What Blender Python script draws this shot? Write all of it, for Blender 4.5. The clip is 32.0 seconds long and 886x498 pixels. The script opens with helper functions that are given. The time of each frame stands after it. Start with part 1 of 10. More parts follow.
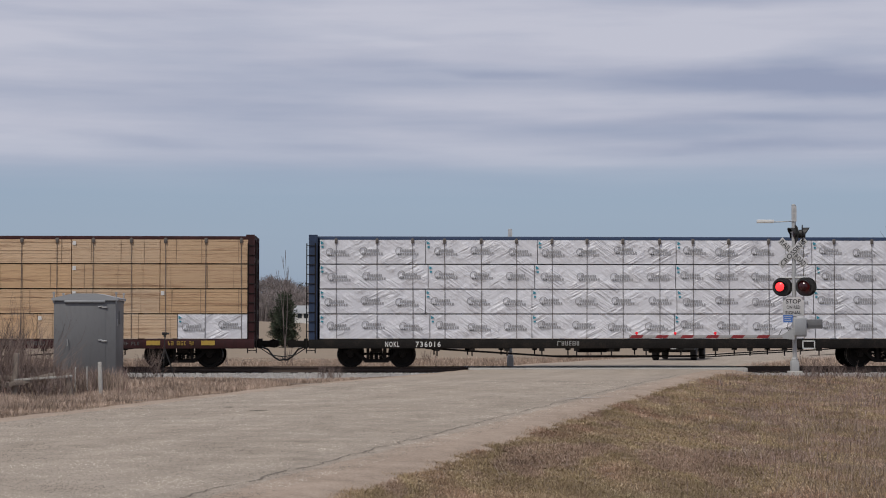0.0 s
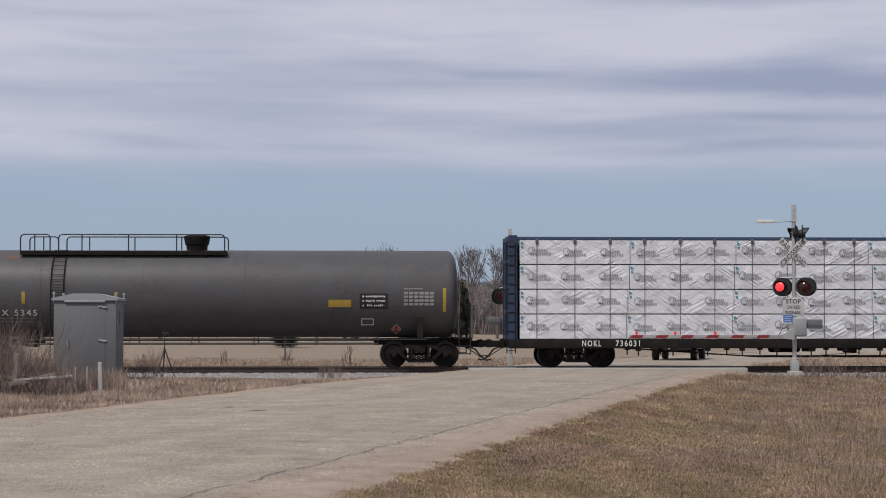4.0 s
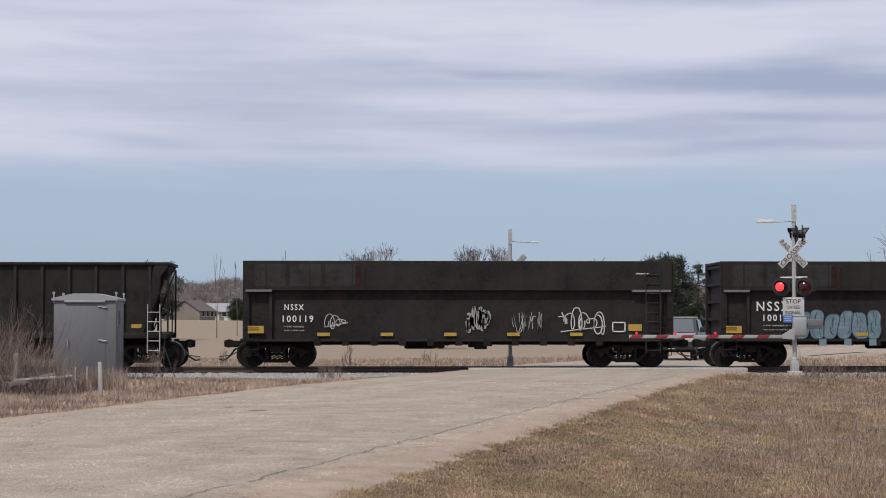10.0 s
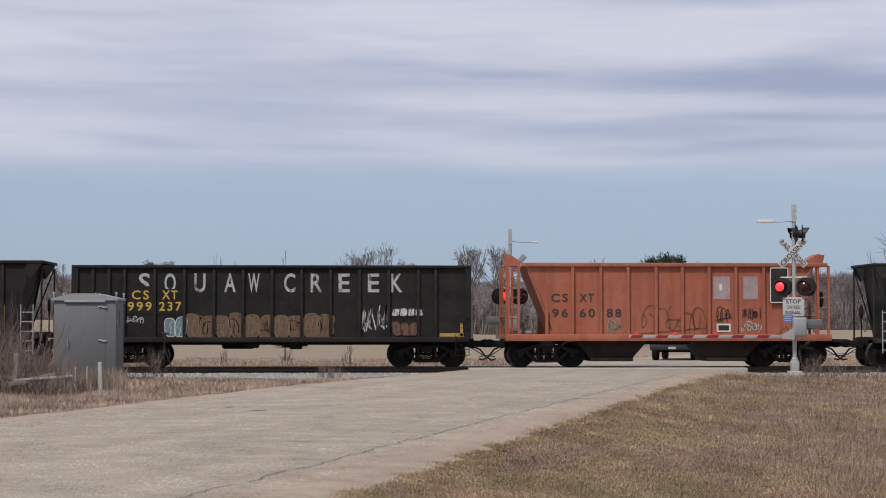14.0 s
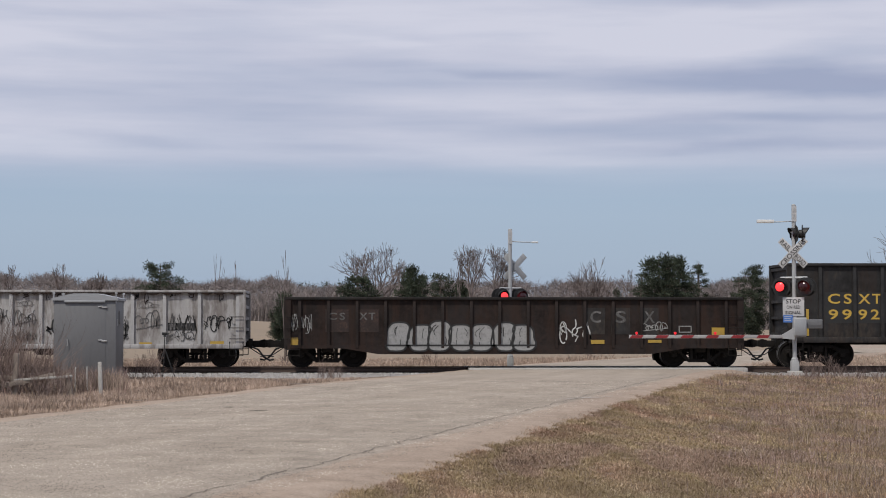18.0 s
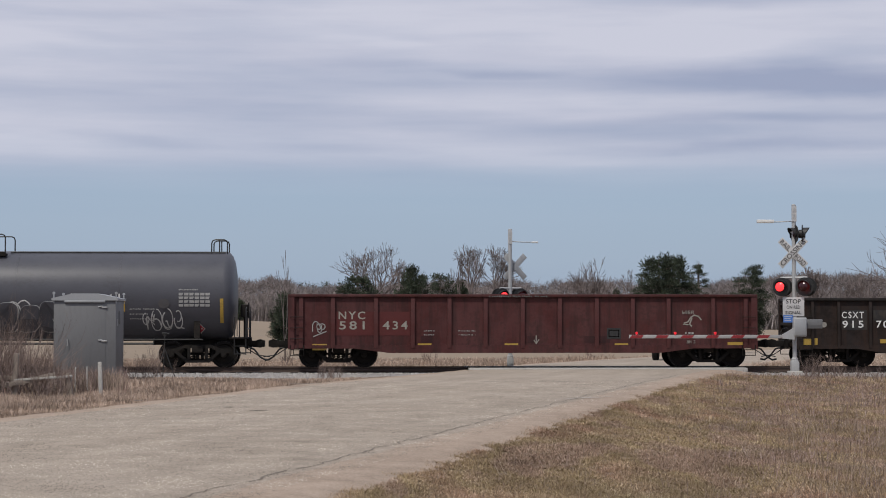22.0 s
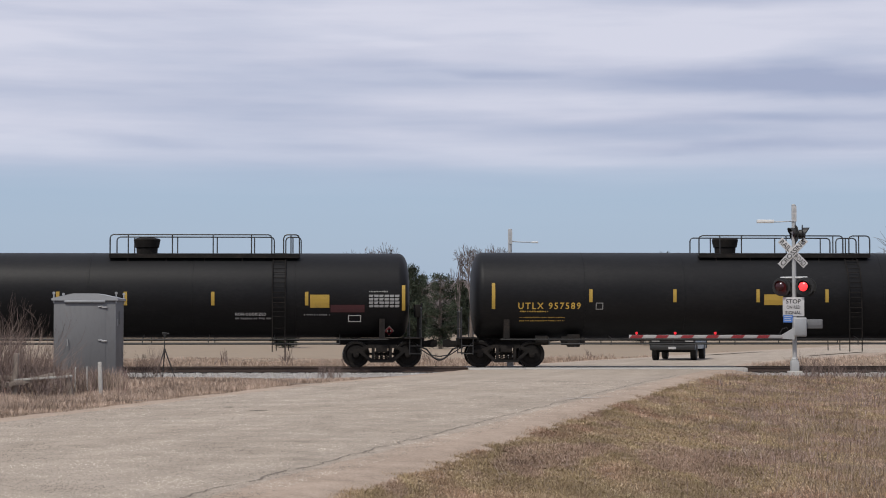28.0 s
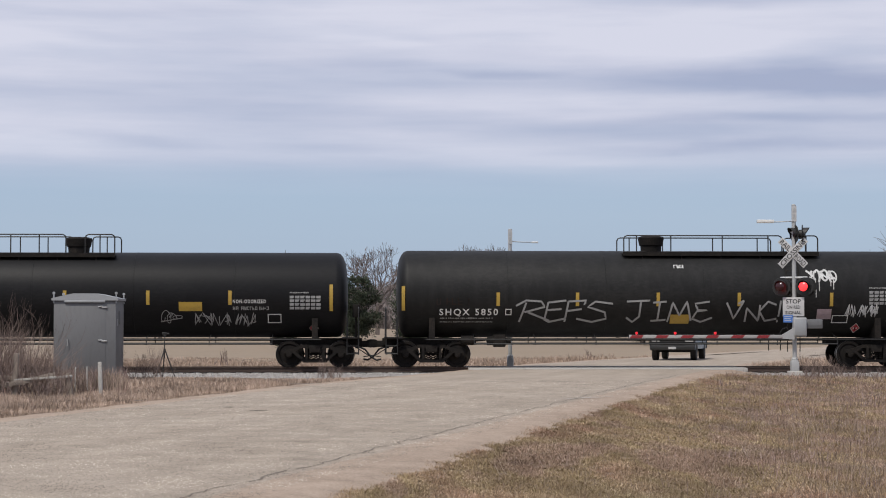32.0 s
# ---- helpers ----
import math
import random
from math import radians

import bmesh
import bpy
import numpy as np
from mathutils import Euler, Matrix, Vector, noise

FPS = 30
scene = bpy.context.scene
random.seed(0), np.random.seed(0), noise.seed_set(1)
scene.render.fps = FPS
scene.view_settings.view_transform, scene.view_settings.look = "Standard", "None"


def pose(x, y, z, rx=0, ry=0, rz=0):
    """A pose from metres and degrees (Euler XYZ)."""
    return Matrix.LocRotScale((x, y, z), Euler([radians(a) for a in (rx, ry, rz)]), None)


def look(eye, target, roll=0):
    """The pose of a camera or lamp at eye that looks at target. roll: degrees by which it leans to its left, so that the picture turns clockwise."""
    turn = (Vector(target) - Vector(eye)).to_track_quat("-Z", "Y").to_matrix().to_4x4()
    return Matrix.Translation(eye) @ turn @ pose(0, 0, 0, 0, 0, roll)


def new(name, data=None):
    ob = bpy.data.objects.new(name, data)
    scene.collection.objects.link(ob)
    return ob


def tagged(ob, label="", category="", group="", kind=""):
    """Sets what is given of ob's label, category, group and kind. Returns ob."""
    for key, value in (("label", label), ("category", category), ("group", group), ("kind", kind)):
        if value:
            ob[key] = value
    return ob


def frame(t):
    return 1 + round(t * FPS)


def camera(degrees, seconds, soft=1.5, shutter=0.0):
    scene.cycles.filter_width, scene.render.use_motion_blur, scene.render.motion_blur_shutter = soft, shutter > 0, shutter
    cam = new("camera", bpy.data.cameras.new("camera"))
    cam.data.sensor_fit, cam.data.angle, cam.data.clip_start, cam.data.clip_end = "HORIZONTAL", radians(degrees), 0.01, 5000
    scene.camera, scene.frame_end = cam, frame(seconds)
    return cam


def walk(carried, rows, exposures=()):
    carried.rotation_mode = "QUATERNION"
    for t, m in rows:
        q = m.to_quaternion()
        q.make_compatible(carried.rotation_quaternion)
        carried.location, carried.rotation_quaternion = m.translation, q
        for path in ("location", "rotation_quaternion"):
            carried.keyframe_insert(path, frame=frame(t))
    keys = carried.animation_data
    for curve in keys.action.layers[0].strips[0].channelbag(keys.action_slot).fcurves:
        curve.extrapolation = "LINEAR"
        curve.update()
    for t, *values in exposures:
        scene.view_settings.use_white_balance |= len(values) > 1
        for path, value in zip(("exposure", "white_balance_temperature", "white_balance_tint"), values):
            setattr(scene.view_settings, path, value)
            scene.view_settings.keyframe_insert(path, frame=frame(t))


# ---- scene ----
SECONDS = 32.0
LENS = 26.27
EYE_BACK, EYE_UP = 67.5, 1.43        # the tripod: metres from the track's centre line, and above the rail head
YAW, PITCH = 2.4, 2.336              # degrees to the right of square to the track, and up
YAW_R, LENS_U = radians(YAW), 784 / math.tan(radians(LENS / 2))

cam = camera(LENS, SECONDS, soft=1.0)
EXPOSURES = [(0, -0.26), (3.4, -0.22), (5.5, 0.01), (7, 0.06), (12.5, 0.07), (14, -0.01), (17, 0.04), (18, -0.02), (20, -0.10), (22, -0.09), (24, 0.02), (28, 0.07), (SECONDS, 0.10)]
CAM_POSE = pose(0, -EYE_BACK, EYE_UP, 90 + PITCH, 0, -YAW)
walk(cam, [(0, CAM_POSE), (SECONDS, CAM_POSE)], exposures=EXPOSURES)

# ---- sky and sun ----
SUN_ELEV, SUN_SIDE = 56.0, -35.0     # degrees above the horizon; degrees left of straight behind the tripod


def make_world():
    w = bpy.data.worlds.new("sky")
    scene.world = w
    w.use_nodes = True
    n, l = w.node_tree.nodes, w.node_tree.links
    n.clear()
    out, bg = n.new("ShaderNodeOutputWorld"), n.new("ShaderNodeBackground")
    l.new(bg.outputs[0], out.inputs[0])
    sky = n.new("ShaderNodeTexSky")
    sky.sky_type, sky.sun_disc = "NISHITA", False
    sky.sun_elevation, sky.sun_rotation = radians(SUN_ELEV), radians(180 - SUN_SIDE)
    sky.air_density, sky.dust_density = 1.0, 1.5
    scale = n.new("ShaderNodeVectorMath")
    scale.operation = "SCALE"
    l.new(sky.outputs[0], scale.inputs[0])
    scale.inputs["Scale"].default_value = 0.1
    tc = n.new("ShaderNodeTexCoord")
    # broad, flat layers of high cloud: noise drawn out along the horizon
    mp = n.new("ShaderNodeMapping")
    mp.inputs["Scale"].default_value = (1.6, 1.6, 30)
    l.new(tc.outputs["Generated"], mp.inputs[0])
    big = n.new("ShaderNodeTexNoise")
    big.inputs["Scale"].default_value, big.inputs["Detail"].default_value = 1.0, 5.0
    big.inputs["Roughness"].default_value = 0.5
    l.new(mp.outputs[0], big.inputs[0])
    mp2 = n.new("ShaderNodeMapping")
    mp2.inputs["Scale"].default_value = (7, 7, 60)
    mp2.inputs["Location"].default_value = (3.1, 0.4, 0)
    l.new(tc.outputs["Generated"], mp2.inputs[0])
    fine = n.new("ShaderNodeTexNoise")
    fine.inputs["Scale"].default_value, fine.inputs["Detail"].default_value = 1.0, 6.0
    l.new(mp2.outputs[0], fine.inputs[0])
    sep = n.new("ShaderNodeSeparateXYZ")
    l.new(tc.outputs["Generated"], sep.inputs[0])
    # height in the sky, shaken a little by the noise
    wob = n.new("ShaderNodeMath"); wob.operation = "MULTIPLY_ADD"
    l.new(big.outputs["Fac"], wob.inputs[0]); wob.inputs[1].default_value = 0.022
    l.new(sep.outputs["Z"], wob.inputs[2])
    ramp = n.new("ShaderNodeValToRGB")
    l.new(wob.outputs[0], ramp.inputs[0])
    e = ramp.color_ramp.elements
    e[0].position, e[0].color = 0.0, (0, 0, 0, 1)
    e[1].position, e[1].color = 1.0, (0.86, 0.86, 0.86, 1)
    for p, v in ((0.079, 0.04), (0.091, 0.34), (0.099, 0.78), (0.120, 0.93), (0.2, 1.0)):
        k = e.new(p); k.color = (v, v, v, 1)
    cl = n.new("ShaderNodeMath"); cl.operation = "MULTIPLY_ADD"
    l.new(fine.outputs["Fac"], cl.inputs[0]); cl.inputs[1].default_value = 0.5
    cl.inputs[2].default_value = 0.75
    m1 = n.new("ShaderNodeMath"); m1.operation = "MULTIPLY"; m1.use_clamp = True
    l.new(ramp.outputs[0], m1.inputs[0]); l.new(cl.outputs[0], m1.inputs[1])
    shade = n.new("ShaderNodeValToRGB")
    both = n.new("ShaderNodeMath"); both.operation = "MULTIPLY_ADD"
    l.new(fine.outputs["Fac"], both.inputs[0]); both.inputs[1].default_value = 0.26
    off = n.new("ShaderNodeMath"); off.operation = "MULTIPLY_ADD"
    l.new(big.outputs["Fac"], off.inputs[0]); off.inputs[1].default_value = 0.42; off.inputs[2].default_value = 0.165
    l.new(off.outputs[0], both.inputs[2])
    # long wisps: each a soft lens of thicker or thinner cloud (x, z, half length, half height, slope, weight)
    shake = n.new("ShaderNodeTexNoise")
    shake.inputs["Scale"].default_value, shake.inputs["Detail"].default_value = 1.0, 4.0
    mp3 = n.new("ShaderNodeMapping")
    mp3.inputs["Scale"].default_value = (14, 14, 40)
    l.new(tc.outputs["Generated"], mp3.inputs[0]); l.new(mp3.outputs[0], shake.inputs[0])
    amp = n.new("ShaderNodeVectorMath"); amp.operation = "MULTIPLY_ADD"
    l.new(shake.outputs["Color"], amp.inputs[0]); amp.inputs[1].default_value = (0.05, 0.0, 0.011)
    amp.inputs[2].default_value = (-0.025, 0.0, -0.0055)
    bent = n.new("ShaderNodeVectorMath"); bent.operation = "ADD"
    l.new(tc.outputs["Generated"], bent.inputs[0]); l.new(amp.outputs[0], bent.inputs[1])
    last = both.outputs[0]
    for x, z, long, tall, slope, weight in (
            (0.215, 0.1275, 0.125, 0.0100, -1.5, -0.19), (0.29, 0.1225, 0.10, 0.0080, 0.0, -0.12), (0.075, 0.1315, 0.035, 0.0032, -6.0, -0.09), (-0.005, 0.1360, 0.060, 0.0055, -3.0, -0.06),
            (-0.115, 0.0965, 0.055, 0.0042, -2.0, -0.07), (0.205, 0.1080, 0.085, 0.0036, -1.0, -0.07), (0.205, 0.0930, 0.085, 0.0046, 1.5, -0.10), (-0.015, 0.0935, 0.055, 0.0034, -2.0, -0.05),
            (-0.12, 0.1640, 0.09, 0.0060, 1.0, -0.04), (0.19, 0.1690, 0.07, 0.0050, -2.0, -0.07), (0.0, 0.1490, 0.05, 0.0035, -6.0, 0.05), (0.17, 0.1450, 0.08, 0.0075, 0.5, 0.05), (-0.15, 0.1450, 0.06, 0.0050, 0.0, 0.04),
            (0.02, 0.1030, 0.30, 0.0130, 0.0, -0.045)):
        m3 = n.new("ShaderNodeMapping")
        m3.vector_type = "TEXTURE"
        m3.inputs["Location"].default_value = (x, 0, z)
        m3.inputs["Rotation"].default_value = (0, radians(-slope * 0.55), 0)
        m3.inputs["Scale"].default_value = (long, 1000, tall)
        l.new(bent.outputs[0], m3.inputs[0])
        far = n.new("ShaderNodeVectorMath"); far.operation = "LENGTH"
        l.new(m3.outputs[0], far.inputs[0])
        fall = n.new("ShaderNodeMapRange"); fall.interpolation_type = "SMOOTHSTEP"
        l.new(far.outputs["Value"], fall.inputs[0])
        fall.inputs[1].default_value, fall.inputs[2].default_value, fall.inputs[3].default_value, fall.inputs[4].default_value = 0.0, 1.25, weight, 0.0
        sm = n.new("ShaderNodeMath")
        l.new(last, sm.inputs[0]); l.new(fall.outputs[0], sm.inputs[1])
        last = sm.outputs[0]
    l.new(last, shade.inputs[0])
    s = shade.color_ramp.elements
    s[0].position, s[0].color = 0.36, (0.355, 0.40, 0.55, 1)
    s[1].position, s[1].color = 0.58, (0.625, 0.64, 0.75, 1)
    mix = n.new("ShaderNodeMixRGB")
    l.new(m1.outputs[0], mix.inputs[0])
    haze = n.new("ShaderNodeMixRGB")
    haze.inputs[0].default_value = 0.75
    haze.inputs[2].default_value = (0.362, 0.472, 0.648, 1)
    l.new(scale.outputs[0], haze.inputs[1])
    l.new(haze.outputs[0], mix.inputs[1])
    l.new(shade.outputs[0], mix.inputs[2])
    l.new(mix.outputs[0], bg.inputs[0])
    bg.inputs[1].default_value = 1.0


make_world()
sun_data = bpy.data.lights.new("sun", "SUN")
sun_data.energy, sun_data.angle, sun_data.color = 2.7, radians(2.0), (1.0, 0.95, 0.87)
sun = new("sun", sun_data)
_e, _a = radians(SUN_ELEV), radians(SUN_SIDE)
SUN_FROM = Vector((math.sin(_a) * math.cos(_e), -math.cos(_a) * math.cos(_e), math.sin(_e)))
sun.matrix_world = look(SUN_FROM * 300, (0, 0, 0))


# ---- materials ----
def mat(name, base, rough=0.6, metal=0.0, var=0.18, scale=(1.5, 18.0), bump=0.15, dirt=None, amount=0.35, stretch=(1, 1, 1), piece=0.0, glow=0.0, dist=0.01, spec=0.5, runs=None, dust=None, hue=None):
    """A painted or natural surface: base colour with broad and fine variation, optional dirt patches and relief."""
    m = bpy.data.materials.new(name)
    m.use_nodes = True
    n, l = m.node_tree.nodes, m.node_tree.links
    b = n["Principled BSDF"]
    b.inputs["Roughness"].default_value, b.inputs["Metallic"].default_value = rough, metal
    b.inputs["Specular IOR Level"].default_value = spec
    tc, mp = n.new("ShaderNodeTexCoord"), n.new("ShaderNodeMapping")
    mp.inputs["Scale"].default_value = stretch
    l.new(tc.outputs["Object"], mp.inputs[0])
    noises = []
    for sc, det in ((scale[0], 4.0), (scale[1], 6.0)):
        t = n.new("ShaderNodeTexNoise")
        t.inputs["Scale"].default_value, t.inputs["Detail"].default_value = sc, det
        t.inputs["Roughness"].default_value = 0.6
        l.new(mp.outputs[0], t.inputs[0])
        noises.append(t)
    add = n.new("ShaderNodeMath"); add.operation = "ADD"
    l.new(noises[0].outputs["Fac"], add.inputs[0]); l.new(noises[1].outputs["Fac"], add.inputs[1])
    rng = n.new("ShaderNodeMapRange")
    l.new(add.outputs[0], rng.inputs[0])
    rng.inputs[1].default_value, rng.inputs[2].default_value = 0.65, 1.35
    rng.inputs[3].default_value, rng.inputs[4].default_value = 1 - var, 1 + var
    last = rng.outputs[0]
    if piece:
        info = n.new("ShaderNodeObjectInfo")
        r2 = n.new("ShaderNodeMapRange")
        l.new(info.outputs["Random"], r2.inputs[0])
        r2.inputs[3].default_value, r2.inputs[4].default_value = 1 - piece, 1 + piece
        mu = n.new("ShaderNodeMath"); mu.operation = "MULTIPLY"
        l.new(last, mu.inputs[0]); l.new(r2.outputs[0], mu.inputs[1])
        last = mu.outputs[0]
    sc = n.new("ShaderNodeVectorMath"); sc.operation = "SCALE"
    sc.inputs[0].default_value = base
    l.new(last, sc.inputs["Scale"])
    col = sc.outputs[0]
    if hue:
        # every piece leans its own way between two colours
        info2, h2 = n.new("ShaderNodeObjectInfo"), n.new("ShaderNodeMixRGB")
        wh = n.new("ShaderNodeTexWhiteNoise"); wh.noise_dimensions = "1D"
        l.new(info2.outputs["Random"], wh.inputs["W"])
        l.new(wh.outputs["Value"], h2.inputs[0]); l.new(col, h2.inputs[1])
        tw = n.new("ShaderNodeVectorMath"); tw.operation = "MULTIPLY"
        l.new(col, tw.inputs[0]); tw.inputs[1].default_value = hue
        l.new(tw.outputs[0], h2.inputs[2])
        col = h2.outputs[0]
    for layer, stretch2, size, lo, hi in ((dust, (0.7, 1, 1.0), 1.1, 0.40, 0.60), (runs, (1, 1, 0.13), 3.4, 0.46, 0.64)):
        # chalked patches, then stains that run down the sheets
        if not layer:
            continue
        mp3, t3, r3, mx3 = n.new("ShaderNodeMapping"), n.new("ShaderNodeTexNoise"), n.new("ShaderNodeMapRange"), n.new("ShaderNodeMixRGB")
        mp3.inputs["Scale"].default_value = stretch2
        l.new(tc.outputs["Object"], mp3.inputs[0]); l.new(mp3.outputs[0], t3.inputs[0])
        t3.inputs["Scale"].default_value, t3.inputs["Detail"].default_value, t3.inputs["Roughness"].default_value = size, 7.0, 0.66
        l.new(t3.outputs["Fac"], r3.inputs[0])
        r3.inputs[1].default_value, r3.inputs[2].default_value, r3.inputs[4].default_value = lo, hi, layer[1]
        l.new(r3.outputs[0], mx3.inputs[0]); l.new(col, mx3.inputs[1])
        mx3.inputs[2].default_value = (*layer[0], 1)
        col = mx3.outputs[0]
    if dirt:
        cr = n.new("ShaderNodeMapRange")
        l.new(add.outputs[0], cr.inputs[0])
        cr.inputs[1].default_value, cr.inputs[2].default_value = 1.02, 1.22
        cr.inputs[3].default_value, cr.inputs[4].default_value = 0.0, amount
        mx = n.new("ShaderNodeMixRGB")
        l.new(cr.outputs[0], mx.inputs[0]); l.new(col, mx.inputs[1])
        mx.inputs[2].default_value = (*dirt, 1)
        col = mx.outputs[0]
    l.new(col, b.inputs["Base Color"])
    if bump:
        bp = n.new("ShaderNodeBump")
        bp.inputs["Strength"].default_value, bp.inputs["Distance"].default_value = bump, dist
        l.new(noises[1].outputs["Fac"], bp.inputs["Height"])
        l.new(bp.outputs[0], b.inputs["Normal"])
    if glow:
        l.new(col, b.inputs["Emission Color"])
        b.inputs["Emission Strength"].default_value = glow
    return m


M_BLACK = mat("black_tank_paint", (0.0088, 0.0088, 0.0096), 0.52, 0, 0.3, (0.8, 14), 0.04, (0.0145, 0.014, 0.014), 0.5, (0.4, 1, 1), spec=0.18)
M_BLACK2 = mat("dusty_black_tank_paint", (0.010, 0.010, 0.0098), 0.58, 0, 0.3, (0.8, 14), 0.04, (0.022, 0.021, 0.02), 0.5, (0.4, 1, 1), spec=0.24, runs=((0.020, 0.0195, 0.019), 0.5))
M_GREYTANK = mat("grey_tank_paint", (0.068, 0.069, 0.081), 0.42, 0, 0.12, (0.7, 12), 0.05, (0.045, 0.045, 0.05), 0.45, (0.5, 1, 1), spec=0.35, dust=((0.08, 0.081, 0.094), 0.6))
M_GREYTANK2 = mat("stained_grey_tank_paint", (0.078, 0.077, 0.081), 0.5, 0, 0.2, (0.7, 9), 0.05, (0.06, 0.054, 0.052), 0.6, (0.5, 1, 1), spec=0.3, runs=((0.09, 0.078, 0.073), 0.5), dust=((0.098, 0.097, 0.10), 0.6))
M_COAL = mat("worn_black_car_paint", (0.0165, 0.015, 0.0145), 0.68, 0, 0.5, (1.1, 9), 0.2, (0.032, 0.024, 0.02), 0.55, spec=0.15, runs=((0.027, 0.0205, 0.018), 0.6), dust=((0.027, 0.0265, 0.0265), 0.7))
M_COAL2 = mat("grey_black_car_paint", (0.0225, 0.022, 0.022), 0.66, 0, 0.5, (0.9, 7), 0.2, (0.062, 0.05, 0.04), 0.6, (1, 1, 0.5), spec=0.15, runs=((0.044, 0.031, 0.025), 0.5), dust=((0.044, 0.0435, 0.044), 0.7))
M_BROWNBLK = mat("rusted_brown_black_steel", (0.019, 0.014, 0.0125), 0.75, 0, 0.5, (0.9, 7), 0.25, (0.034, 0.023, 0.019), 0.6, spec=0.15, runs=((0.04, 0.023, 0.017), 0.7), dust=((0.036, 0.031, 0.03), 0.5))
M_ORANGE = mat("faded_orange_paint", (0.36, 0.112, 0.064), 0.65, 0, 0.22, (0.9, 8), 0.1, (0.24, 0.085, 0.055), 0.55, spec=0.3, runs=((0.24, 0.072, 0.043), 0.6), dust=((0.40, 0.145, 0.092), 0.6))
M_WHITEGON = mat("weathered_white_paint", (0.345, 0.335, 0.325), 0.75, 0, 0.26, (1.0, 6), 0.2, (0.12, 0.10, 0.09), 0.75, (1, 1, 0.35), spec=0.3, runs=((0.13, 0.105, 0.09), 0.65), dust=((0.44, 0.435, 0.43), 0.6))
M_RED = mat("oxide_red_paint", (0.066, 0.0165, 0.0155), 0.65, 0, 0.3, (0.9, 8), 0.15, (0.035, 0.016, 0.014), 0.6, spec=0.25, runs=((0.026, 0.0115, 0.011), 0.7), dust=((0.085, 0.034, 0.034), 0.65))
M_MAROON2 = mat("fresher_red_paint", (0.088, 0.021, 0.02), 0.6, 0, 0.2, (1, 10), 0.1, (0.05, 0.018, 0.016), 0.4, spec=0.25)
M_MAROON = mat("maroon_car_paint", (0.04, 0.0105, 0.0115), 0.6, 0, 0.3, (1, 10), 0.1, (0.022, 0.012, 0.011), 0.6, spec=0.25, runs=((0.02, 0.0095, 0.0095), 0.6), dust=((0.06, 0.028, 0.028), 0.4))
M_BLUE = mat("dark_blue_car_paint", (0.018, 0.036, 0.08), 0.55, 0, 0.25, (1, 10), 0.1, (0.03, 0.03, 0.035), 0.5)
M_FRAME = mat("grimy_underframe_steel", (0.0145, 0.013, 0.012), 0.8, 0, 0.4, (2, 20), 0.3, (0.035, 0.026, 0.02), 0.5, spec=0.15)
M_WHEEL = mat("rolled_wheel_steel", (0.0115, 0.0102, 0.0095), 0.8, 0.0, 0.3, (4, 30), 0.1, (0.022, 0.016, 0.012), 0.4, spec=0.15)
M_TREAD = mat("polished_wheel_tread", (0.3, 0.29, 0.28), 0.4, 0.9, 0.15)
M_YELLOW = mat("yellow_reflective_tape", (0.42, 0.275, 0.045), 0.55, 0, 0.25, (4, 40), 0.0, (0.17, 0.115, 0.04), 0.6)
M_WHITE = mat("white_stencil_paint", (0.66, 0.66, 0.64), 0.6, 0, 0.15, (5, 40), 0.0)
M_STENCIL = mat("faded_stencil_paint", (0.30, 0.30, 0.29), 0.7, 0, 0.2, (5, 40), 0.0)
M_YLETTER = mat("yellow_letter_paint", (0.55, 0.36, 0.06), 0.6, 0, 0.2, (5, 40), 0.0, (0.2, 0.14, 0.06), 0.4)
M_BLETTER = mat("black_letter_paint", (0.03, 0.03, 0.03), 0.6, 0, 0.1, (5, 40), 0.0)
M_PLACARD = mat("red_diamond_placard", (0.5, 0.04, 0.06), 0.5, 0, 0.1, (5, 40), 0.0)


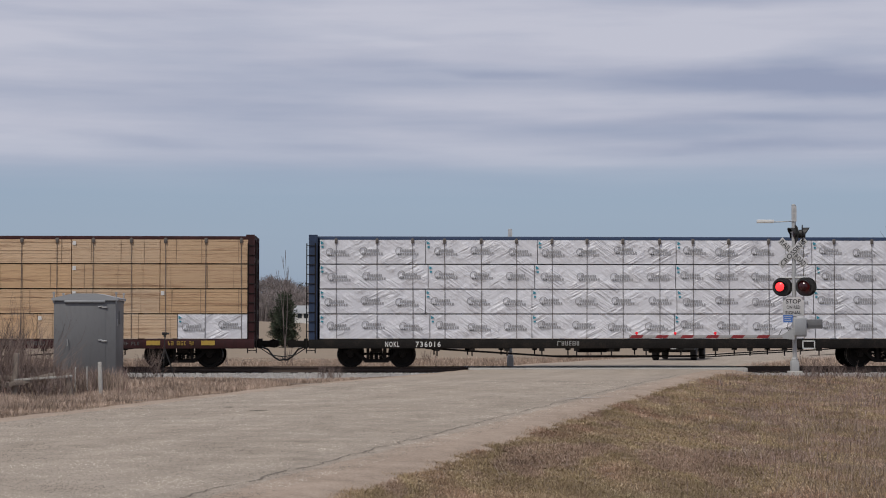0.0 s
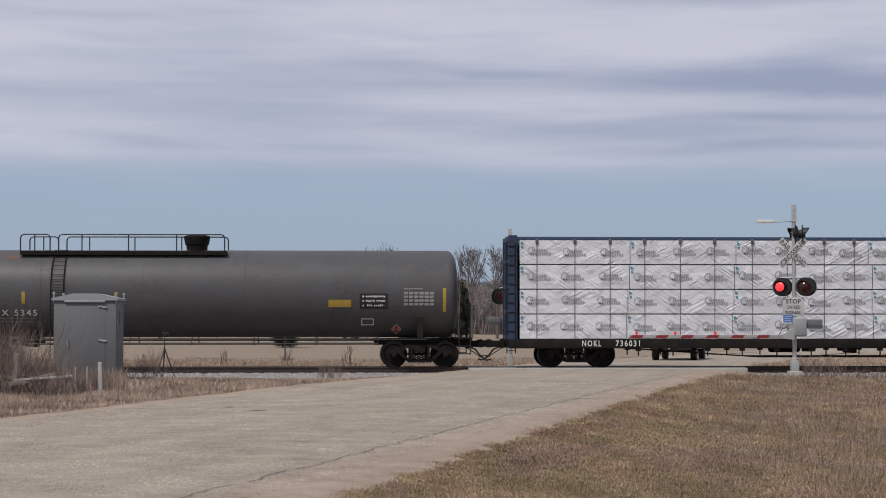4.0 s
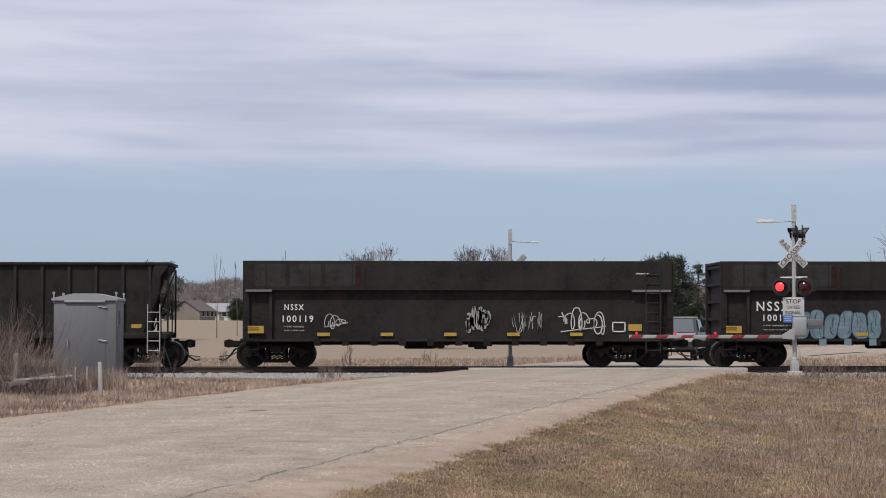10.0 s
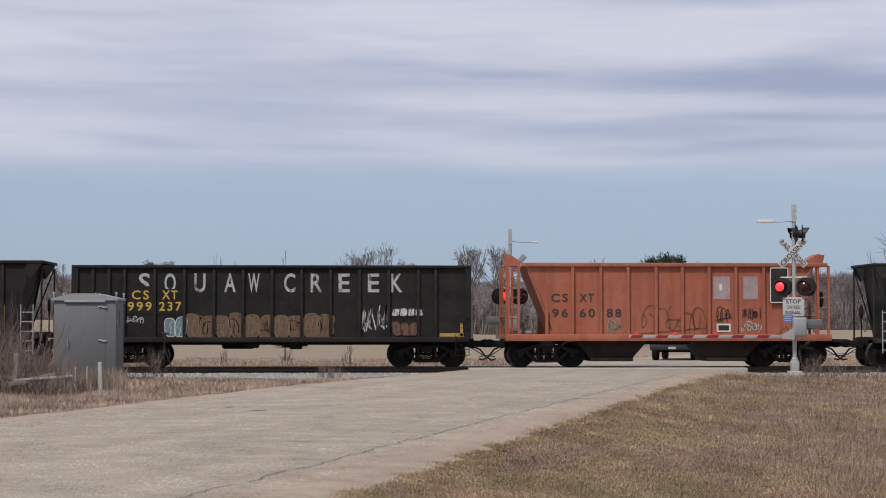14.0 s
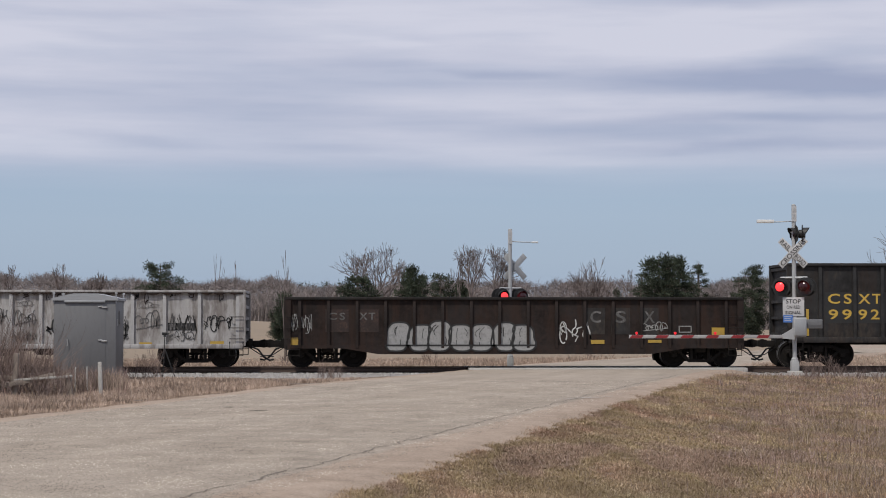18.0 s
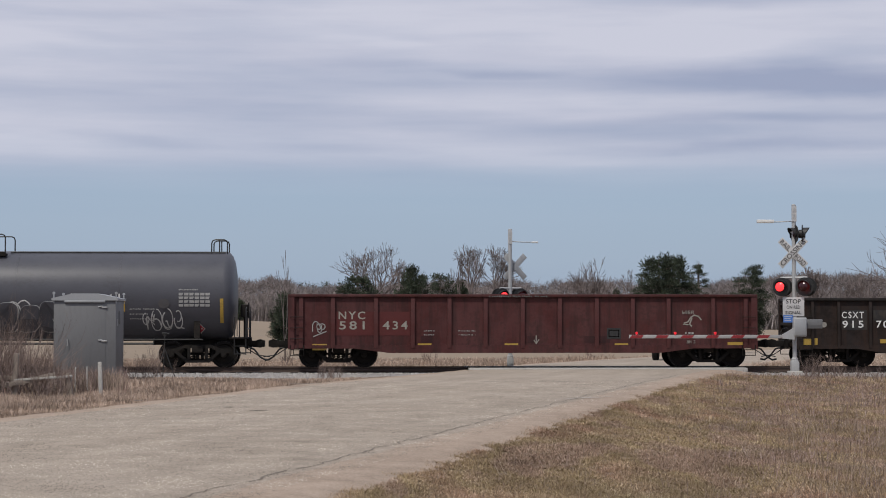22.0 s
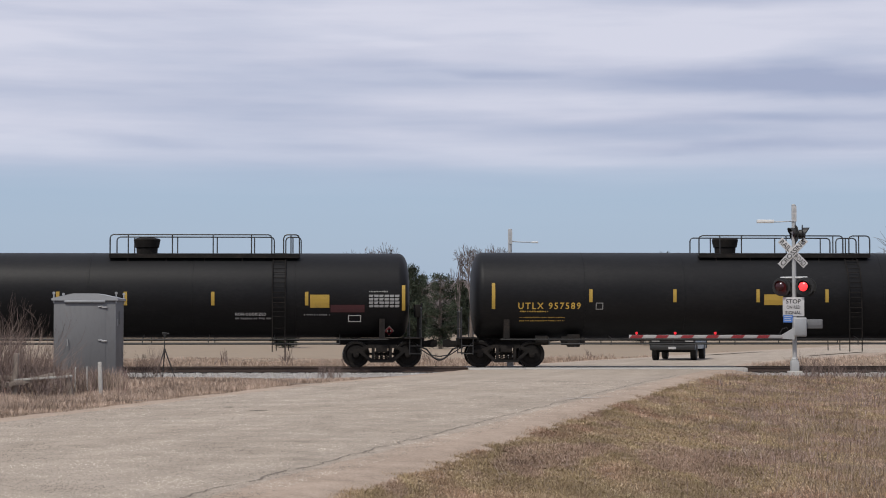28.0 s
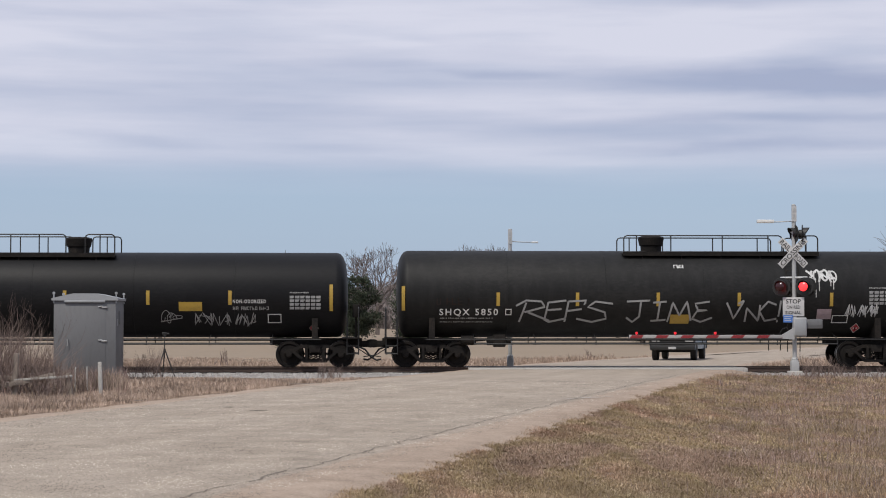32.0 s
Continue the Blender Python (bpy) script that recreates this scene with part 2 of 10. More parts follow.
def wrap_mat():
    """Glossy white plastic sheet drawn tight: slanting folds in patches."""
    m = bpy.data.materials.new("white_plastic_lumber_wrap")
    m.use_nodes = True
    n, l = m.node_tree.nodes, m.node_tree.links
    b = n["Principled BSDF"]
    b.inputs["Roughness"].default_value = 0.32
    tc = n.new("ShaderNodeTexCoord")
    folds = []
    for turn, k in ((35, 1.0), (-28, 2.3)):
        mp = n.new("ShaderNodeMapping")
        mp.inputs["Rotation"].default_value = (0, radians(turn), 0)
        mp.vector_type = "TEXTURE"
        mp.inputs["Scale"].default_value = (1.3, 1, 0.13)
        mp.inputs["Location"].default_value = (k, 0, k)
        l.new(tc.outputs["Object"], mp.inputs[0])
        t = n.new("ShaderNodeTexNoise")
        t.inputs["Scale"].default_value, t.inputs["Detail"].default_value = 1.6, 5.0
        l.new(mp.outputs[0], t.inputs[0])
        folds.append(t)
    sel = n.new("ShaderNodeTexNoise")
    sel.inputs["Scale"].default_value, sel.inputs["Detail"].default_value = 0.9, 2.0
    l.new(tc.outputs["Object"], sel.inputs[0])
    step = n.new("ShaderNodeMapRange")
    l.new(sel.outputs["Fac"], step.inputs[0])
    step.inputs[1].default_value, step.inputs[2].default_value = 0.44, 0.58
    mx = n.new("ShaderNodeMixRGB")
    l.new(step.outputs[0], mx.inputs[0]); l.new(folds[0].outputs["Fac"], mx.inputs[1]); l.new(folds[1].outputs["Fac"], mx.inputs[2])
    flat = n.new("ShaderNodeTexNoise")
    flat.inputs["Scale"].default_value, flat.inputs["Detail"].default_value = 1.3, 3.0
    l.new(tc.outputs["Object"], flat.inputs[0])
    calm = n.new("ShaderNodeMapRange")
    l.new(flat.outputs["Fac"], calm.inputs[0])
    calm.inputs[1].default_value, calm.inputs[2].default_value, calm.inputs[3].default_value, calm.inputs[4].default_value = 0.42, 0.64, 0.12, 1.0
    high = n.new("ShaderNodeMath"); high.operation = "MULTIPLY"
    l.new(mx.outputs[0], high.inputs[0]); l.new(calm.outputs[0], high.inputs[1])
    bp = n.new("ShaderNodeBump")
    bp.inputs["Strength"].default_value, bp.inputs["Distance"].default_value = 1.0, 0.10
    l.new(high.outputs[0], bp.inputs["Height"]); l.new(bp.outputs[0], b.inputs["Normal"])
    # fold light and shade also put into the colour: crests paler, creases darker
    r = n.new("ShaderNodeMapRange")
    l.new(mx.outputs[0], r.inputs[0])
    r.inputs[1].default_value, r.inputs[2].default_value, r.inputs[3].default_value, r.inputs[4].default_value = 0.3, 0.7, 0.62, 0.74
    sc = n.new("ShaderNodeVectorMath"); sc.operation = "SCALE"
    sc.inputs[0].default_value = (0.98, 0.98, 1.03)
    l.new(r.outputs[0], sc.inputs["Scale"]); l.new(sc.outputs[0], b.inputs["Base Color"])
    return m


M_WRAP = wrap_mat()
M_LOGO = mat("grey_print_on_wrap", (0.33, 0.33, 0.34), 0.5, 0, 0.15, (5, 40), 0.0)
M_TEAL = mat("teal_print_on_wrap", (0.03, 0.25, 0.33), 0.5, 0, 0.15, (5, 40), 0.0)
M_LUMBER = mat("sawn_softwood", (0.60, 0.445, 0.305), 0.8, 0, 0.16, (0.6, 6), 0.4, (0.24, 0.13, 0.07), 0.8, (0.35, 1, 14), 0.07, 0, 0.02, hue=(0.96, 0.86, 0.72))
M_STRAP = mat("dark_banding_strap", (0.11, 0.095, 0.085), 0.6, 0, 0.15)
M_BAND = mat("brown_steel_band", (0.26, 0.18, 0.115), 0.6, 0, 0.15)
M_GRAFW = mat("white_spray_paint", (0.5, 0.5, 0.49), 0.7, 0, 0.3, (3, 12), 0.0)
M_GRAFG = mat("grey_white_spray_paint", (0.30, 0.30, 0.295), 0.7, 0, 0.35, (3, 10), 0.0, (0.16, 0.16, 0.16), 0.7)
M_GRAFB = mat("pale_blue_spray_paint", (0.13, 0.205, 0.235), 0.7, 0, 0.3, (2, 9), 0.0, (0.24, 0.25, 0.27), 0.6)
M_GRAFC = mat("cream_spray_paint", (0.27, 0.255, 0.225), 0.7, 0, 0.3, (2, 9), 0.0)
M_GRAFV = mat("dark_violet_spray_paint", (0.05, 0.05, 0.09), 0.7, 0, 0.3, (2, 9), 0.0, (0.12, 0.11, 0.17), 0.6)
M_GRAFR = mat("wine_red_spray_paint", (0.05, 0.016, 0.022), 0.7, 0, 0.3, (2, 9), 0.0)
M_GRAFK = mat("black_spray_paint", (0.02, 0.02, 0.02), 0.7, 0, 0.2, (2, 9), 0.0)
M_RUSTD = mat("dark_red_rust", (0.03, 0.014, 0.012), 0.8, 0, 0.5, (3, 14), 0.1, (0.018, 0.014, 0.013), 0.8, spec=0.15)
M_RUSTY = mat("rust_bloom", (0.13, 0.075, 0.055), 0.8, 0, 0.5, (3, 14), 0.1, (0.10, 0.095, 0.095), 0.9)
M_GRAFP = mat("pink_white_spray_paint", (0.34, 0.26, 0.27), 0.7, 0, 0.2, (2, 9), 0.0)
M_TAGGREY = mat("faded_black_spray_paint", (0.095, 0.092, 0.09), 0.75, 0, 0.35, (3, 12), 0.0, (0.2, 0.19, 0.185), 0.6)
M_GRAFO = mat("rust_brown_spray_paint", (0.15, 0.078, 0.045), 0.75, 0, 0.4, (2, 9), 0.0, (0.07, 0.045, 0.035), 0.7)
M_GRAFO2 = mat("olive_cream_spray_paint", (0.19, 0.155, 0.10), 0.75, 0, 0.5, (3, 11), 0.0, (0.06, 0.045, 0.035), 0.8)
M_WORNW = mat("worn_white_letter_paint", (0.44, 0.44, 0.43), 0.7, 0, 0.3, (1.6, 9), 0.0, (0.035, 0.032, 0.03), 0.95, (1, 1, 0.6))
M_GRAFT = mat("teal_spray_paint", (0.05, 0.22, 0.24), 0.7, 0, 0.2, (2, 9), 0.0)
M_GALV = mat("galvanised_steel", (0.40, 0.405, 0.405), 0.5, 0.2, 0.12, (3, 30), 0.05)
M_SIGNW = mat("white_reflective_sheeting", (0.45, 0.45, 0.45), 0.45, 0, 0.06, (3, 30), 0.0)
M_SIGNK = mat("black_sign_ink", (0.03, 0.03, 0.03), 0.5, 0, 0.05)
M_SIGNB = mat("blue_sign_sheeting", (0.06, 0.16, 0.45), 0.45, 0, 0.06)
M_LAMPK = mat("matt_black_lamp_housing", (0.015, 0.015, 0.015), 0.55, 0, 0.1, (4, 40), 0.0)
M_LENS = mat("dark_red_lens", (0.035, 0.007, 0.009), 0.2, 0, 0.1, (9, 60), 0.0)
M_LIT = mat("lit_red_lens", (1.0, 0.035, 0.04), 0.3, 0, 0.1, (9, 60), 0.0, glow=1.5)
M_GLIT = mat("small_lit_red_lamp", (0.7, 0.02, 0.03), 0.3, 0, 0.1, (9, 60), 0.0, glow=0.45)
M_GATER = mat("red_gate_sheeting", (0.22, 0.018, 0.022), 0.45, 0, 0.1, (3, 30), 0.0)
M_GATEW = mat("greyed_white_gate_arm", (0.33, 0.325, 0.32), 0.5, 0, 0.12, (3, 30), 0.0)
M_CAB = mat("grey_aluminium_case", (0.15, 0.152, 0.156), 0.55, 0.1, 0.14, (0.9, 9), 0.03, (0.115, 0.115, 0.115), 0.5, (1, 1, 0.35))
M_CABR = mat("pale_aluminium_roof", (0.33, 0.34, 0.35), 0.45, 0.2, 0.06, (1.2, 20), 0.03)
M_OLDWOOD = mat("grey_weathered_wood", (0.24, 0.20, 0.165), 0.85, 0, 0.3, (2, 20), 0.5, None, 0, (1, 1, 0.2))
M_POSTW = mat("flaking_white_paint", (0.40, 0.385, 0.36), 0.8, 0, 0.2, (3, 20), 0.3, (0.2, 0.17, 0.14), 0.6)
M_RAIL = mat("rusty_rail_steel", (0.06, 0.04, 0.032), 0.7, 0.2, 0.2, (2, 20), 0.2)
M_RAILTOP = mat("bright_rail_head", (0.5, 0.48, 0.46), 0.25, 0.9, 0.1)
M_TIE = mat("creosoted_tie", (0.055, 0.045, 0.038), 0.85, 0, 0.3, (2, 15), 0.5, (0.12, 0.1, 0.085), 0.5)
M_BALLAST = mat("pale_crushed_ballast", (0.30, 0.28, 0.262), 0.9, 0, 0.4, (1.5, 26), 1.0, (0.25, 0.23, 0.21), 0.5, dist=0.05)
M_STONE = mat("ballast_stone", (0.40, 0.38, 0.36), 0.9, 0, 0.4, (4, 40), 0.5)
M_PANEL = mat("concrete_crossing_panel", (0.40, 0.385, 0.36), 0.85, 0, 0.15, (2, 25), 0.3)


def gritty(name, base, grit, worn, grit_scale, bump=0.6, patch=0.3, amount=0.8, dist=0.01, lanes=None):
    """A worn paved or gravel surface: pale chips over a darker binder, with broad worn patches."""
    m = bpy.data.materials.new(name)
    m.use_nodes = True
    n, l = m.node_tree.nodes, m.node_tree.links
    b = n["Principled BSDF"]
    b.inputs["Roughness"].default_value, b.inputs["Specular IOR Level"].default_value = 0.95, 0.2
    tc = n.new("ShaderNodeTexCoord")

    def layer(scale, detail, lo, hi, rough=0.6):
        t = n.new("ShaderNodeTexNoise")
        t.inputs["Scale"].default_value, t.inputs["Detail"].default_value, t.inputs["Roughness"].default_value = scale, detail, rough
        l.new(tc.outputs["Object"], t.inputs[0])
        r = n.new("ShaderNodeMapRange")
        l.new(t.outputs["Fac"], r.inputs[0])
        r.inputs[1].default_value, r.inputs[2].default_value = lo, hi
        return r.outputs[0], t
    chips, node = layer(grit_scale, 2.0, 0.42, 0.66, 0.8)
    wear, _ = layer(patch, 5.0, 0.38, 0.66)
    mid, _ = layer(2.2, 5.0, 0.3, 0.7, 0.7)
    m1 = n.new("ShaderNodeMixRGB")
    l.new(wear, m1.inputs[0]); m1.inputs[1].default_value = (*base, 1); m1.inputs[2].default_value = (*worn, 1)
    m2 = n.new("ShaderNodeMixRGB")
    k = n.new("ShaderNodeMath"); k.operation = "MULTIPLY"
    l.new(chips, k.inputs[0]); k.inputs[1].default_value = amount
    l.new(k.outputs[0], m2.inputs[0]); l.new(m1.outputs[0], m2.inputs[1]); m2.inputs[2].default_value = (*grit, 1)
    r3 = n.new("ShaderNodeMapRange")
    l.new(mid, r3.inputs[0]); r3.inputs[3].default_value, r3.inputs[4].default_value = 0.86, 1.12
    sc = n.new("ShaderNodeVectorMath"); sc.operation = "SCALE"
    l.new(m2.outputs[0], sc.inputs[0]); l.new(r3.outputs[0], sc.inputs["Scale"])
    if lanes:
        # long drifts of wear that follow the road
        mp = n.new("ShaderNodeMapping")
        mp.inputs["Rotation"].default_value = (0, 0, radians(lanes))
        mp2 = n.new("ShaderNodeMapping")
        mp2.inputs["Scale"].default_value = (1.5, 0.06, 1)
        l.new(tc.outputs["Object"], mp.inputs[0]); l.new(mp.outputs[0], mp2.inputs[0])
        t = n.new("ShaderNodeTexNoise")
        t.inputs["Scale"].default_value, t.inputs["Detail"].default_value, t.inputs["Roughness"].default_value = 1.0, 5.0, 0.62
        l.new(mp2.outputs[0], t.inputs[0])
        r4 = n.new("ShaderNodeMapRange")
        l.new(t.outputs["Fac"], r4.inputs[0])
        r4.inputs[1].default_value, r4.inputs[2].default_value, r4.inputs[3].default_value, r4.inputs[4].default_value = 0.32, 0.68, 0.90, 1.09
        sc2 = n.new("ShaderNodeVectorMath"); sc2.operation = "SCALE"
        l.new(sc.outputs[0], sc2.inputs[0]); l.new(r4.outputs[0], sc2.inputs["Scale"])
        sc = sc2
    l.new(sc.outputs[0], b.inputs["Base Color"])
    bp = n.new("ShaderNodeBump")
    bp.inputs["Strength"].default_value, bp.inputs["Distance"].default_value = bump, dist
    l.new(node.outputs["Fac"], bp.inputs["Height"]); l.new(bp.outputs[0], b.inputs["Normal"])
    return m


M_ROAD = gritty("sun_bleached_asphalt", (0.265, 0.22, 0.175), (0.475, 0.405, 0.325), (0.32, 0.27, 0.22), 24, 0.5, 0.22, 0.55, lanes=14.7)
M_SHOULDER = gritty("sandy_gravel_shoulder", (0.27, 0.205, 0.155), (0.46, 0.37, 0.295), (0.34, 0.265, 0.205), 34, 0.8, 0.8, 0.7, lanes=14.7)
M_CRACK = mat("dark_tar_crack", (0.17, 0.145, 0.122), 0.95, 0, 0.4, (2, 20), 0.0, spec=0.05)
M_GROUND = gritty("dry_grass_ground", (0.115, 0.08, 0.054), (0.27, 0.205, 0.145), (0.19, 0.135, 0.09), 16, 0.9, 0.7, 0.7, 0.03)
M_FIELD = mat("stubble_field", (0.245, 0.187, 0.128), 0.95, 0, 0.15, (0.02, 0.6), 0.4, (0.195, 0.145, 0.095), 0.5, dist=0.05)


def island_mat(name, stops, rough=0.9, drifts=True, toned=False):
    """Leaves and stalks: each piece takes its own shade between the stops."""
    m = bpy.data.materials.new(name)
    m.use_nodes = True
    n, l = m.node_tree.nodes, m.node_tree.links
    b = n["Principled BSDF"]
    b.inputs["Roughness"].default_value = rough
    b.inputs["Specular IOR Level"].default_value = 0.2
    geo, ramp = n.new("ShaderNodeNewGeometry"), n.new("ShaderNodeValToRGB")
    if toned:
        # pieces of one tuft share a tone
        at, mx = n.new("ShaderNodeAttribute"), n.new("ShaderNodeMix")
        at.attribute_name = "tone"
        mx.inputs[0].default_value = 0.55
        l.new(at.outputs["Fac"], mx.inputs[2]); l.new(geo.outputs["Random Per Island"], mx.inputs[3])
        l.new(mx.outputs[0], ramp.inputs[0])
    else:
        l.new(geo.outputs["Random Per Island"], ramp.inputs[0])
    e = ramp.color_ramp.elements
    e[0].position, e[0].color = 0, (*stops[0], 1)
    e[1].position, e[1].color = 1, (*stops[-1], 1)
    for i, c in enumerate(stops[1:-1]):
        k = e.new((i + 1) / (len(stops) - 1))
        k.color = (*c, 1)
    tc, nz = n.new("ShaderNodeTexCoord"), n.new("ShaderNodeTexNoise")
    nz.inputs["Scale"].default_value, nz.inputs["Detail"].default_value = 0.9, 6
    flat = n.new("ShaderNodeMapping")
    flat.inputs["Scale"].default_value = (1.6, 0.35, 1) if toned else (1, 1, 1)
    l.new(tc.outputs["Object"], flat.inputs[0])
    l.new(flat.outputs[0], nz.inputs[0])
    rg = n.new("ShaderNodeMapRange")
    l.new(nz.outputs["Fac"], rg.inputs[0])
    rg.inputs[1].default_value, rg.inputs[2].default_value, rg.inputs[3].default_value, rg.inputs[4].default_value = 0.36, 0.64, (0.80 if toned else 0.55), (1.24 if toned else 1.5)
    sc = n.new("ShaderNodeVectorMath"); sc.operation = "SCALE"
    l.new(ramp.outputs[0], sc.inputs[0]); l.new(rg.outputs[0], sc.inputs["Scale"])
    # broad drifts of browner, greener and greyer growth
    drift = n.new("ShaderNodeTexNoise")
    drift.inputs["Scale"].default_value, drift.inputs["Detail"].default_value = 0.55, 5
    l.new(flat.outputs[0], drift.inputs[0])
    hue = n.new("ShaderNodeValToRGB")
    l.new(drift.outputs["Fac"], hue.inputs[0])
    h = hue.color_ramp.elements
    h[0].position, h[0].color = 0.34, (1.0, 0.86, 0.82, 1)
    h[1].position, h[1].color = 0.66, (0.86, 0.80, 0.82, 1)
    for p, c in ((0.44, (1.0, 0.97, 0.85)), (0.52, (0.93, 0.94, 0.76)), (0.58, (1.0, 0.95, 0.95))):
        h.new(p).color = (*c, 1)
    tint = n.new("ShaderNodeVectorMath"); tint.operation = "MULTIPLY"
    l.new(sc.outputs[0], tint.inputs[0]); l.new(hue.outputs[0], tint.inputs[1])
    l.new((tint if drifts else sc).outputs[0], b.inputs["Base Color"])
    return m


M_CHIP = island_mat("road_chips", [(0.21, 0.18, 0.15), (0.30, 0.26, 0.215), (0.46, 0.40, 0.34), (0.23, 0.20, 0.17), (0.40, 0.345, 0.29), (0.62, 0.55, 0.475)], 0.95, False)


# ---- mesh tools ----
class Mesh:
    """Gathers corners and faces of one part."""

    def __init__(self):
        self.v, self.f = [], []

    def add(self, verts, faces):
        k = len(self.v)
        self.v.extend(verts)
        self.f.extend([tuple(i + k for i in fa) for fa in faces])
        return self

    def box(self, x0, x1, y0, y1, z0, z1):
        v = [(x, y, z) for x in (x0, x1) for y in (y0, y1) for z in (z0, z1)]
        return self.add(v, [(0, 1, 3, 2), (4, 6, 7, 5), (0, 4, 5, 1), (2, 3, 7, 6), (0, 2, 6, 4), (1, 5, 7, 3)])

    def bevelled(self, x0, x1, y0, y1, z0, z1, b):
        bm = bmesh.new()
        bmesh.ops.create_cube(bm, size=1)
        for q in bm.verts:
            q.co = ((x0 + x1) / 2 + q.co.x * (x1 - x0), (y0 + y1) / 2 + q.co.y * (y1 - y0), (z0 + z1) / 2 + q.co.z * (z1 - z0))
        bmesh.ops.bevel(bm, geom=bm.edges[:], offset=b, segments=2, affect="EDGES", profile=0.5)
        bm.verts.index_update()
        self.add([tuple(q.co) for q in bm.verts], [tuple(q.index for q in fa.verts) for fa in bm.faces])
        bm.free()
        return self

    def prism(self, pts, y0, y1):
        """An outline in x and z, drawn out from y0 to y1."""
        n = len(pts)
        v = [(x, y0, z) for x, z in pts] + [(x, y1, z) for x, z in pts]
        f = [tuple(range(n)), tuple(range(2 * n - 1, n - 1, -1))]
        f += [((i + 1) % n, i, n + i, n + (i + 1) % n) for i in range(n)]
        return self.add(v, f)

    def prism_x(self, pts, x0, x1):
        """An outline in y and z, drawn out along x."""
        n = len(pts)
        v = [(x0, y, z) for y, z in pts] + [(x1, y, z) for y, z in pts]
        f = [tuple(range(n)), tuple(range(2 * n - 1, n - 1, -1))]
        f += [((i + 1) % n, i, n + i, n + (i + 1) % n) for i in range(n)]
        return self.add(v, f)

    def tube(self, pts, r, n=6, closed=False):
        """A round bar through points; r is one radius or one for each point."""
        pts = [Vector(p) for p in pts]
        rad = r if isinstance(r, (list, tuple)) else [r] * len(pts)
        k = len(self.v)
        side = None
        for i, p in enumerate(pts):
            d = (pts[min(i + 1, len(pts) - 1)] - pts[max(i - 1, 0)]).normalized()
            ref = Vector((0, 0, 1)) if abs(d.z) < 0.9 else Vector((1, 0, 0))
            if side is None:
                side = d.cross(ref).normalized()
            side = (side - d * side.dot(d))
            side = side.normalized() if side.length > 1e-5 else d.cross(ref).normalized()
            up = d.cross(side)
            for j in range(n):
                a = 2 * math.pi * j / n
                q = p + (side * math.cos(a) + up * math.sin(a)) * rad[i]
                self.v.append((q.x, q.y, q.z))
        for i in range(len(pts) - 1):
            for j in range(n):
                a, b = k + i * n + j, k + i * n + (j + 1) % n
                self.f.append((a, b, b + n, a + n))
        self.f.append(tuple(range(k + n - 1, k - 1, -1)))
        e = k + (len(pts) - 1) * n
        self.f.append(tuple(range(e, e + n)))
        return self

    def lathe(self, prof, axis="x", n=24, at=(0, 0, 0)):
        """A profile of (along the axis, radius) turned round x, y or z."""
        k = len(self.v)
        for s, r in prof:
            for j in range(n):
                a = 2 * math.pi * j / n
                c, d = r * math.cos(a), r * math.sin(a)
                p = {"x": (s, c, d), "y": (d, s, c), "z": (c, d, s)}[axis]
                self.v.append((p[0] + at[0], p[1] + at[1], p[2] + at[2]))
        m = len(prof)
        for i in range(m - 1):
            for j in range(n):
                a, b = k + i * n + j, k + i * n + (j + 1) % n
                self.f.append((a, b, b + n, a + n))
        self.f.append(tuple(range(k + n - 1, k - 1, -1)))
        self.f.append(tuple(range(k + (m - 1) * n, k + m * n)))
        return self

    def data(self, name, material, smooth=True):
        me = bpy.data.meshes.new(name)
        me.from_pydata(self.v, [], self.f)
        if material:
            me.materials.append(material)
        me.update()
        if smooth:
            me.shade_smooth()
            me.set_sharp_from_angle(angle=radians(35))
        return me


def thing(name, label, category, group="", m=None, kind=""):
    ob = new(name)
    ob.empty_display_size = 0.3
    if m is not None:
        ob.matrix_basis = m
    return tagged(ob, label, category, group, kind)


def part(name, mesh, material, parent, label="", m=None):
    """Links one mesh as a part of parent; mesh is a Mesh or ready mesh data."""
    me = mesh.data(name, material) if isinstance(mesh, Mesh) else mesh
    ob = new(name, me)
    ob.parent = parent
    if m is not None:
        ob.matrix_basis = m
    return tagged(ob, label)


def solid(name, mesh, material, label, category, group="", kind="", m=None):
    ob = new(name, mesh.data(name, material) if isinstance(mesh, Mesh) else mesh)
    if m is not None:
        ob.matrix_basis = m
    return tagged(ob, label, category, group, kind)


LETTERS = {}


def letter_mesh(text, height, squeeze=1.0, gap=1.0):
    """Corners (x, y) and faces of a line of lettering, caps `height` high, starting at x = 0."""
    key = (text, round(height, 3), round(squeeze, 3), gap)
    if key not in LETTERS:
        cu = bpy.data.curves.new("lettering", "FONT")
        cu.body, cu.size, cu.space_character, cu.resolution_u = text, height / 0.69, gap, 3
        cu.offset = height * 0.022
        ob = bpy.data.objects.new("lettering", cu)
        me = bpy.data.meshes.new_from_object(ob)
        vs = [(q.co.x * squeeze, q.co.y) for q in me.vertices]
        fs = [tuple(p.vertices) for p in me.polygons]
        bpy.data.objects.remove(ob)
        bpy.data.curves.remove(cu)
        bpy.data.meshes.remove(me)
        x0 = min((q[0] for q in vs), default=0)
        LETTERS[key] = ([(a - x0, b) for a, b in vs], fs)
    return LETTERS[key]


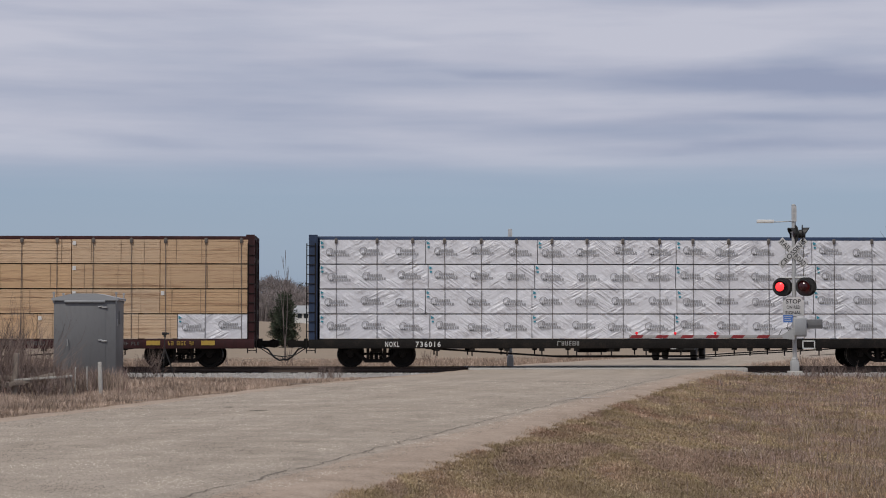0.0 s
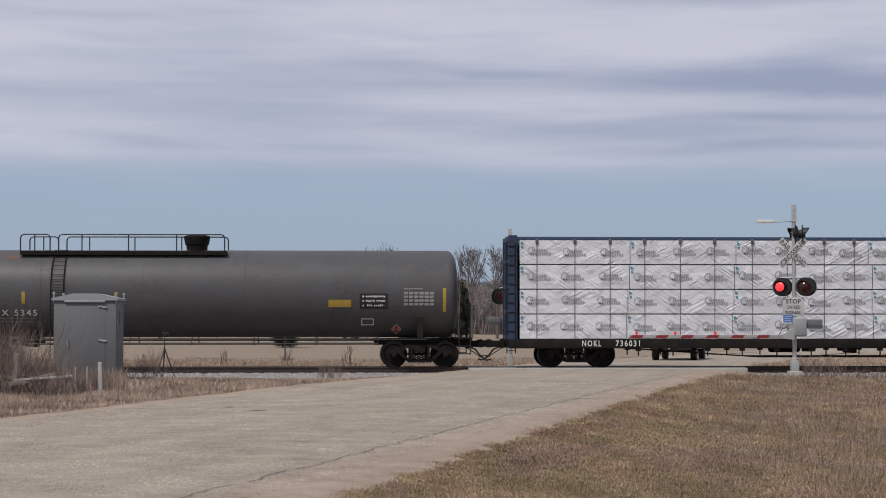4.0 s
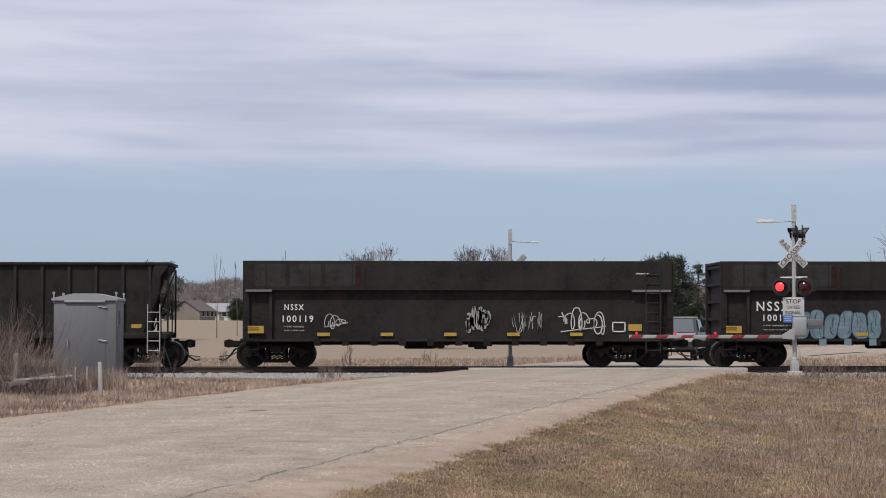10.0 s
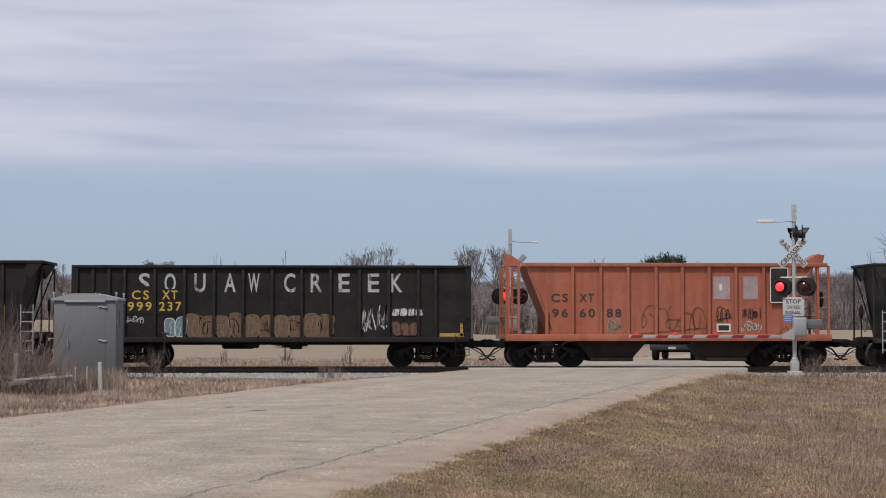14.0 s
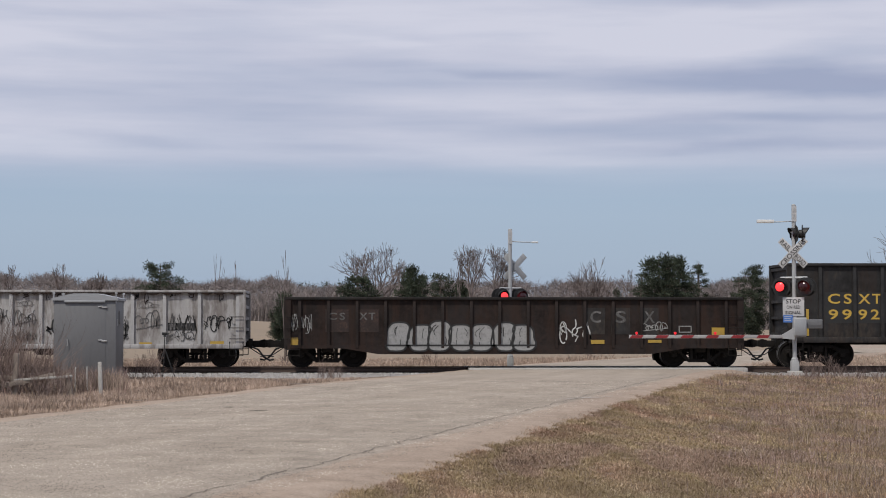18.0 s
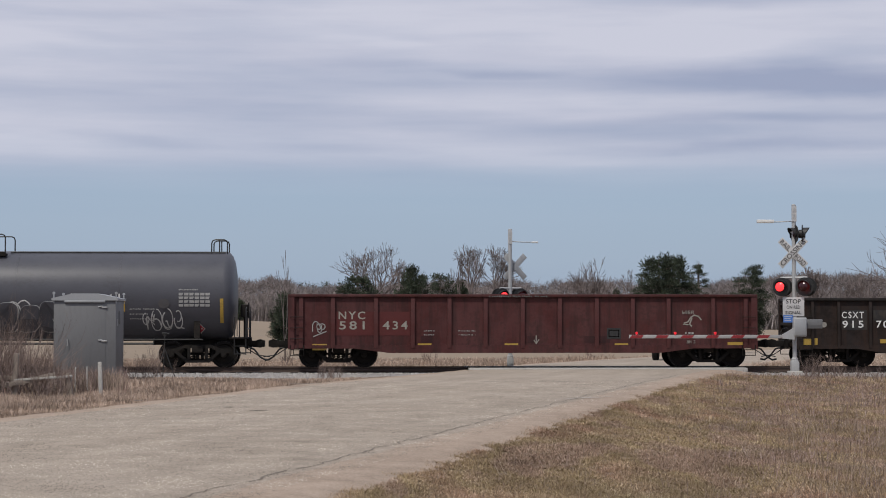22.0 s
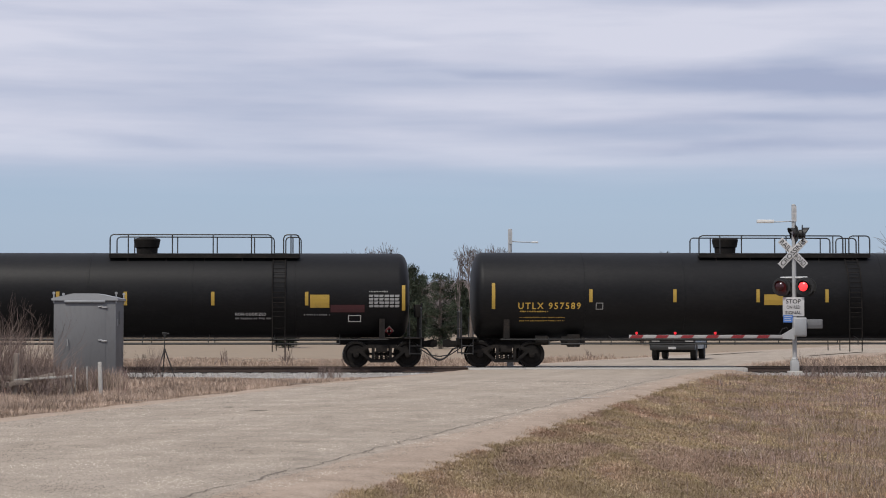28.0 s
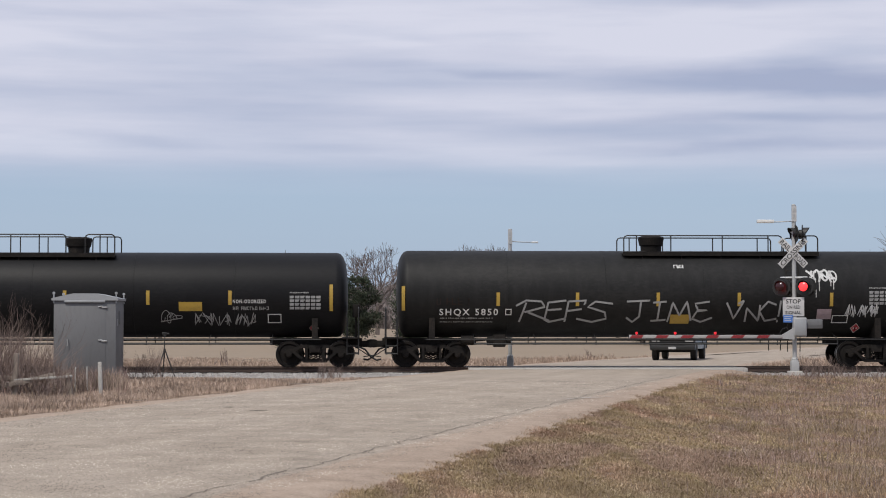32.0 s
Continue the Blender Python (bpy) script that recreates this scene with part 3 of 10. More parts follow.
def text_part(name, text, height, material, parent, m, width=None, label="", gap=1.0):
    """Lettering that faces -y, its lower left corner at the origin of m, fitted to a width."""
    vs, fs = letter_mesh(text, height, 1.0, gap)
    w = max(a for a, b in vs) if vs else 1
    k = (width / w) if width else 1.0
    g = Mesh().add([(a * k, 0, b) for a, b in vs], fs)
    return part(name, g.data(name, material, False), None, parent, label, m)


# ---- the place ----
def plan(u, v, z=0.0):
    """A point u metres to the right of the line of view and v metres along it."""
    return Vector((u * math.cos(YAW_R) + v * math.sin(YAW_R), -EYE_BACK + v * math.cos(YAW_R) - u * math.sin(YAW_R), z))


ROAD_L = [(-20.5, -30), (-13.6, 0), (-6.95, 29.4), (-5.5, 36.9), (-3.15, 49), (0.2, 61.3), (4.1, 76.6), (7.6, 86), (13.4, 100), (22.0, 122), (60, 220)]
ROAD_R = [(-12.6, -30), (-5.9, 0), (-1.6, 19.2), (0.1, 26.9), (3.0, 40.2), (5.5, 51), (8.0, 61.3), (12.0, 76.6), (15.3, 86), (21.5, 100), (30.5, 122), (70, 220)]


def edge(line, v):
    return float(np.interp(v, [b for a, b in line], [a for a, b in line]))


def smooth(x, a, b):
    t = np.clip((x - a) / (b - a), 0, 1)
    return t * t * (3 - 2 * t)


def to_plan(x, y):
    c, s = math.cos(YAW_R), math.sin(YAW_R)
    yy = y + EYE_BACK
    return x * c - yy * s, x * s + yy * c


def ground_z(x, y):
    """Height of the land: nearly flat, a shallow drain by the track, rising gently far off on one side."""
    u, v = to_plan(x, y)
    l = np.interp(v, [b for a, b in ROAD_L], [a for a, b in ROAD_L])
    r = np.interp(v, [b for a, b in ROAD_R], [a for a, b in ROAD_R])
    off = np.maximum(np.maximum(l - u, u - r), 0)
    near = 1 - smooth(np.abs(y), 3.5, 7)
    z = -0.13 - 0.1 * smooth(off, 0.5, 4) - 0.25 * near * smooth(off, 0.3, 2.5)
    z = z + 0.05 * np.sin(x * 0.31 + 1) * np.sin(y * 0.23) * smooth(off, 1, 4) * (np.abs(y) > 4)
    z = z + 2.7 * smooth(v, 110, 300) * smooth(-u, -12, 40)
    z = z + 0.9 * smooth(v, 110, 240) * smooth(u, 15, 60) - 0.25 * smooth(v, 75, 100) * smooth(off, 1, 6) * (1 - smooth(v, 110, 200))
    return z


def axis_steps(lo, hi, near, fine, grow):
    out, s = [0.0], fine
    while out[-1] < hi:
        s = fine if out[-1] < near else s * grow
        out.append(out[-1] + s)
    neg, s = [0.0], fine
    while neg[-1] > lo:
        s = fine if -neg[-1] < near else s * grow
        neg.append(neg[-1] - s)
    return np.array(neg[:0:-1] + out)


def build_ground():
    xs, ys = axis_steps(-3500, 3500, 40, 0.8, 1.25), axis_steps(-1500, 4200, 64, 0.8, 1.22)
    X, Y = np.meshgrid(xs, ys, indexing="ij")
    Z = ground_z(X, Y)
    v = np.stack([X.ravel(), Y.ravel(), Z.ravel()], 1)
    n, m = len(xs), len(ys)
    i, j = np.meshgrid(np.arange(n - 1), np.arange(m - 1), indexing="ij")
    a = (i * m + j).ravel()
    f = np.stack([a, a + m, a + m + 1, a + 1], 1)
    me = bpy.data.meshes.new("ground")
    me.from_pydata(v.tolist(), [], f.tolist())
    me.materials.append(M_GROUND)
    me.materials.append(M_FIELD)
    far = (Y[:-1, :-1].ravel() > 14)
    me.polygons.foreach_set("material_index", far.astype(np.int32))
    me.shade_smooth()
    tagged(new("ground", me), "dry tan grassland and stubble field", "ground", kind="structure")


def ribbon(name, left, right, z, thick, material, label, category, ragged=0.0, m=1.5, skirt=1.0):
    """A paved strip between two lines of the plan."""
    vs = np.arange(-28, 218, m)
    g = Mesh()
    rnd = random.Random(8)
    n = 6
    for v in vs:
        l, r = edge(left, v) + rnd.uniform(-ragged, ragged), edge(right, v) + rnd.uniform(-ragged, ragged)
        for k in range(n + 1):
            u = l + (r - l) * k / n
            p = plan(u, v)
            crown = 0.03 * (1 - abs(2 * k / n - 1) ** 2)
            zz = max(z + crown * (abs(p.y) > 3), float(ground_z(p.x, p.y)) + 0.09) if v > 95 else z + crown * (abs(p.y) > 3)
            g.v.append((p.x, p.y, zz))
        for k in (n, 0):
            p = g.v[len(g.v) - (n + 1) + (k if k == n else 0)] if k == n else g.v[len(g.v) - (n + 1) - 1]
            away = 0.35 if k == n else -0.35
            g.v.append((p[0] + away * skirt, p[1], p[2] - thick))
    w = n + 3
    for i in range(len(vs) - 1):
        a, b = i * w, (i + 1) * w
        for k in range(n):
            g.f.append((a + k, a + k + 1, b + k + 1, b + k))
        g.f.append((a + n, a + n + 1, b + n + 1, b + n))
        g.f.append((a + n + 2, a, b, b + n + 2))
    return solid(name, g, material, label, category, kind="structure")


def build_road():
    ribbon("road", ROAD_L, ROAD_R, -0.06, 0.05, M_ROAD, "sun-bleached grey-tan asphalt country road", "road", 0.05, 0.7, 0.5)
    gl = [(a - 0.7, b) for a, b in ROAD_L]
    gr = [(a + 0.7, b) for a, b in ROAD_R]
    ribbon("road_shoulder", gl, gr, -0.082, 0.12, M_SHOULDER, "sandy gravel shoulder along the road", "road shoulder", 0.12, 0.6, 2.2)
    # ragged tar cracks and patches on the pavement
    rnd = random.Random(3)
    g = Mesh()
    # the broken seam where the seal coat ends, short of the pavement's edge
    v, off = 14.6, 0.0
    while v < 58:
        step = rnd.uniform(0.12, 0.3)
        nxt = 0.5 * off + rnd.uniform(-0.05, 0.05)
        if noise.noise((v * 2.1, 4.0, 1.0)) > -0.34:
            w = (0.007 + 0.013 * max(0, noise.noise((v * 1.7, 2.0, 7.0)) + 0.25)) * (0.7 + v / 60)
            p = [plan(edge(ROAD_R, q) - 0.10 + o, q) for q, o in ((v, off), (v + step, nxt))]
            g.add([(q.x + d * w, q.y, -0.054) for q in p for d in (-1, 1)], [(0, 1, 3, 2)])
        v, off = v + step, nxt
    for u, v, a, b in ((-3.55, 48.3, 0.55, 0.25), (-6.0, 37.5, 0.1, 0.2), (-3.2, 33, 0.2, 0.1), (-3.9, 34.5, 0.12, 0.1)):
        c = plan(u, v)
        g.add([(c.x + a * math.cos(q) * rnd.uniform(0.8, 1), c.y + b * math.sin(q) * rnd.uniform(0.8, 1), -0.024) for q in [j * 0.63 for j in range(10)]], [tuple(range(10))])
    # a worn pale patch where the seal has come off
    worn = Mesh()
    for u, v, a, b in ((6.05 - 3.0, 39.7, 0.36, 0.10), (2.55, 38.9, 0.22, 0.07), (3.5, 40.3, 0.16, 0.06)):
        q0 = plan(u, v)
        worn.add([(q0.x + a * math.cos(q) * rnd.uniform(0.75, 1), q0.y + b * math.sin(q) * rnd.uniform(0.75, 1) + 0.5 * a * math.cos(q), -0.048) for q in [j * 0.63 for j in range(10)]], [tuple(range(10))])
    solid("pavement_patch", worn, M_PANEL, "worn pale patch at the road's edge", "pavement patch", kind="structure")
    # pale stone chips bedded in the surface
    chips = Mesh()
    for _ in range(95000):
        v = 1 / rnd.uniform(1 / 52, 1 / 15.2)
        f = rnd.random()
        l, r = edge(ROAD_L, v), edge(ROAD_R, v) + 0.5
        u = l + (r - l) * f
        p = plan(u, v, -0.0585 + 0.028 * max(0, 1 - (2 * (u - l) / (r - 0.5 - l) - 1) ** 2))
        q = (0.003 + 0.0048 * rnd.random() ** 1.8) * (0.75 + v / 45)
        a = rnd.uniform(0, 2)
        chips.add([(p.x + q * math.cos(a + k * 2.1), p.y + q * math.sin(a + k * 2.1), p.z) for k in range(3)] + [(p.x, p.y, p.z + q * 1.0)], [(0, 1, 3), (1, 2, 3), (2, 0, 3)])
    tagged(solid("road_chips", chips.data("road_chips", M_CHIP, False), None, "pale stone chips bedded in the road", "stone chips"), kind="stuff")
    solid("pavement_crack", g, M_CRACK, "dark tar-filled cracks in the road", "pavement crack", kind="structure")


def build_track():
    prof = [(-0.075, -0.17), (0.075, -0.17), (0.075, -0.155), (0.012, -0.13), (0.012, -0.05), (0.036, -0.035), (0.036, -0.006), (0.03, 0), (-0.03, 0), (-0.036, -0.006), (-0.036, -0.035), (-0.012, -0.05), (-0.012, -0.13), (-0.075, -0.155)]
    for y in (-0.7525, 0.7525):
        g = Mesh().prism_x([(y + a, b) for a, b in prof], -900, 900)
        me = g.data("rail", M_RAIL, False)
        me.materials.append(M_RAILTOP)
        for p in me.polygons:
            if p.normal.z > 0.9 and p.center.z > -0.01:
                p.material_index = 1
        solid("rail", me, None, "rusty steel rail with a bright head", "rail", "rails of the track", "structure")
    g = Mesh()
    xs = np.concatenate([np.arange(-900, -60, 20.0), np.arange(-60, 60, 0.5), np.arange(60, 901, 20.0)])
    bed = [(-4.6, -0.62), (-3.0, -0.40), (-1.95, -0.215), (-0.9, -0.2), (0, -0.2), (0.9, -0.2), (1.95, -0.215), (3.0, -0.4), (4.6, -0.62)]
    rnd = random.Random(5)
    for x in xs:
        for y, z in bed:
            g.v.append((x, y + rnd.uniform(-0.08, 0.08), z + rnd.uniform(-0.025, 0.02)))
    n = len(bed)
    for i in range(len(xs) - 1):
        for k in range(n - 1):
            a = i * n + k
            g.f.append((a, a + n, a + n + 1, a + 1))
    ballast = solid("ballast_bed", g, M_BALLAST, "pale crushed stone ballast under the track", "ballast", kind="structure")
    # loose stones on the near shoulder
    st = Mesh()
    for _ in range(9000):
        x, y = rnd.uniform(-20, 8) if rnd.random() < 0.8 else rnd.uniform(8, 26), -rnd.uniform(1.3, 3.6)
        u, v = to_plan(x, y)
        if edge(ROAD_L, v) - 0.6 < u < edge(ROAD_R, v) + 0.6:
            continue
        z = float(np.interp(-y, [0, 1.95, 3.0, 4.6], [-0.2, -0.215, -0.40, -0.62]))
        r = rnd.uniform(0.02, 0.055)
        a = rnd.uniform(0, 6)
        pts = [(x + r * math.cos(a + k * 2.1) * rnd.uniform(0.7, 1.2), y + r * math.sin(a + k * 2.1) * rnd.uniform(0.7, 1.2), z - 0.01) for k in range(3)]
        k = len(st.v)
        st.add(pts + [(x + rnd.uniform(-0.3, 0.3) * r, y + rnd.uniform(-0.3, 0.3) * r, z + r)], [(0, 1, 3), (1, 2, 3), (2, 0, 3)])
    part("loose_stones", st.data("loose_stones", M_STONE, False), None, ballast, "scattered grey ballast stones")
    tie = Mesh().bevelled(-0.11, 0.11, -1.3, 1.3, -0.34, -0.168, 0.01).data("tie", M_TIE)
    rest = Mesh()
    k = 0
    x = -180.0
    track = ballast
    while x < 180:
        u, v = to_plan(x, -1.2)
        if not (edge(ROAD_L, v) - 0.2 < u < edge(ROAD_R, v) + 0.2):
            if abs(x) < 60:
                part("tie", tie, None, track, "", pose(x + rnd.uniform(-0.03, 0.03), rnd.uniform(-0.04, 0.04), rnd.uniform(-0.012, 0.004), 0, 0, rnd.uniform(-1, 1)))
            else:
                rest.box(x - 0.11, x + 0.11, -1.3, 1.3, -0.34, -0.168)
        x += 0.53
    tagged(part("far_ties", rest, M_TIE, track), kind="stuff")
    # concrete panels of the crossing
    u0, u1 = plan(edge(ROAD_L, 66), 66).x - 0.5, plan(edge(ROAD_R, 68), 68).x + 0.8
    w = (u1 - u0) / 5
    cross = thing("crossing_surface", "worn concrete road crossing panels between the rails", "crossing surface", kind="structure")
    for i in range(5):
        for y0, y1 in ((-1.75, -0.80), (-0.66, 0.66), (0.80, 1.75)):
            part("panel", Mesh().bevelled(u0 + i * w + 0.008, u0 + (i + 1) * w - 0.008, y0, y1, -0.2, -0.012, 0.015), M_PANEL, cross)


build_ground()
build_road()
build_track()


# ---- crossing signals ----
FLASHERS = []


def flasher(parent, x, y, z, yaw, key):
    """A round lamp: backing disc, long hood, and a turning lens whose one half is lit."""
    b = part("flasher_backing", Mesh().lathe([(-0.012, 0.02), (-0.012, 0.30), (0.0, 0.305), (0.012, 0.30), (0.012, 0.02)], "y", 28), M_LAMPK, parent, "black round lamp backing", pose(x, y, z, 0, 0, yaw))
    g = Mesh()
    n, r, ln = 22, 0.20, 0.22
    for i in range(n + 1):
        a = radians(-35 + 250 * i / n)
        dep = ln * (0.35 + 0.65 * max(0, math.sin(a)))
        for rr, yy in ((r, -0.01), (r, -0.01 - dep), (r + 0.008, -0.01 - dep), (r + 0.008, -0.01)):
            g.v.append((rr * math.cos(a), yy, rr * math.sin(a)))
    for i in range(n):
        for k in range(4):
            p, q = i * 4 + k, i * 4 + (k + 1) % 4
            g.f.append((p, q, q + 4, p + 4))
    part("hood", g, M_LAMPK, b)
    part("lamp_body", Mesh().lathe([(0.0, 0.14), (0.10, 0.14), (0.15, 0.08), (0.15, 0.01)], "y", 16), M_LAMPK, b)
    # the lens turns about its upright axis: its lit face looks out for half of the cycle
    lens = Mesh().lathe([(-0.055, 0.01), (-0.05, 0.06), (-0.03, 0.11), (-0.004, 0.148), (0.004, 0.148), (0.03, 0.11), (0.05, 0.06), (0.055, 0.01)], "y", 24)
    me = lens.data("lens", M_LENS)
    if key is None:
        part("lens", me, None, b, "dark red lamp lens", pose(0, -0.03, 0))
        return b
    me.materials.append(M_LIT)
    for p in me.polygons:
        if p.center.y < -0.003:
            p.material_index = 1
    ob = part("lens", me, None, b, "round red lamp lens", pose(0, -0.17, 0))
    FLASHERS.append((ob, key))
    return b


def crossing_signal(label, m, key, facing, back, arm_len, arm_z, side, tall, lamp_z=2.68, lum_z=4.80, buck_z=3.79, base=0.13):
    """Mast with crossbuck, flashers, gate and luminaire. facing: degrees that the signs are turned; side: +1 the gate reaches to +x."""
    root = thing("crossing_signal", label, "crossing signal", "signals of the crossing", m)
    part("pedestal", Mesh().bevelled(-base, base, -base, base, -0.12, 0.28, 0.03), M_GALV, root)
    part("footing", Mesh().bevelled(-0.22, 0.22, -0.22, 0.22, -0.45, -0.06, 0.03), M_PANEL, root, "concrete footing")
    part("mast", Mesh().lathe([(0.2, 0.07), (tall, 0.07), (tall + 0.02, 0.05)], "z", 16), M_GALV, root)
    part("mast_collar", Mesh().lathe([(0.26, 0.11), (0.34, 0.11), (0.38, 0.075)], "z", 16), M_GALV, root)
    f = radians(facing)
    turn = pose(0, 0, 0, 0, 0, facing)
    by = 1 if back else -1          # the crossbuck sits on the side away from the view when seen from behind
    head = part("crossbuck", Mesh().box(-0.06, 0.06, by * 0.075 - 0.01, by * 0.075 + 0.01, buck_z - 0.13, buck_z + 0.13), M_GALV, root, "", turn @ Matrix.Translation((0.26 if back else 0.0, 0, 0.0)))
    blade_l, blade_w = 0.61, 0.114
    for ang, words, dy in ((-45, (("RAIL", -0.56, 0.43), ("ROAD", 0.13, 0.43)), 0.0), (45, (("CROSSING", -0.55, 1.1),), -0.01)):
        out = 1 if back else -1
        turn2 = Matrix.Translation((0, out * (0.1 - dy), buck_z)) @ pose(0, 0, 0, 0, -ang, 0)
        part("crossbuck_blade", Mesh().bevelled(-blade_l, blade_l, -0.004, 0.004, -blade_w, blade_w, 0.003), M_GALV if back else M_SIGNW, head,
             "bare metal back of a crossbuck blade" if back else "white crossbuck blade", turn2)
        if not back:
            for w, x, k in words:
                text_part("lettering", w, 0.155, M_SIGNK, head, turn2 @ Matrix.Translation((x, -0.006, -0.077)), k)
    arm = part("flasher_arm", Mesh().tube([(-0.45, -0.02, lamp_z + 0.3), (0.45, -0.02, lamp_z + 0.3)], 0.035, 8).tube([(-0.4, -0.02, lamp_z + 0.3), (-0.4, -0.02, lamp_z + 0.02)], 0.03, 6).tube([(0.4, -0.02, lamp_z + 0.3), (0.4, -0.02, lamp_z + 0.02)], 0.03, 6), M_GALV, root, "", turn)
    for s, kk in ((-1, 0), (1, 1)):
        flasher(arm, s * 0.39, -0.12, lamp_z, 0, (key, kk))
        flasher(arm, s * 0.40, 0.16, lamp_z, 180, (key, kk))
    # a second, dark pair for the side, higher up
    if not back:
        up = part("upper_flasher_arm", Mesh().tube([(-0.1, 0, 4.46), (0.3, 0, 4.46)], 0.03, 6), M_GALV, root, "", turn)
        for s in (-1, 1):
            flasher(up, 0.16 + s * 0.13, 0, 4.40, s * 76 + 28, None)
    lum = part("luminaire_arm", Mesh().tube([(0, 0, lum_z + 0.03), (side * 0.5, 0, lum_z), (side * 0.8, 0, lum_z)], 0.02, 6), M_GALV, root)
    la, lb = sorted((side * (0.8 if back else 0.65), side * (1.05 if back else 1.2)))
    part("luminaire", Mesh().bevelled(la, lb, -0.1, 0.1, lum_z - 0.035, lum_z + (0.02 if back else 0.07), 0.015), M_WHITE, lum, "pale flat street luminaire")
    part("top_tag", Mesh().box(-0.08, 0.08, -0.085, -0.078, tall - 0.55, tall - 0.05), M_SIGNW, root, "small pale marker tag")
    part("tag_print", Mesh().box(-0.04, 0.04, -0.09, -0.086, tall - 0.45, tall - 0.3).box(-0.04, 0.04, -0.09, -0.086, tall - 0.25, tall - 0.12), M_GALV, root)
    if not back:
        sign = part("stop_sign_plate", Mesh().bevelled(-0.36, 0.36, -0.09, -0.08, 1.72, 2.34, 0.003), M_SIGNW, root, "white plate with black lettering", turn)
        for w, z, h, k, x in (("STOP", 2.14, 0.135, 0.50, -0.25), ("ON RED", 1.97, 0.10, 0.46, -0.23), ("SIGNAL", 1.79, 0.10, 0.54, -0.27)):
            text_part("lettering", w, h, M_SIGNK, sign, pose(x, -0.096, z), k)
        blue = part("blue_notice_plate", Mesh().box(-0.34, -0.02, -0.105, -0.097, 1.52, 1.76), M_SIGNB, root, "small blue notice plate", turn)
        part("notice_print", Mesh().box(-0.3, -0.06, -0.109, -0.106, 1.70, 1.72).box(-0.3, -0.1, -0.109, -0.106, 1.64, 1.66).box(-0.3, -0.08, -0.109, -0.106, 1.58, 1.60), M_SIGNW, blue)
    # gate machine, counterweight and arm
    gz = arm_z
    mach = part("gate_machine", Mesh().bevelled(-0.08, 0.34, -0.34, -0.08, gz + 0.0, gz + 0.62, 0.03), M_CAB if back else M_GALV, root, "grey gate machine case")
    part("machine_door", Mesh().bevelled(-0.05, 0.31, -0.365, -0.342, gz + 0.04, gz + 0.58, 0.01), M_CABR, mach)
    part("counterweight", Mesh().bevelled(-side * 0.62 - 0.26, -side * 0.62 + 0.26, -0.2, -0.1, gz + 0.26, gz + 0.56, 0.02).box(-side * 0.62 - 0.2, -side * 0.62 + 0.22, -0.215, -0.19, gz + 0.36, gz + 0.46), M_CAB, root, "grey counterweight plates")
    part("arm_bracket", Mesh().prism([(side * 0.05, gz - 0.1), (side * 0.05, gz + 0.3), (side * 0.32, gz + 0.14), (side * 0.45, gz + 0.07), (side * 0.45, gz - 0.06)][::-1 if side > 0 else 1], -0.3, -0.22), M_GALV, root)
    part("cable_loop", Mesh().tube([(side * 0.2, -0.26, gz + 0.12), (side * 0.3, -0.26, gz + 0.3), (side * 0.45, -0.26, gz + 0.24), (side * 0.55, -0.26, gz + 0.06)], 0.012, 5), M_LAMPK, root)
    gate = part("gate_arm", Mesh().bevelled(min(side * 0.3, side * arm_len), max(side * 0.3, side * arm_len), -0.285, -0.255, gz - 0.055, gz + 0.055, 0.008), M_GATEW, root, "white gate arm with slanted red bands")
    n = round(arm_len / 0.8)
    for i in range(n):
        x = side * (arm_len - 0.02 - i * 0.82)
        pts = [(x, gz - 0.05), (x - side * 0.38, gz - 0.05), (x - side * 0.46, gz + 0.05), (x - side * 0.08, gz + 0.05)]
        part("red_band", Mesh().prism(pts if side < 0 else pts[::-1], -0.29, -0.286), M_GATER, gate, "red reflective band")
    for i, x in enumerate((arm_len - 0.25, arm_len - 1.5, arm_len - 2.8)):
        l = part("gate_lamp", Mesh().lathe([(-0.05, 0.02), (-0.045, 0.042), (0.05, 0.042), (0.055, 0.02)], "y", 12, (side * x, -0.27, gz + 0.115)).box(side * x - 0.02, side * x + 0.02, -0.285, -0.255, gz + 0.05, gz + 0.08), M_GLIT, gate, "small glowing red gate lamp")
    return root


crossing_signal("galvanised crossing mast with crossbuck, red flashers and lowered gate", Matrix.Translation(plan(11.45, 61.9, 0.04)) @ pose(0, 0, 0, 0, 0, -YAW), "near", -28, False, 5.42, 1.06, -1, 5.36)
crossing_signal("crossing mast seen from behind with lowered gate", Matrix.Translation(plan(2.5, 70.7, 0.0)) @ pose(0, 0, 0, 0, 0, -YAW), "far", 26, True, 5.5, 1.22, 1, 5.05, 2.55, 4.57, 3.66, 0.12)


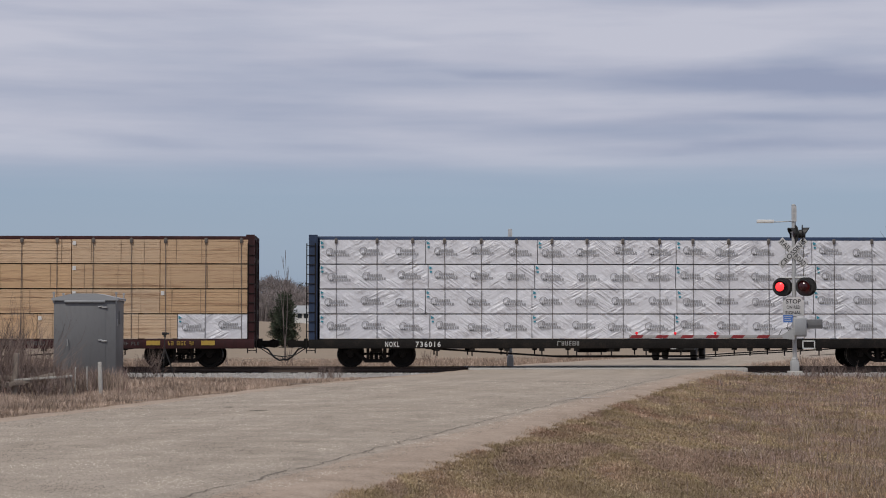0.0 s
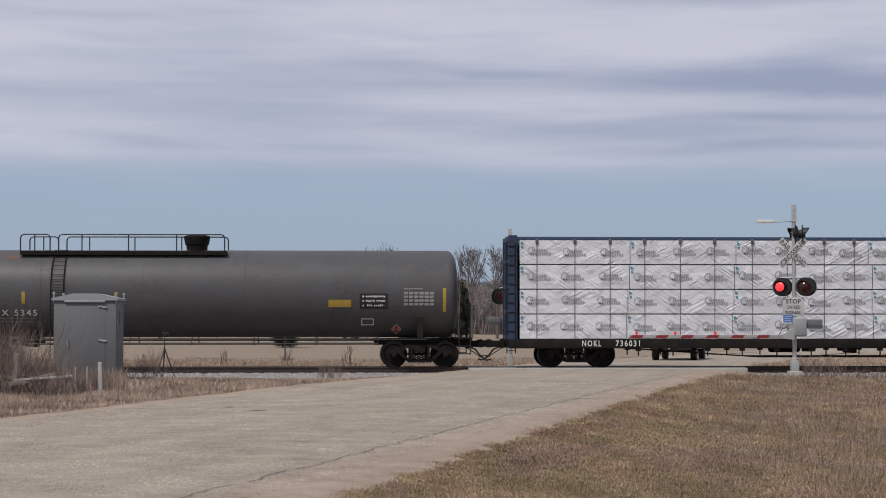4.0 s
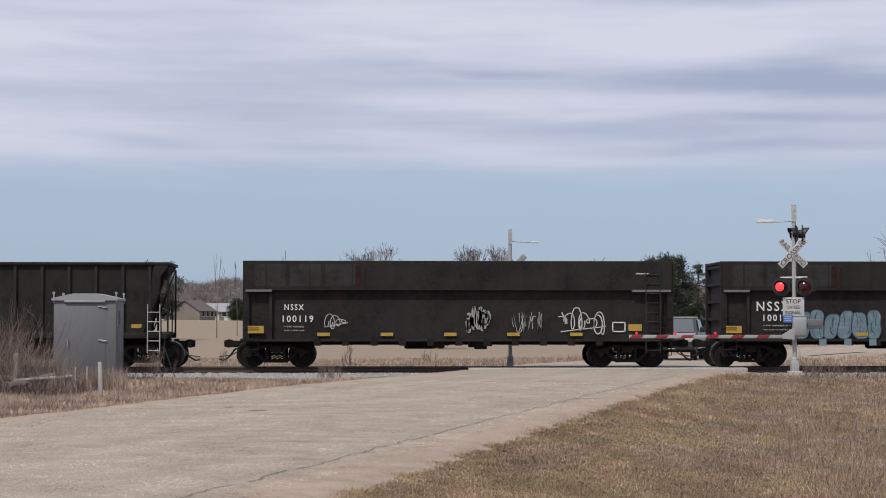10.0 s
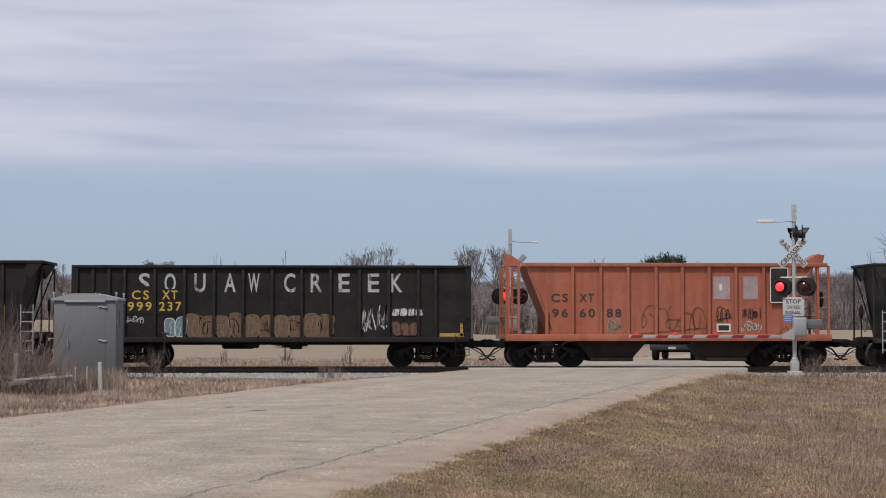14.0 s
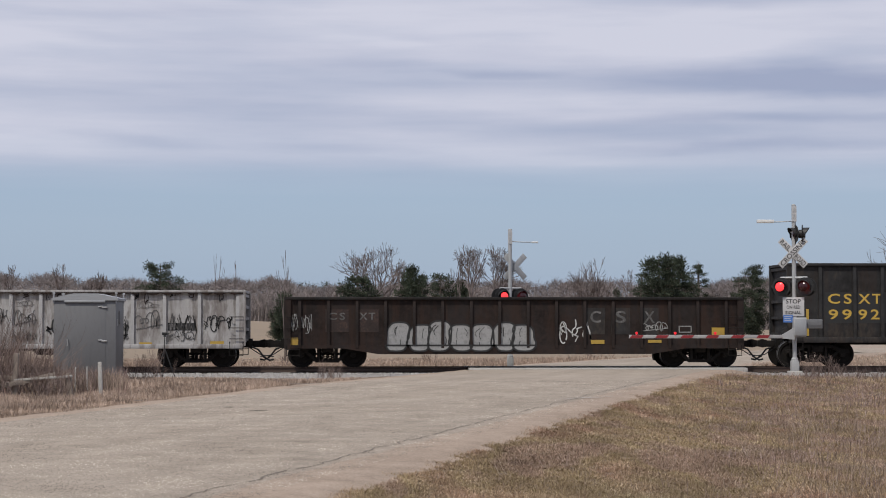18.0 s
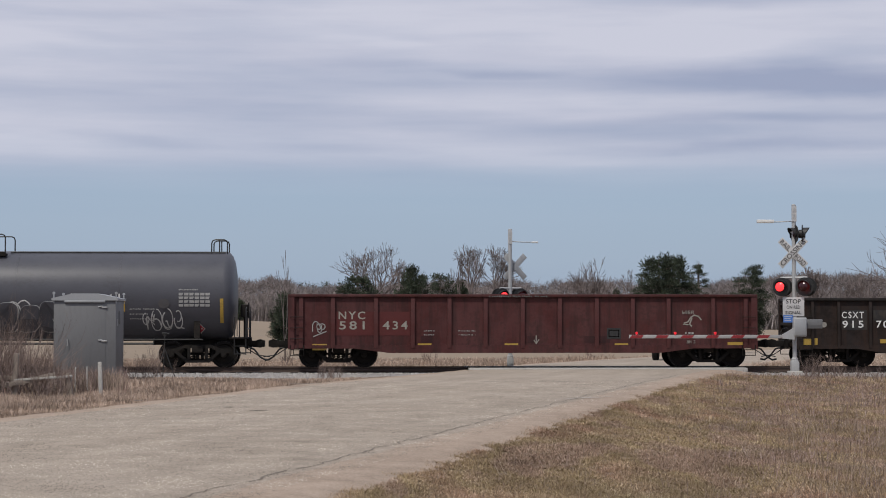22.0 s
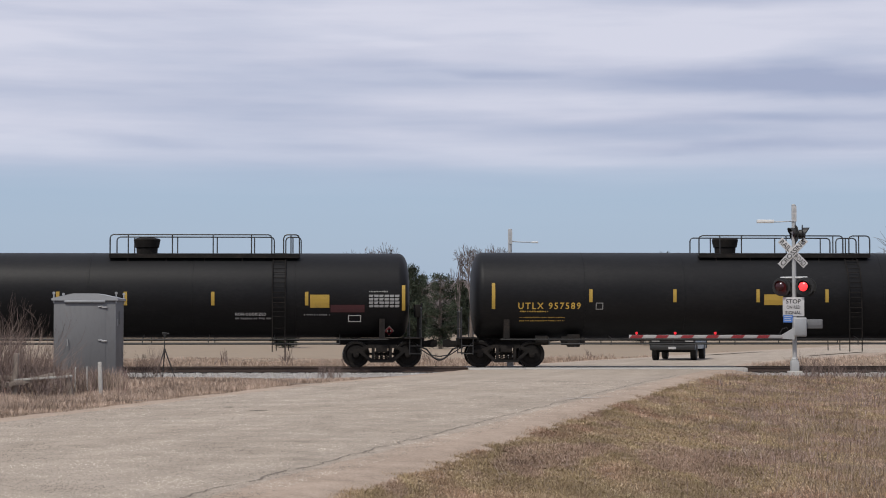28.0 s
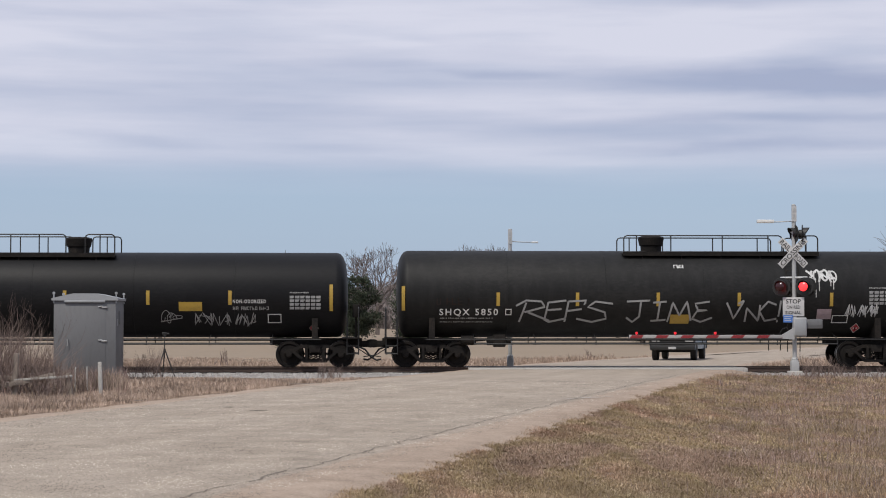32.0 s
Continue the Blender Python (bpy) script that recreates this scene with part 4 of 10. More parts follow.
# ---- signal cabinet and small posts ----
def cabinet():
    c = plan(-10.67, 57.3, 0)
    root = thing("signal_cabinet", "grey aluminium railway signal cabinet with a shallow gabled roof", "signal cabinet", m=Matrix.Translation((c.x, c.y, 0)) @ pose(0, 0, 0, 0, 0, 0))
    w, d, z0, z1 = 0.92, 0.9, -0.1, 2.22
    part("body", Mesh().bevelled(-w, w, -d, d, z0, z1, 0.02), M_CAB, root)
    rf = [(-w - 0.06, z1 - 0.02), (-w - 0.06, z1 + 0.05), (-0.35, z1 + 0.19), (0.35, z1 + 0.19), (w + 0.06, z1 + 0.05), (w + 0.06, z1 - 0.02)]
    part("roof", Mesh().prism(rf[::-1], -d - 0.06, d + 0.06), M_CABR, root, "pale shallow gabled roof")
    door = part("door", Mesh().bevelled(-0.62, 0.62, -d - 0.010, -d - 0.002, z0 + 0.15, z1 - 0.12, 0.004), M_CAB, root, "flat grey cabinet door")
    part("drip_rail", Mesh().bevelled(-0.6, 0.6, -d - 0.07, -d - 0.002, z1 - 0.08, z1 - 0.02, 0.01), M_CABR, root)
    # the white of the hinge straps stands for their glint
    for z in (0.98, 1.98):
        part("hinge", Mesh().bevelled(0.40, 0.52, -d - 0.05, -d - 0.011, z + 0.03, z + 0.06, 0.008).bevelled(0.50, 0.66, -d - 0.05, -d - 0.011, z, z + 0.035, 0.008), M_SIGNW, door, "bent hinge strap coloured white for its glint")
    part("handle", Mesh().tube([(-0.5, -d - 0.03, 1.05), (-0.5, -d - 0.08, 1.05), (-0.5, -d - 0.08, 0.85)], 0.015, 6), M_GALV, door)
    for x in (-w, w):
        for y in (-d, d):
            part("lifting_eye", Mesh().tube([(x, y, z1 - 0.1), (x, y, z1 + 0.2)], 0.022, 6).lathe([(-0.02, 0.04), (0.02, 0.04)], "y", 10, (x, y, z1 + 0.2)), M_CABR, root)
    part("side_vent", Mesh().bevelled(w + 0.002, w + 0.03, -0.3, 0.1, 1.5, 1.9, 0.008), M_CAB, root)
    part("side_tag", Mesh().box(w + 0.002, w + 0.008, -0.6, -0.52, 1.45, 1.65), M_SIGNW, root, "small white tag")
    for x in (-w + 0.12, w - 0.12):
        for y in (-d + 0.12, d - 0.12):
            part("leg", Mesh().box(x - 0.06, x + 0.06, y - 0.06, y + 0.06, -0.7, z0), M_GALV, root)


cabinet()


def post_at(name, label, category, u, v, h, w, material, lean=(0, 0), group=""):
    p = plan(u, v)
    z = float(ground_z(p.x, p.y))
    g = Mesh().bevelled(-w, w, -w, w, -0.3, h, min(0.01, w * 0.4))
    return solid(name, g, material, label, category, group, m=Matrix.Translation((p.x, p.y, z)) @ pose(0, 0, 0, lean[0], lean[1], 0))


post_at("marker_post", "short white-painted wooden marker post", "post", -8.07, 44.9, 0.86, 0.045, M_POSTW, (2, -2))


def old_fence():
    p = plan(-10.05, 44.6)
    z = float(ground_z(p.x, p.y))
    root = thing("broken_fence", "broken weathered wooden rail fence in the weeds", "fence", m=Matrix.Translation((p.x, p.y, z)))
    for x, h, l in ((0, 1.08, 2), (1.32, 0.62, -6), (-1.4, 0.9, 4)):
        part("fence_post", Mesh().bevelled(-0.06, 0.06, -0.06, 0.06, -0.3, h, 0.015), M_OLDWOOD, root, "", pose(x, 0, 0, 0, l, 0))
    part("fence_rail", Mesh().bevelled(0, 1.35, -0.1, -0.05, 0, 0.055, 0.01), M_POSTW, root, "pale fallen fence rail", pose(0.02, -0.02, 0.42, 0, -4, 0))
    part("fence_rail", Mesh().bevelled(0, 1.6, -0.1, -0.05, 0, 0.12, 0.01), M_OLDWOOD, root, "", pose(-0.6, -0.1, 0.18, 0, -12, 6))
    part("fence_rail", Mesh().bevelled(0, 1.5, 0.05, 0.1, 0, 0.12, 0.01), M_OLDWOOD, root, "", pose(-1.5, 0.0, 0.5, 0, 3, 0))


def small_tripod():
    """A slim black tripod with a small camera on top, on the track's shoulder."""
    p = plan(at_sheet(292, 64.3), 64.3)
    root = thing("camera_tripod", "slim black tripod with a small camera by the track", "tripod", m=Matrix.Translation((p.x, p.y, 0)))
    z0 = -0.46
    for k, a in enumerate((-15, 105, 225)):
        x, y = 0.46 * math.cos(radians(a)), 0.46 * math.sin(radians(a))
        part("leg", Mesh().tube([(0.03 * math.cos(radians(a)), 0.03 * math.sin(radians(a)), 0.60), (x * 0.55, y * 0.55, 0.02), (x, y, z0)], [0.022, 0.018, 0.013], 8), M_LAMPK, root)
    part("centre_column", Mesh().tube([(0, 0, 0.35), (0, 0, 1.10)], 0.016, 8).lathe([(0.56, 0.03), (0.64, 0.045), (0.68, 0.03)], "z", 12), M_LAMPK, root)
    part("head", Mesh().bevelled(-0.04, 0.04, -0.04, 0.04, 1.08, 1.14, 0.01).tube([(0, 0, 1.1), (0.02, -0.16, 1.0)], 0.009, 6), M_LAMPK, root)
    cam_body = part("camera_body", Mesh().bevelled(-0.09, 0.07, -0.035, 0.035, 1.14, 1.23, 0.012), M_LAMPK, root, "small black video camera")
    part("lens_barrel", Mesh().lathe([(0.03, 0.03), (0.11, 0.033), (0.115, 0.025)], "x", 14, (0.04, 0, 1.185)), M_LAMPK, cam_body)


def at_sheet(x, v):
    return (x - 784) / LENS_U * v


old_fence()
small_tripod()
for k, (u, v) in enumerate(((-9.0, 46.5), (-8.75, 46.8))):
    post_at("marker_stake", "thin white marker stake", "stake", u, v, 0.72, 0.012, M_POSTW, (0, 1 - 2 * k), "stakes")


# ---- the train ----
# Each car was drawn on one sheet: x to the right, y down, U metres to a unit, the rail head at y = RAIL_Y.
U, RAIL_Y, HALF = 0.01966, 650.8, 1.5
SPEEDS = ((0, 714), (3, 714.5), (6, 717), (13, 722), (18, 727.5), (20.38, 731), (20.4, 490), (20.5, 490), (20.52, 731), (23, 736), (27, 747), (31, 759), (32, 762))
STEP = 0.01
_tt = np.arange(0, SECONDS + STEP, STEP)
_vv = np.interp(_tt, [a for a, b in SPEEDS], [b for a, b in SPEEDS]) * U
_ss = np.concatenate(([0], np.cumsum((_vv[1:] + _vv[:-1]) / 2 * STEP)))
CARS, WHEELS = [], []


def travelled(t):
    return float(np.interp(t, _tt, _ss))


def along(x):
    """Place along the track of a sheet x at the car's near side."""
    r = (x - 784) / LENS_U
    d = (EYE_BACK - HALF) / (math.cos(YAW_R) - r * math.sin(YAW_R))
    return d * (r * math.cos(YAW_R) + math.sin(YAW_R))


class Car:
    """A car under construction: its root, the sheet's origin and the shape of its near side."""

    def __init__(self, name, label, t, x0, x1, half=HALF, tank=None):
        self.root = thing(name, label, "freight car", "cars of the train")
        self.t, self.x0, self.x1, self.mid, self.half, self.tank = t, x0, x1, (x0 + x1) / 2, half, tank
        self.place = along(self.mid) - travelled(t)
        self.root.location = (self.place, 0, 0)
        CARS.append(self)

    def x(self, s):
        return (s - self.mid) * U

    def z(self, s):
        return (RAIL_Y - s) * U

    def face(self, z):
        """y of the near side at a height."""
        if self.tank:
            zc, r = self.tank
            return -math.sqrt(max(r * r - (z - zc) ** 2, 0.01))
        return -self.half

    def part(self, name, mesh, material, label="", parent=None, m=None):
        return part(name, mesh, material, parent or self.root, label, m)

    def flat(self, name, polys, material, label="", lift=0.012):
        """Paint or sheeting on the near side; polys are outlines in sheet units."""
        g = Mesh()
        tall = max(max(b for a, b in q) - min(b for a, b in q) for q in polys) * U
        lift += tall * tall / 11 if self.tank else 0
        for pts in polys:
            v = [(self.x(a), self.face(self.z(b)) - lift, self.z(b)) for a, b in pts]
            g.add(v, [tuple(range(len(v)))])
        return tagged(self.part(name, g.data(name, material, False), None, label), kind="stuff" if len(polys) > 5 else "")

    def patch(self, name, a0, a1, b0, b1, material, label="", lift=0.012):
        """An upright rectangle that follows the side."""
        n = max(1, round(abs(b1 - b0) / 8)) if self.tank else 1
        rows = [b0 + (b1 - b0) * i / n for i in range(n + 1)]
        g = Mesh()
        for p, q in zip(rows, rows[1:]):
            g.add([(self.x(a), self.face(self.z(b)) - lift, self.z(b)) for a, b in ((a0, p), (a1, p), (a1, q), (a0, q))], [(3, 2, 1, 0)])
        return self.part(name, g.data(name, material, False), None, label)

    def text(self, words, a0, b, width, height, material, label="", gap=1.3, lift=0.014):
        """Lettering that starts at a0 on the baseline b, all in sheet units."""
        vs, fs = letter_mesh(words, height * U, 1.0, gap)
        k = width * U / max(a for a, c in vs)
        zb = self.z(b)
        g = Mesh().add([(self.x(a0) + a * k, self.face(zb + c) - lift, zb + c) for a, c in vs], fs)
        return self.part("lettering", g.data("lettering", material, False), None, label)

    def bars(self, rows, material, seed=1, name="stencilling", lift=0.012):
        """Unreadable small lettering: each row (x0, x1, y0, y1) broken into short bars."""
        rnd = random.Random(seed)
        polys = []
        box = lambda p, q, r, t: polys.append([(p, r), (p, t), (q, t), (q, r)])
        for a0, a1, b0, b1 in rows:
            a, h = a0, b1 - b0
            while a < a1:
                if rnd.random() < 0.16:
                    a += h * 0.6
                    continue
                w = min(max(2.0, h * rnd.uniform(0.5, 0.75)), a1 - a)
                if h < 4.5:
                    box(a, a + w, b0 + h * rnd.uniform(0, 0.3), b1 - h * rnd.uniform(0, 0.3))
                else:
                    t = max(0.9, h * 0.18)
                    side = rnd.random()
                    box(a, a + t, b0, b1) if side < 0.8 else None
                    box(a + w - t, a + w, b0 + (h * 0.5 if side < 0.3 else 0), b1) if side > 0.25 else None
                    for k in (0, 0.5, 1):
                        if rnd.random() < 0.6:
                            box(a, a + w, b0 + (h - t) * k, b0 + (h - t) * k + t)
                a += w + max(0.8, h * 0.22)
        return self.flat(name, polys, material, "", lift)

    def outline_box(self, name, a0, a1, b0, b1, w, material):
        polys = [[(a0, b0), (a0, b0 + w), (a1, b0 + w), (a1, b0)], [(a0, b1 - w), (a0, b1), (a1, b1), (a1, b1 - w)],
                 [(a0, b0), (a0, b1), (a0 + w, b1), (a0 + w, b0)], [(a1 - w, b0), (a1 - w, b1), (a1, b1), (a1, b0)]]
        return self.flat(name, polys, material)

    def stroke(self, pts, w, g, lift):
        """One ribbon of sprayed paint through sheet points, cut short where it lies on a curved shell."""
        if self.tank:
            fine = [pts[0]]
            for (a, b), (c, d) in zip(pts, pts[1:]):
                k = max(1, math.ceil(abs(d - b) / 4))
                fine += [(a + (c - a) * i / k, b + (d - b) * i / k) for i in range(1, k + 1)]
            pts = fine
        pts = [p for i, p in enumerate(pts) if i == 0 or math.hypot(p[0] - pts[i - 1][0], p[1] - pts[i - 1][1]) > 0.05]
        if len(pts) < 2:
            return
        rows = []
        for i, (a, b) in enumerate(pts):
            (c, d), (e, f) = pts[max(i - 1, 0)], pts[min(i + 1, len(pts) - 1)]
            ln = math.hypot(e - c, f - d) or 1
            nx, ny = -(f - d) / ln * w / 2, (e - c) / ln * w / 2
            rows += [(a + nx, b + ny), (a - nx, b - ny)]
        g.add([(self.x(s), self.face(self.z(t)) - lift, self.z(t)) for s, t in rows], [(2 * i, 2 * i + 1, 2 * i + 3, 2 * i + 2) for i in range(len(pts) - 1)])

    def scrawl(self, a0, a1, b0, b1, material, seed, w=1.5, n=5, label="", name="graffiti", lift=0.016):
        """A looping hand-sprayed tag that fills a rectangle."""
        rnd = random.Random(seed)
        g = Mesh()
        h, wide = b1 - b0, a1 - a0
        cell = wide / n
        paths = []
        style = seed % 3
        if style == 0:
            # one running line of loops
            turns, k = n * rnd.uniform(0.9, 1.2), n * 16
            ph, up = rnd.uniform(0, 6), rnd.uniform(0.25, 0.4)
            pts = []
            for j in range(k + 1):
                t = j / k
                a = 2 * math.pi * turns * t + ph
                amp = h * (0.28 + 0.2 * math.sin(5.1 * t * n / 3 + ph) * rnd.uniform(0.9, 1.1))
                pts.append((a0 + cell * 0.3 + (wide - cell * 0.6) * t + cell * 0.42 * math.cos(a), (b0 + b1) / 2 + amp * math.sin(a) + h * 0.08 * math.sin(3 * t + ph)))
            paths.append(pts)
            paths.append([(a0 + wide * 0.05, b1 - h * 0.1), (a1, b1 - h * up)])
        elif style == 1:
            # sharp zigzag letters
            x = a0
            while x < a1 - cell * 0.3:
                w2 = cell * rnd.uniform(0.7, 1.1)
                m = rnd.randrange(4, 7)
                paths.append([(x + w2 * rnd.uniform(0, 1), b0 + h * (rnd.uniform(0, 0.3) if q % 2 else rnd.uniform(0.7, 1))) for q in range(m)])
                x += w2 * 0.8
        for i in range(n if style == 2 else n // 2):
            cx = a0 + (i + 0.5) * wide / (n if style == 2 else max(1, n // 2))
            for _ in range(3 if style == 2 else 1):
                if rnd.random() < 0.6:
                    c = [(cx + rnd.uniform(-0.8, 0.8) * cell, b0 + rnd.uniform(0, 1) * h) for _ in range(4)]
                    pts = []
                    for j in range(15):
                        t = j / 14
                        k = [(1 - t) ** 3, 3 * t * (1 - t) ** 2, 3 * t * t * (1 - t), t ** 3]
                        pts.append((sum(k[q] * c[q][0] for q in range(4)), sum(k[q] * c[q][1] for q in range(4))))
                else:
                    s, e = rnd.uniform(0, 6), rnd.uniform(3, 6)
                    rx, ry = cell * rnd.uniform(0.25, 0.55), h * rnd.uniform(0.2, 0.5)
                    cy = b0 + h * rnd.uniform(0.35, 0.65)
                    pts = [(cx + rx * math.cos(s + e * j / 14), cy + ry * math.sin(s + e * j / 14)) for j in range(15)]
                paths.append(pts)
        for pts in paths:
            self.stroke([(min(max(p, a0), a1), min(max(q, b0), b1)) for p, q in pts], w * rnd.uniform(0.8, 1.15), g, lift)
        return tagged(self.part(name, g.data(name, material, False), None, label), label, kind="stuff")

    def bubbles(self, a0, a1, b0, b1, fill, line, seed, n=5, label="", inner=2, edge=1.6, clip=(0, 999)):
        """Fat sprayed letters: rounded blobs with an outline."""
        rnd = random.Random(seed)
        cell = (a1 - a0) / n
        fills, outline = [], Mesh()
        for i in range(n):
            h = b1 - b0
            top = b0 + h * rnd.uniform(0.0, 0.16)
            cx, cy, ry = a0 + (i + 0.5) * cell, (top + b1) / 2, (b1 - top) / 2
            rx, tilt, waist, low = cell * rnd.uniform(0.50, 0.58), rnd.uniform(-0.16, 0.16) * cell, rnd.uniform(0.05, 0.22), rnd.uniform(-0.1, 0.3)
            ph = rnd.uniform(0, 6)
            pts = []
            for j in range(28):
                a = -2 * math.pi * j / 28
                p = (abs(math.cos(a)) ** 0.6 * math.copysign(1, math.cos(a)), abs(math.sin(a)) ** 0.75 * math.copysign(1, math.sin(a)))
                k = 1 - waist * math.exp(-((p[1] + 0.1) / 0.3) ** 2) + low * 0.4 * max(p[1], 0) + 0.05 * math.sin(3 * a + ph)
                pts.append((min(max(cx + rx * k * p[0] - tilt * p[1], a0 - 3), a1 + 3), min(max(cy + ry * p[1], clip[0]), b1, clip[1])))
            fills.append(pts)
            self.stroke(pts + pts[:1], edge, outline, 0.022 + 0.001 * (i % 2))
            for q in range(inner if clip[0] == 0 else 0):
                # counters and creases of the letter: slits that rise from its foot or hang from its crown
                x, way = cx + rx * rnd.uniform(-0.5, 0.5), 1 if q % 2 else -1
                y0, y1 = cy + way * ry * rnd.uniform(0.65, 0.92), cy + way * ry * rnd.uniform(-0.15, 0.35)
                bend = rx * rnd.uniform(-0.5, 0.5)
                self.stroke([(x + bend * math.sin(t / 6 * 2.4), y0 + (y1 - y0) * t / 6) for t in range(7)], rnd.uniform(0.8, 1.5), outline, 0.022)
        for i, pts in enumerate(fills):
            self.flat("graffiti_fill", [pts], fill, label if i == 0 else "", 0.014 + 0.002 * (i % 2))
        tagged(self.part("graffiti_outline", outline.data("graffiti_outline", line, False), None), kind="stuff")


# wheelset, side frame and bolster of a freight truck, shared by all cars
WHEEL_R, GAUGE, AXLES = 0.457, 0.7525, 1.81


def wheelset_mesh():
    g = Mesh()
    for s in (-1, 1):
        y = s * GAUGE
        prof = [(y - 0.05 * s, 0.08), (y - 0.05 * s, 0.33), (y - 0.075 * s, 0.37), (y - 0.075 * s, WHEEL_R + 0.025), (y - 0.045 * s, WHEEL_R + 0.02),
                (y - 0.03 * s, WHEEL_R), (y + 0.07 * s, WHEEL_R - 0.004), (y + 0.07 * s, 0.37), (y + 0.03 * s, 0.33), (y + 0.05 * s, 0.16), (y + 0.10 * s, 0.12), (y + 0.10 * s, 0.08)]
        g.lathe(prof, "y", 28)
    g.lathe([(-1.02, 0.075), (1.02, 0.075)], "y", 12)
    me = g.data("wheelset", M_WHEEL)
    me.materials.append(M_TREAD)
    for p in me.polygons:
        r = math.hypot(p.center.x, p.center.z)
        if abs(p.normal.y) < 0.3 and r > WHEEL_R - 0.02:
            p.material_index = 1
    return me


def side_frame_mesh():
    g = Mesh()
    a = AXLES / 2
    top = [(-a - 0.22, 0.50), (-a - 0.22, 0.60), (-a + 0.1, 0.66), (-0.45, 0.79), (0.45, 0.79), (a - 0.1, 0.66), (a + 0.22, 0.60), (a + 0.22, 0.50), (a - 0.14, 0.50), (0.5, 0.67), (-0.5, 0.67), (-a + 0.14, 0.50)]
    low = [(-a + 0.12, 0.52), (-a + 0.2, 0.57), (-0.34, 0.27), (0.34, 0.27), (a - 0.2, 0.57), (a - 0.12, 0.52), (0.40, 0.17), (-0.40, 0.17)]
    g.prism(top[::-1], -0.07, 0.07)
    g.prism(low[::-1], -0.07, 0.07)
    for s in (-1, 1):
        g.prism([(s * 0.30 - 0.05, 0.25), (s * 0.30 - 0.05, 0.70), (s * 0.30 + 0.05, 0.70), (s * 0.30 + 0.05, 0.25)], -0.08, 0.08)
    return g.data("side_frame", M_FRAME)


def spring_mesh():
    g = Mesh()
    for cx in (-0.17, 0, 0.17):
        pts = []
        for j in range(25):
            a = j / 24 * 2 * math.pi * 4
            pts.append((cx + 0.06 * math.cos(a), 0.06 * math.sin(a), 0.28 + 0.27 * j / 24))
        g.tube(pts, 0.017, 4)
    return g.data("spring_nest", M_FRAME)


def cap_mesh():
    return Mesh().lathe([(-0.06, 0.04), (-0.055, 0.10), (0.08, 0.115), (0.08, 0.02)], "y", 14).lathe([(-0.08, 0.05), (-0.05, 0.05)], "y", 8).data("bearing_cap", M_FRAME)


WHEELSET, SIDE_FRAME, SPRINGS, CAP = wheelset_mesh(), side_frame_mesh(), spring_mesh(), cap_mesh()
BOLSTER = Mesh().bevelled(-0.2, 0.2, -1.15, 1.15, 0.52, 0.76, 0.03).box(-0.35, 0.35, -0.35, 0.35, 0.74, 0.9).box(-1.2, 1.2, -0.06, 0.06, 0.42, 0.5).data("bolster", M_FRAME)


def bogie(car, s):
    """A two-axle truck under sheet x = s."""
    b = part("truck", BOLSTER, None, car.root, "", pose(car.x(s), 0, 0))
    for y in (-1, 1):
        part("side_frame", SIDE_FRAME, None, b, "", pose(0, y * 0.99, 0))
        part("springs", SPRINGS, None, b, "", pose(0, y * 1.0, 0))
        for x in (-1, 1):
            part("bearing_cap", CAP, None, b, "", pose(x * AXLES / 2, y * 1.0, WHEEL_R, 0, 0, 0 if y < 0 else 180))
    for x in (-1, 1):
        w = part("wheelset", WHEELSET, None, b, "", pose(x * AXLES / 2, 0, WHEEL_R))
        WHEELS.append((w, x * AXLES / 2, car, car.x(s)))


def coupler_mesh():
    g = Mesh()
    g.bevelled(-0.35, 0.38, -0.11, 0.11, 0.70, 0.93, 0.03)
    g.box(-0.05, 0.08, -0.3, 0.3, 0.66, 1.0)
    g.prism([(0.36, 0.70), (0.36, 0.95), (0.50, 0.98), (0.66, 0.93), (0.66, 0.72), (0.50, 0.68)][::-1], -0.16, 0.10)
    g.box(0.44, 0.56, -0.26, -0.12, 0.72, 0.92)
    return g.data("coupler", M_FRAME)


COUPLER = coupler_mesh()
HOSE = Mesh().tube([(0.05, -0.25, 0.72), (0.3, -0.29, 0.62), (0.5, -0.3, 0.36), (0.7, -0.28, 0.24), (0.85, -0.24, 0.27)], 0.034, 6).tube([(0.0, -0.12, 0.68), (0.4, -0.14, 0.42), (0.85, -0.12, 0.36)], 0.018, 5).tube([(0.0, -0.25, 0.72), (0.06, -0.25, 0.95)], 0.035, 6).data("brake_hose", M_LAMPK)
BRAKE_VALVE = Mesh().bevelled(-0.22, 0.22, -0.2, 0.2, -0.22, 0.22, 0.04).lathe([(-0.45, 0.02), (-0.42, 0.16), (-0.22, 0.16)], "x", 14).lathe([(0.22, 0.12), (0.4, 0.12), (0.42, 0.02)], "x", 14).data("brake_valve", M_FRAME)
RESERVOIR = Mesh().lathe([(-0.6, 0.03), (-0.56, 0.18), (-0.5, 0.22), (0.5, 0.22), (0.56, 0.18), (0.6, 0.03)], "x", 16).data("air_reservoir", M_FRAME)
BRAKE_CYL = Mesh().lathe([(-0.35, 0.02), (-0.34, 0.18), (0.1, 0.18), (0.14, 0.06), (0.5, 0.03)], "x", 14).data("brake_cylinder", M_FRAME)


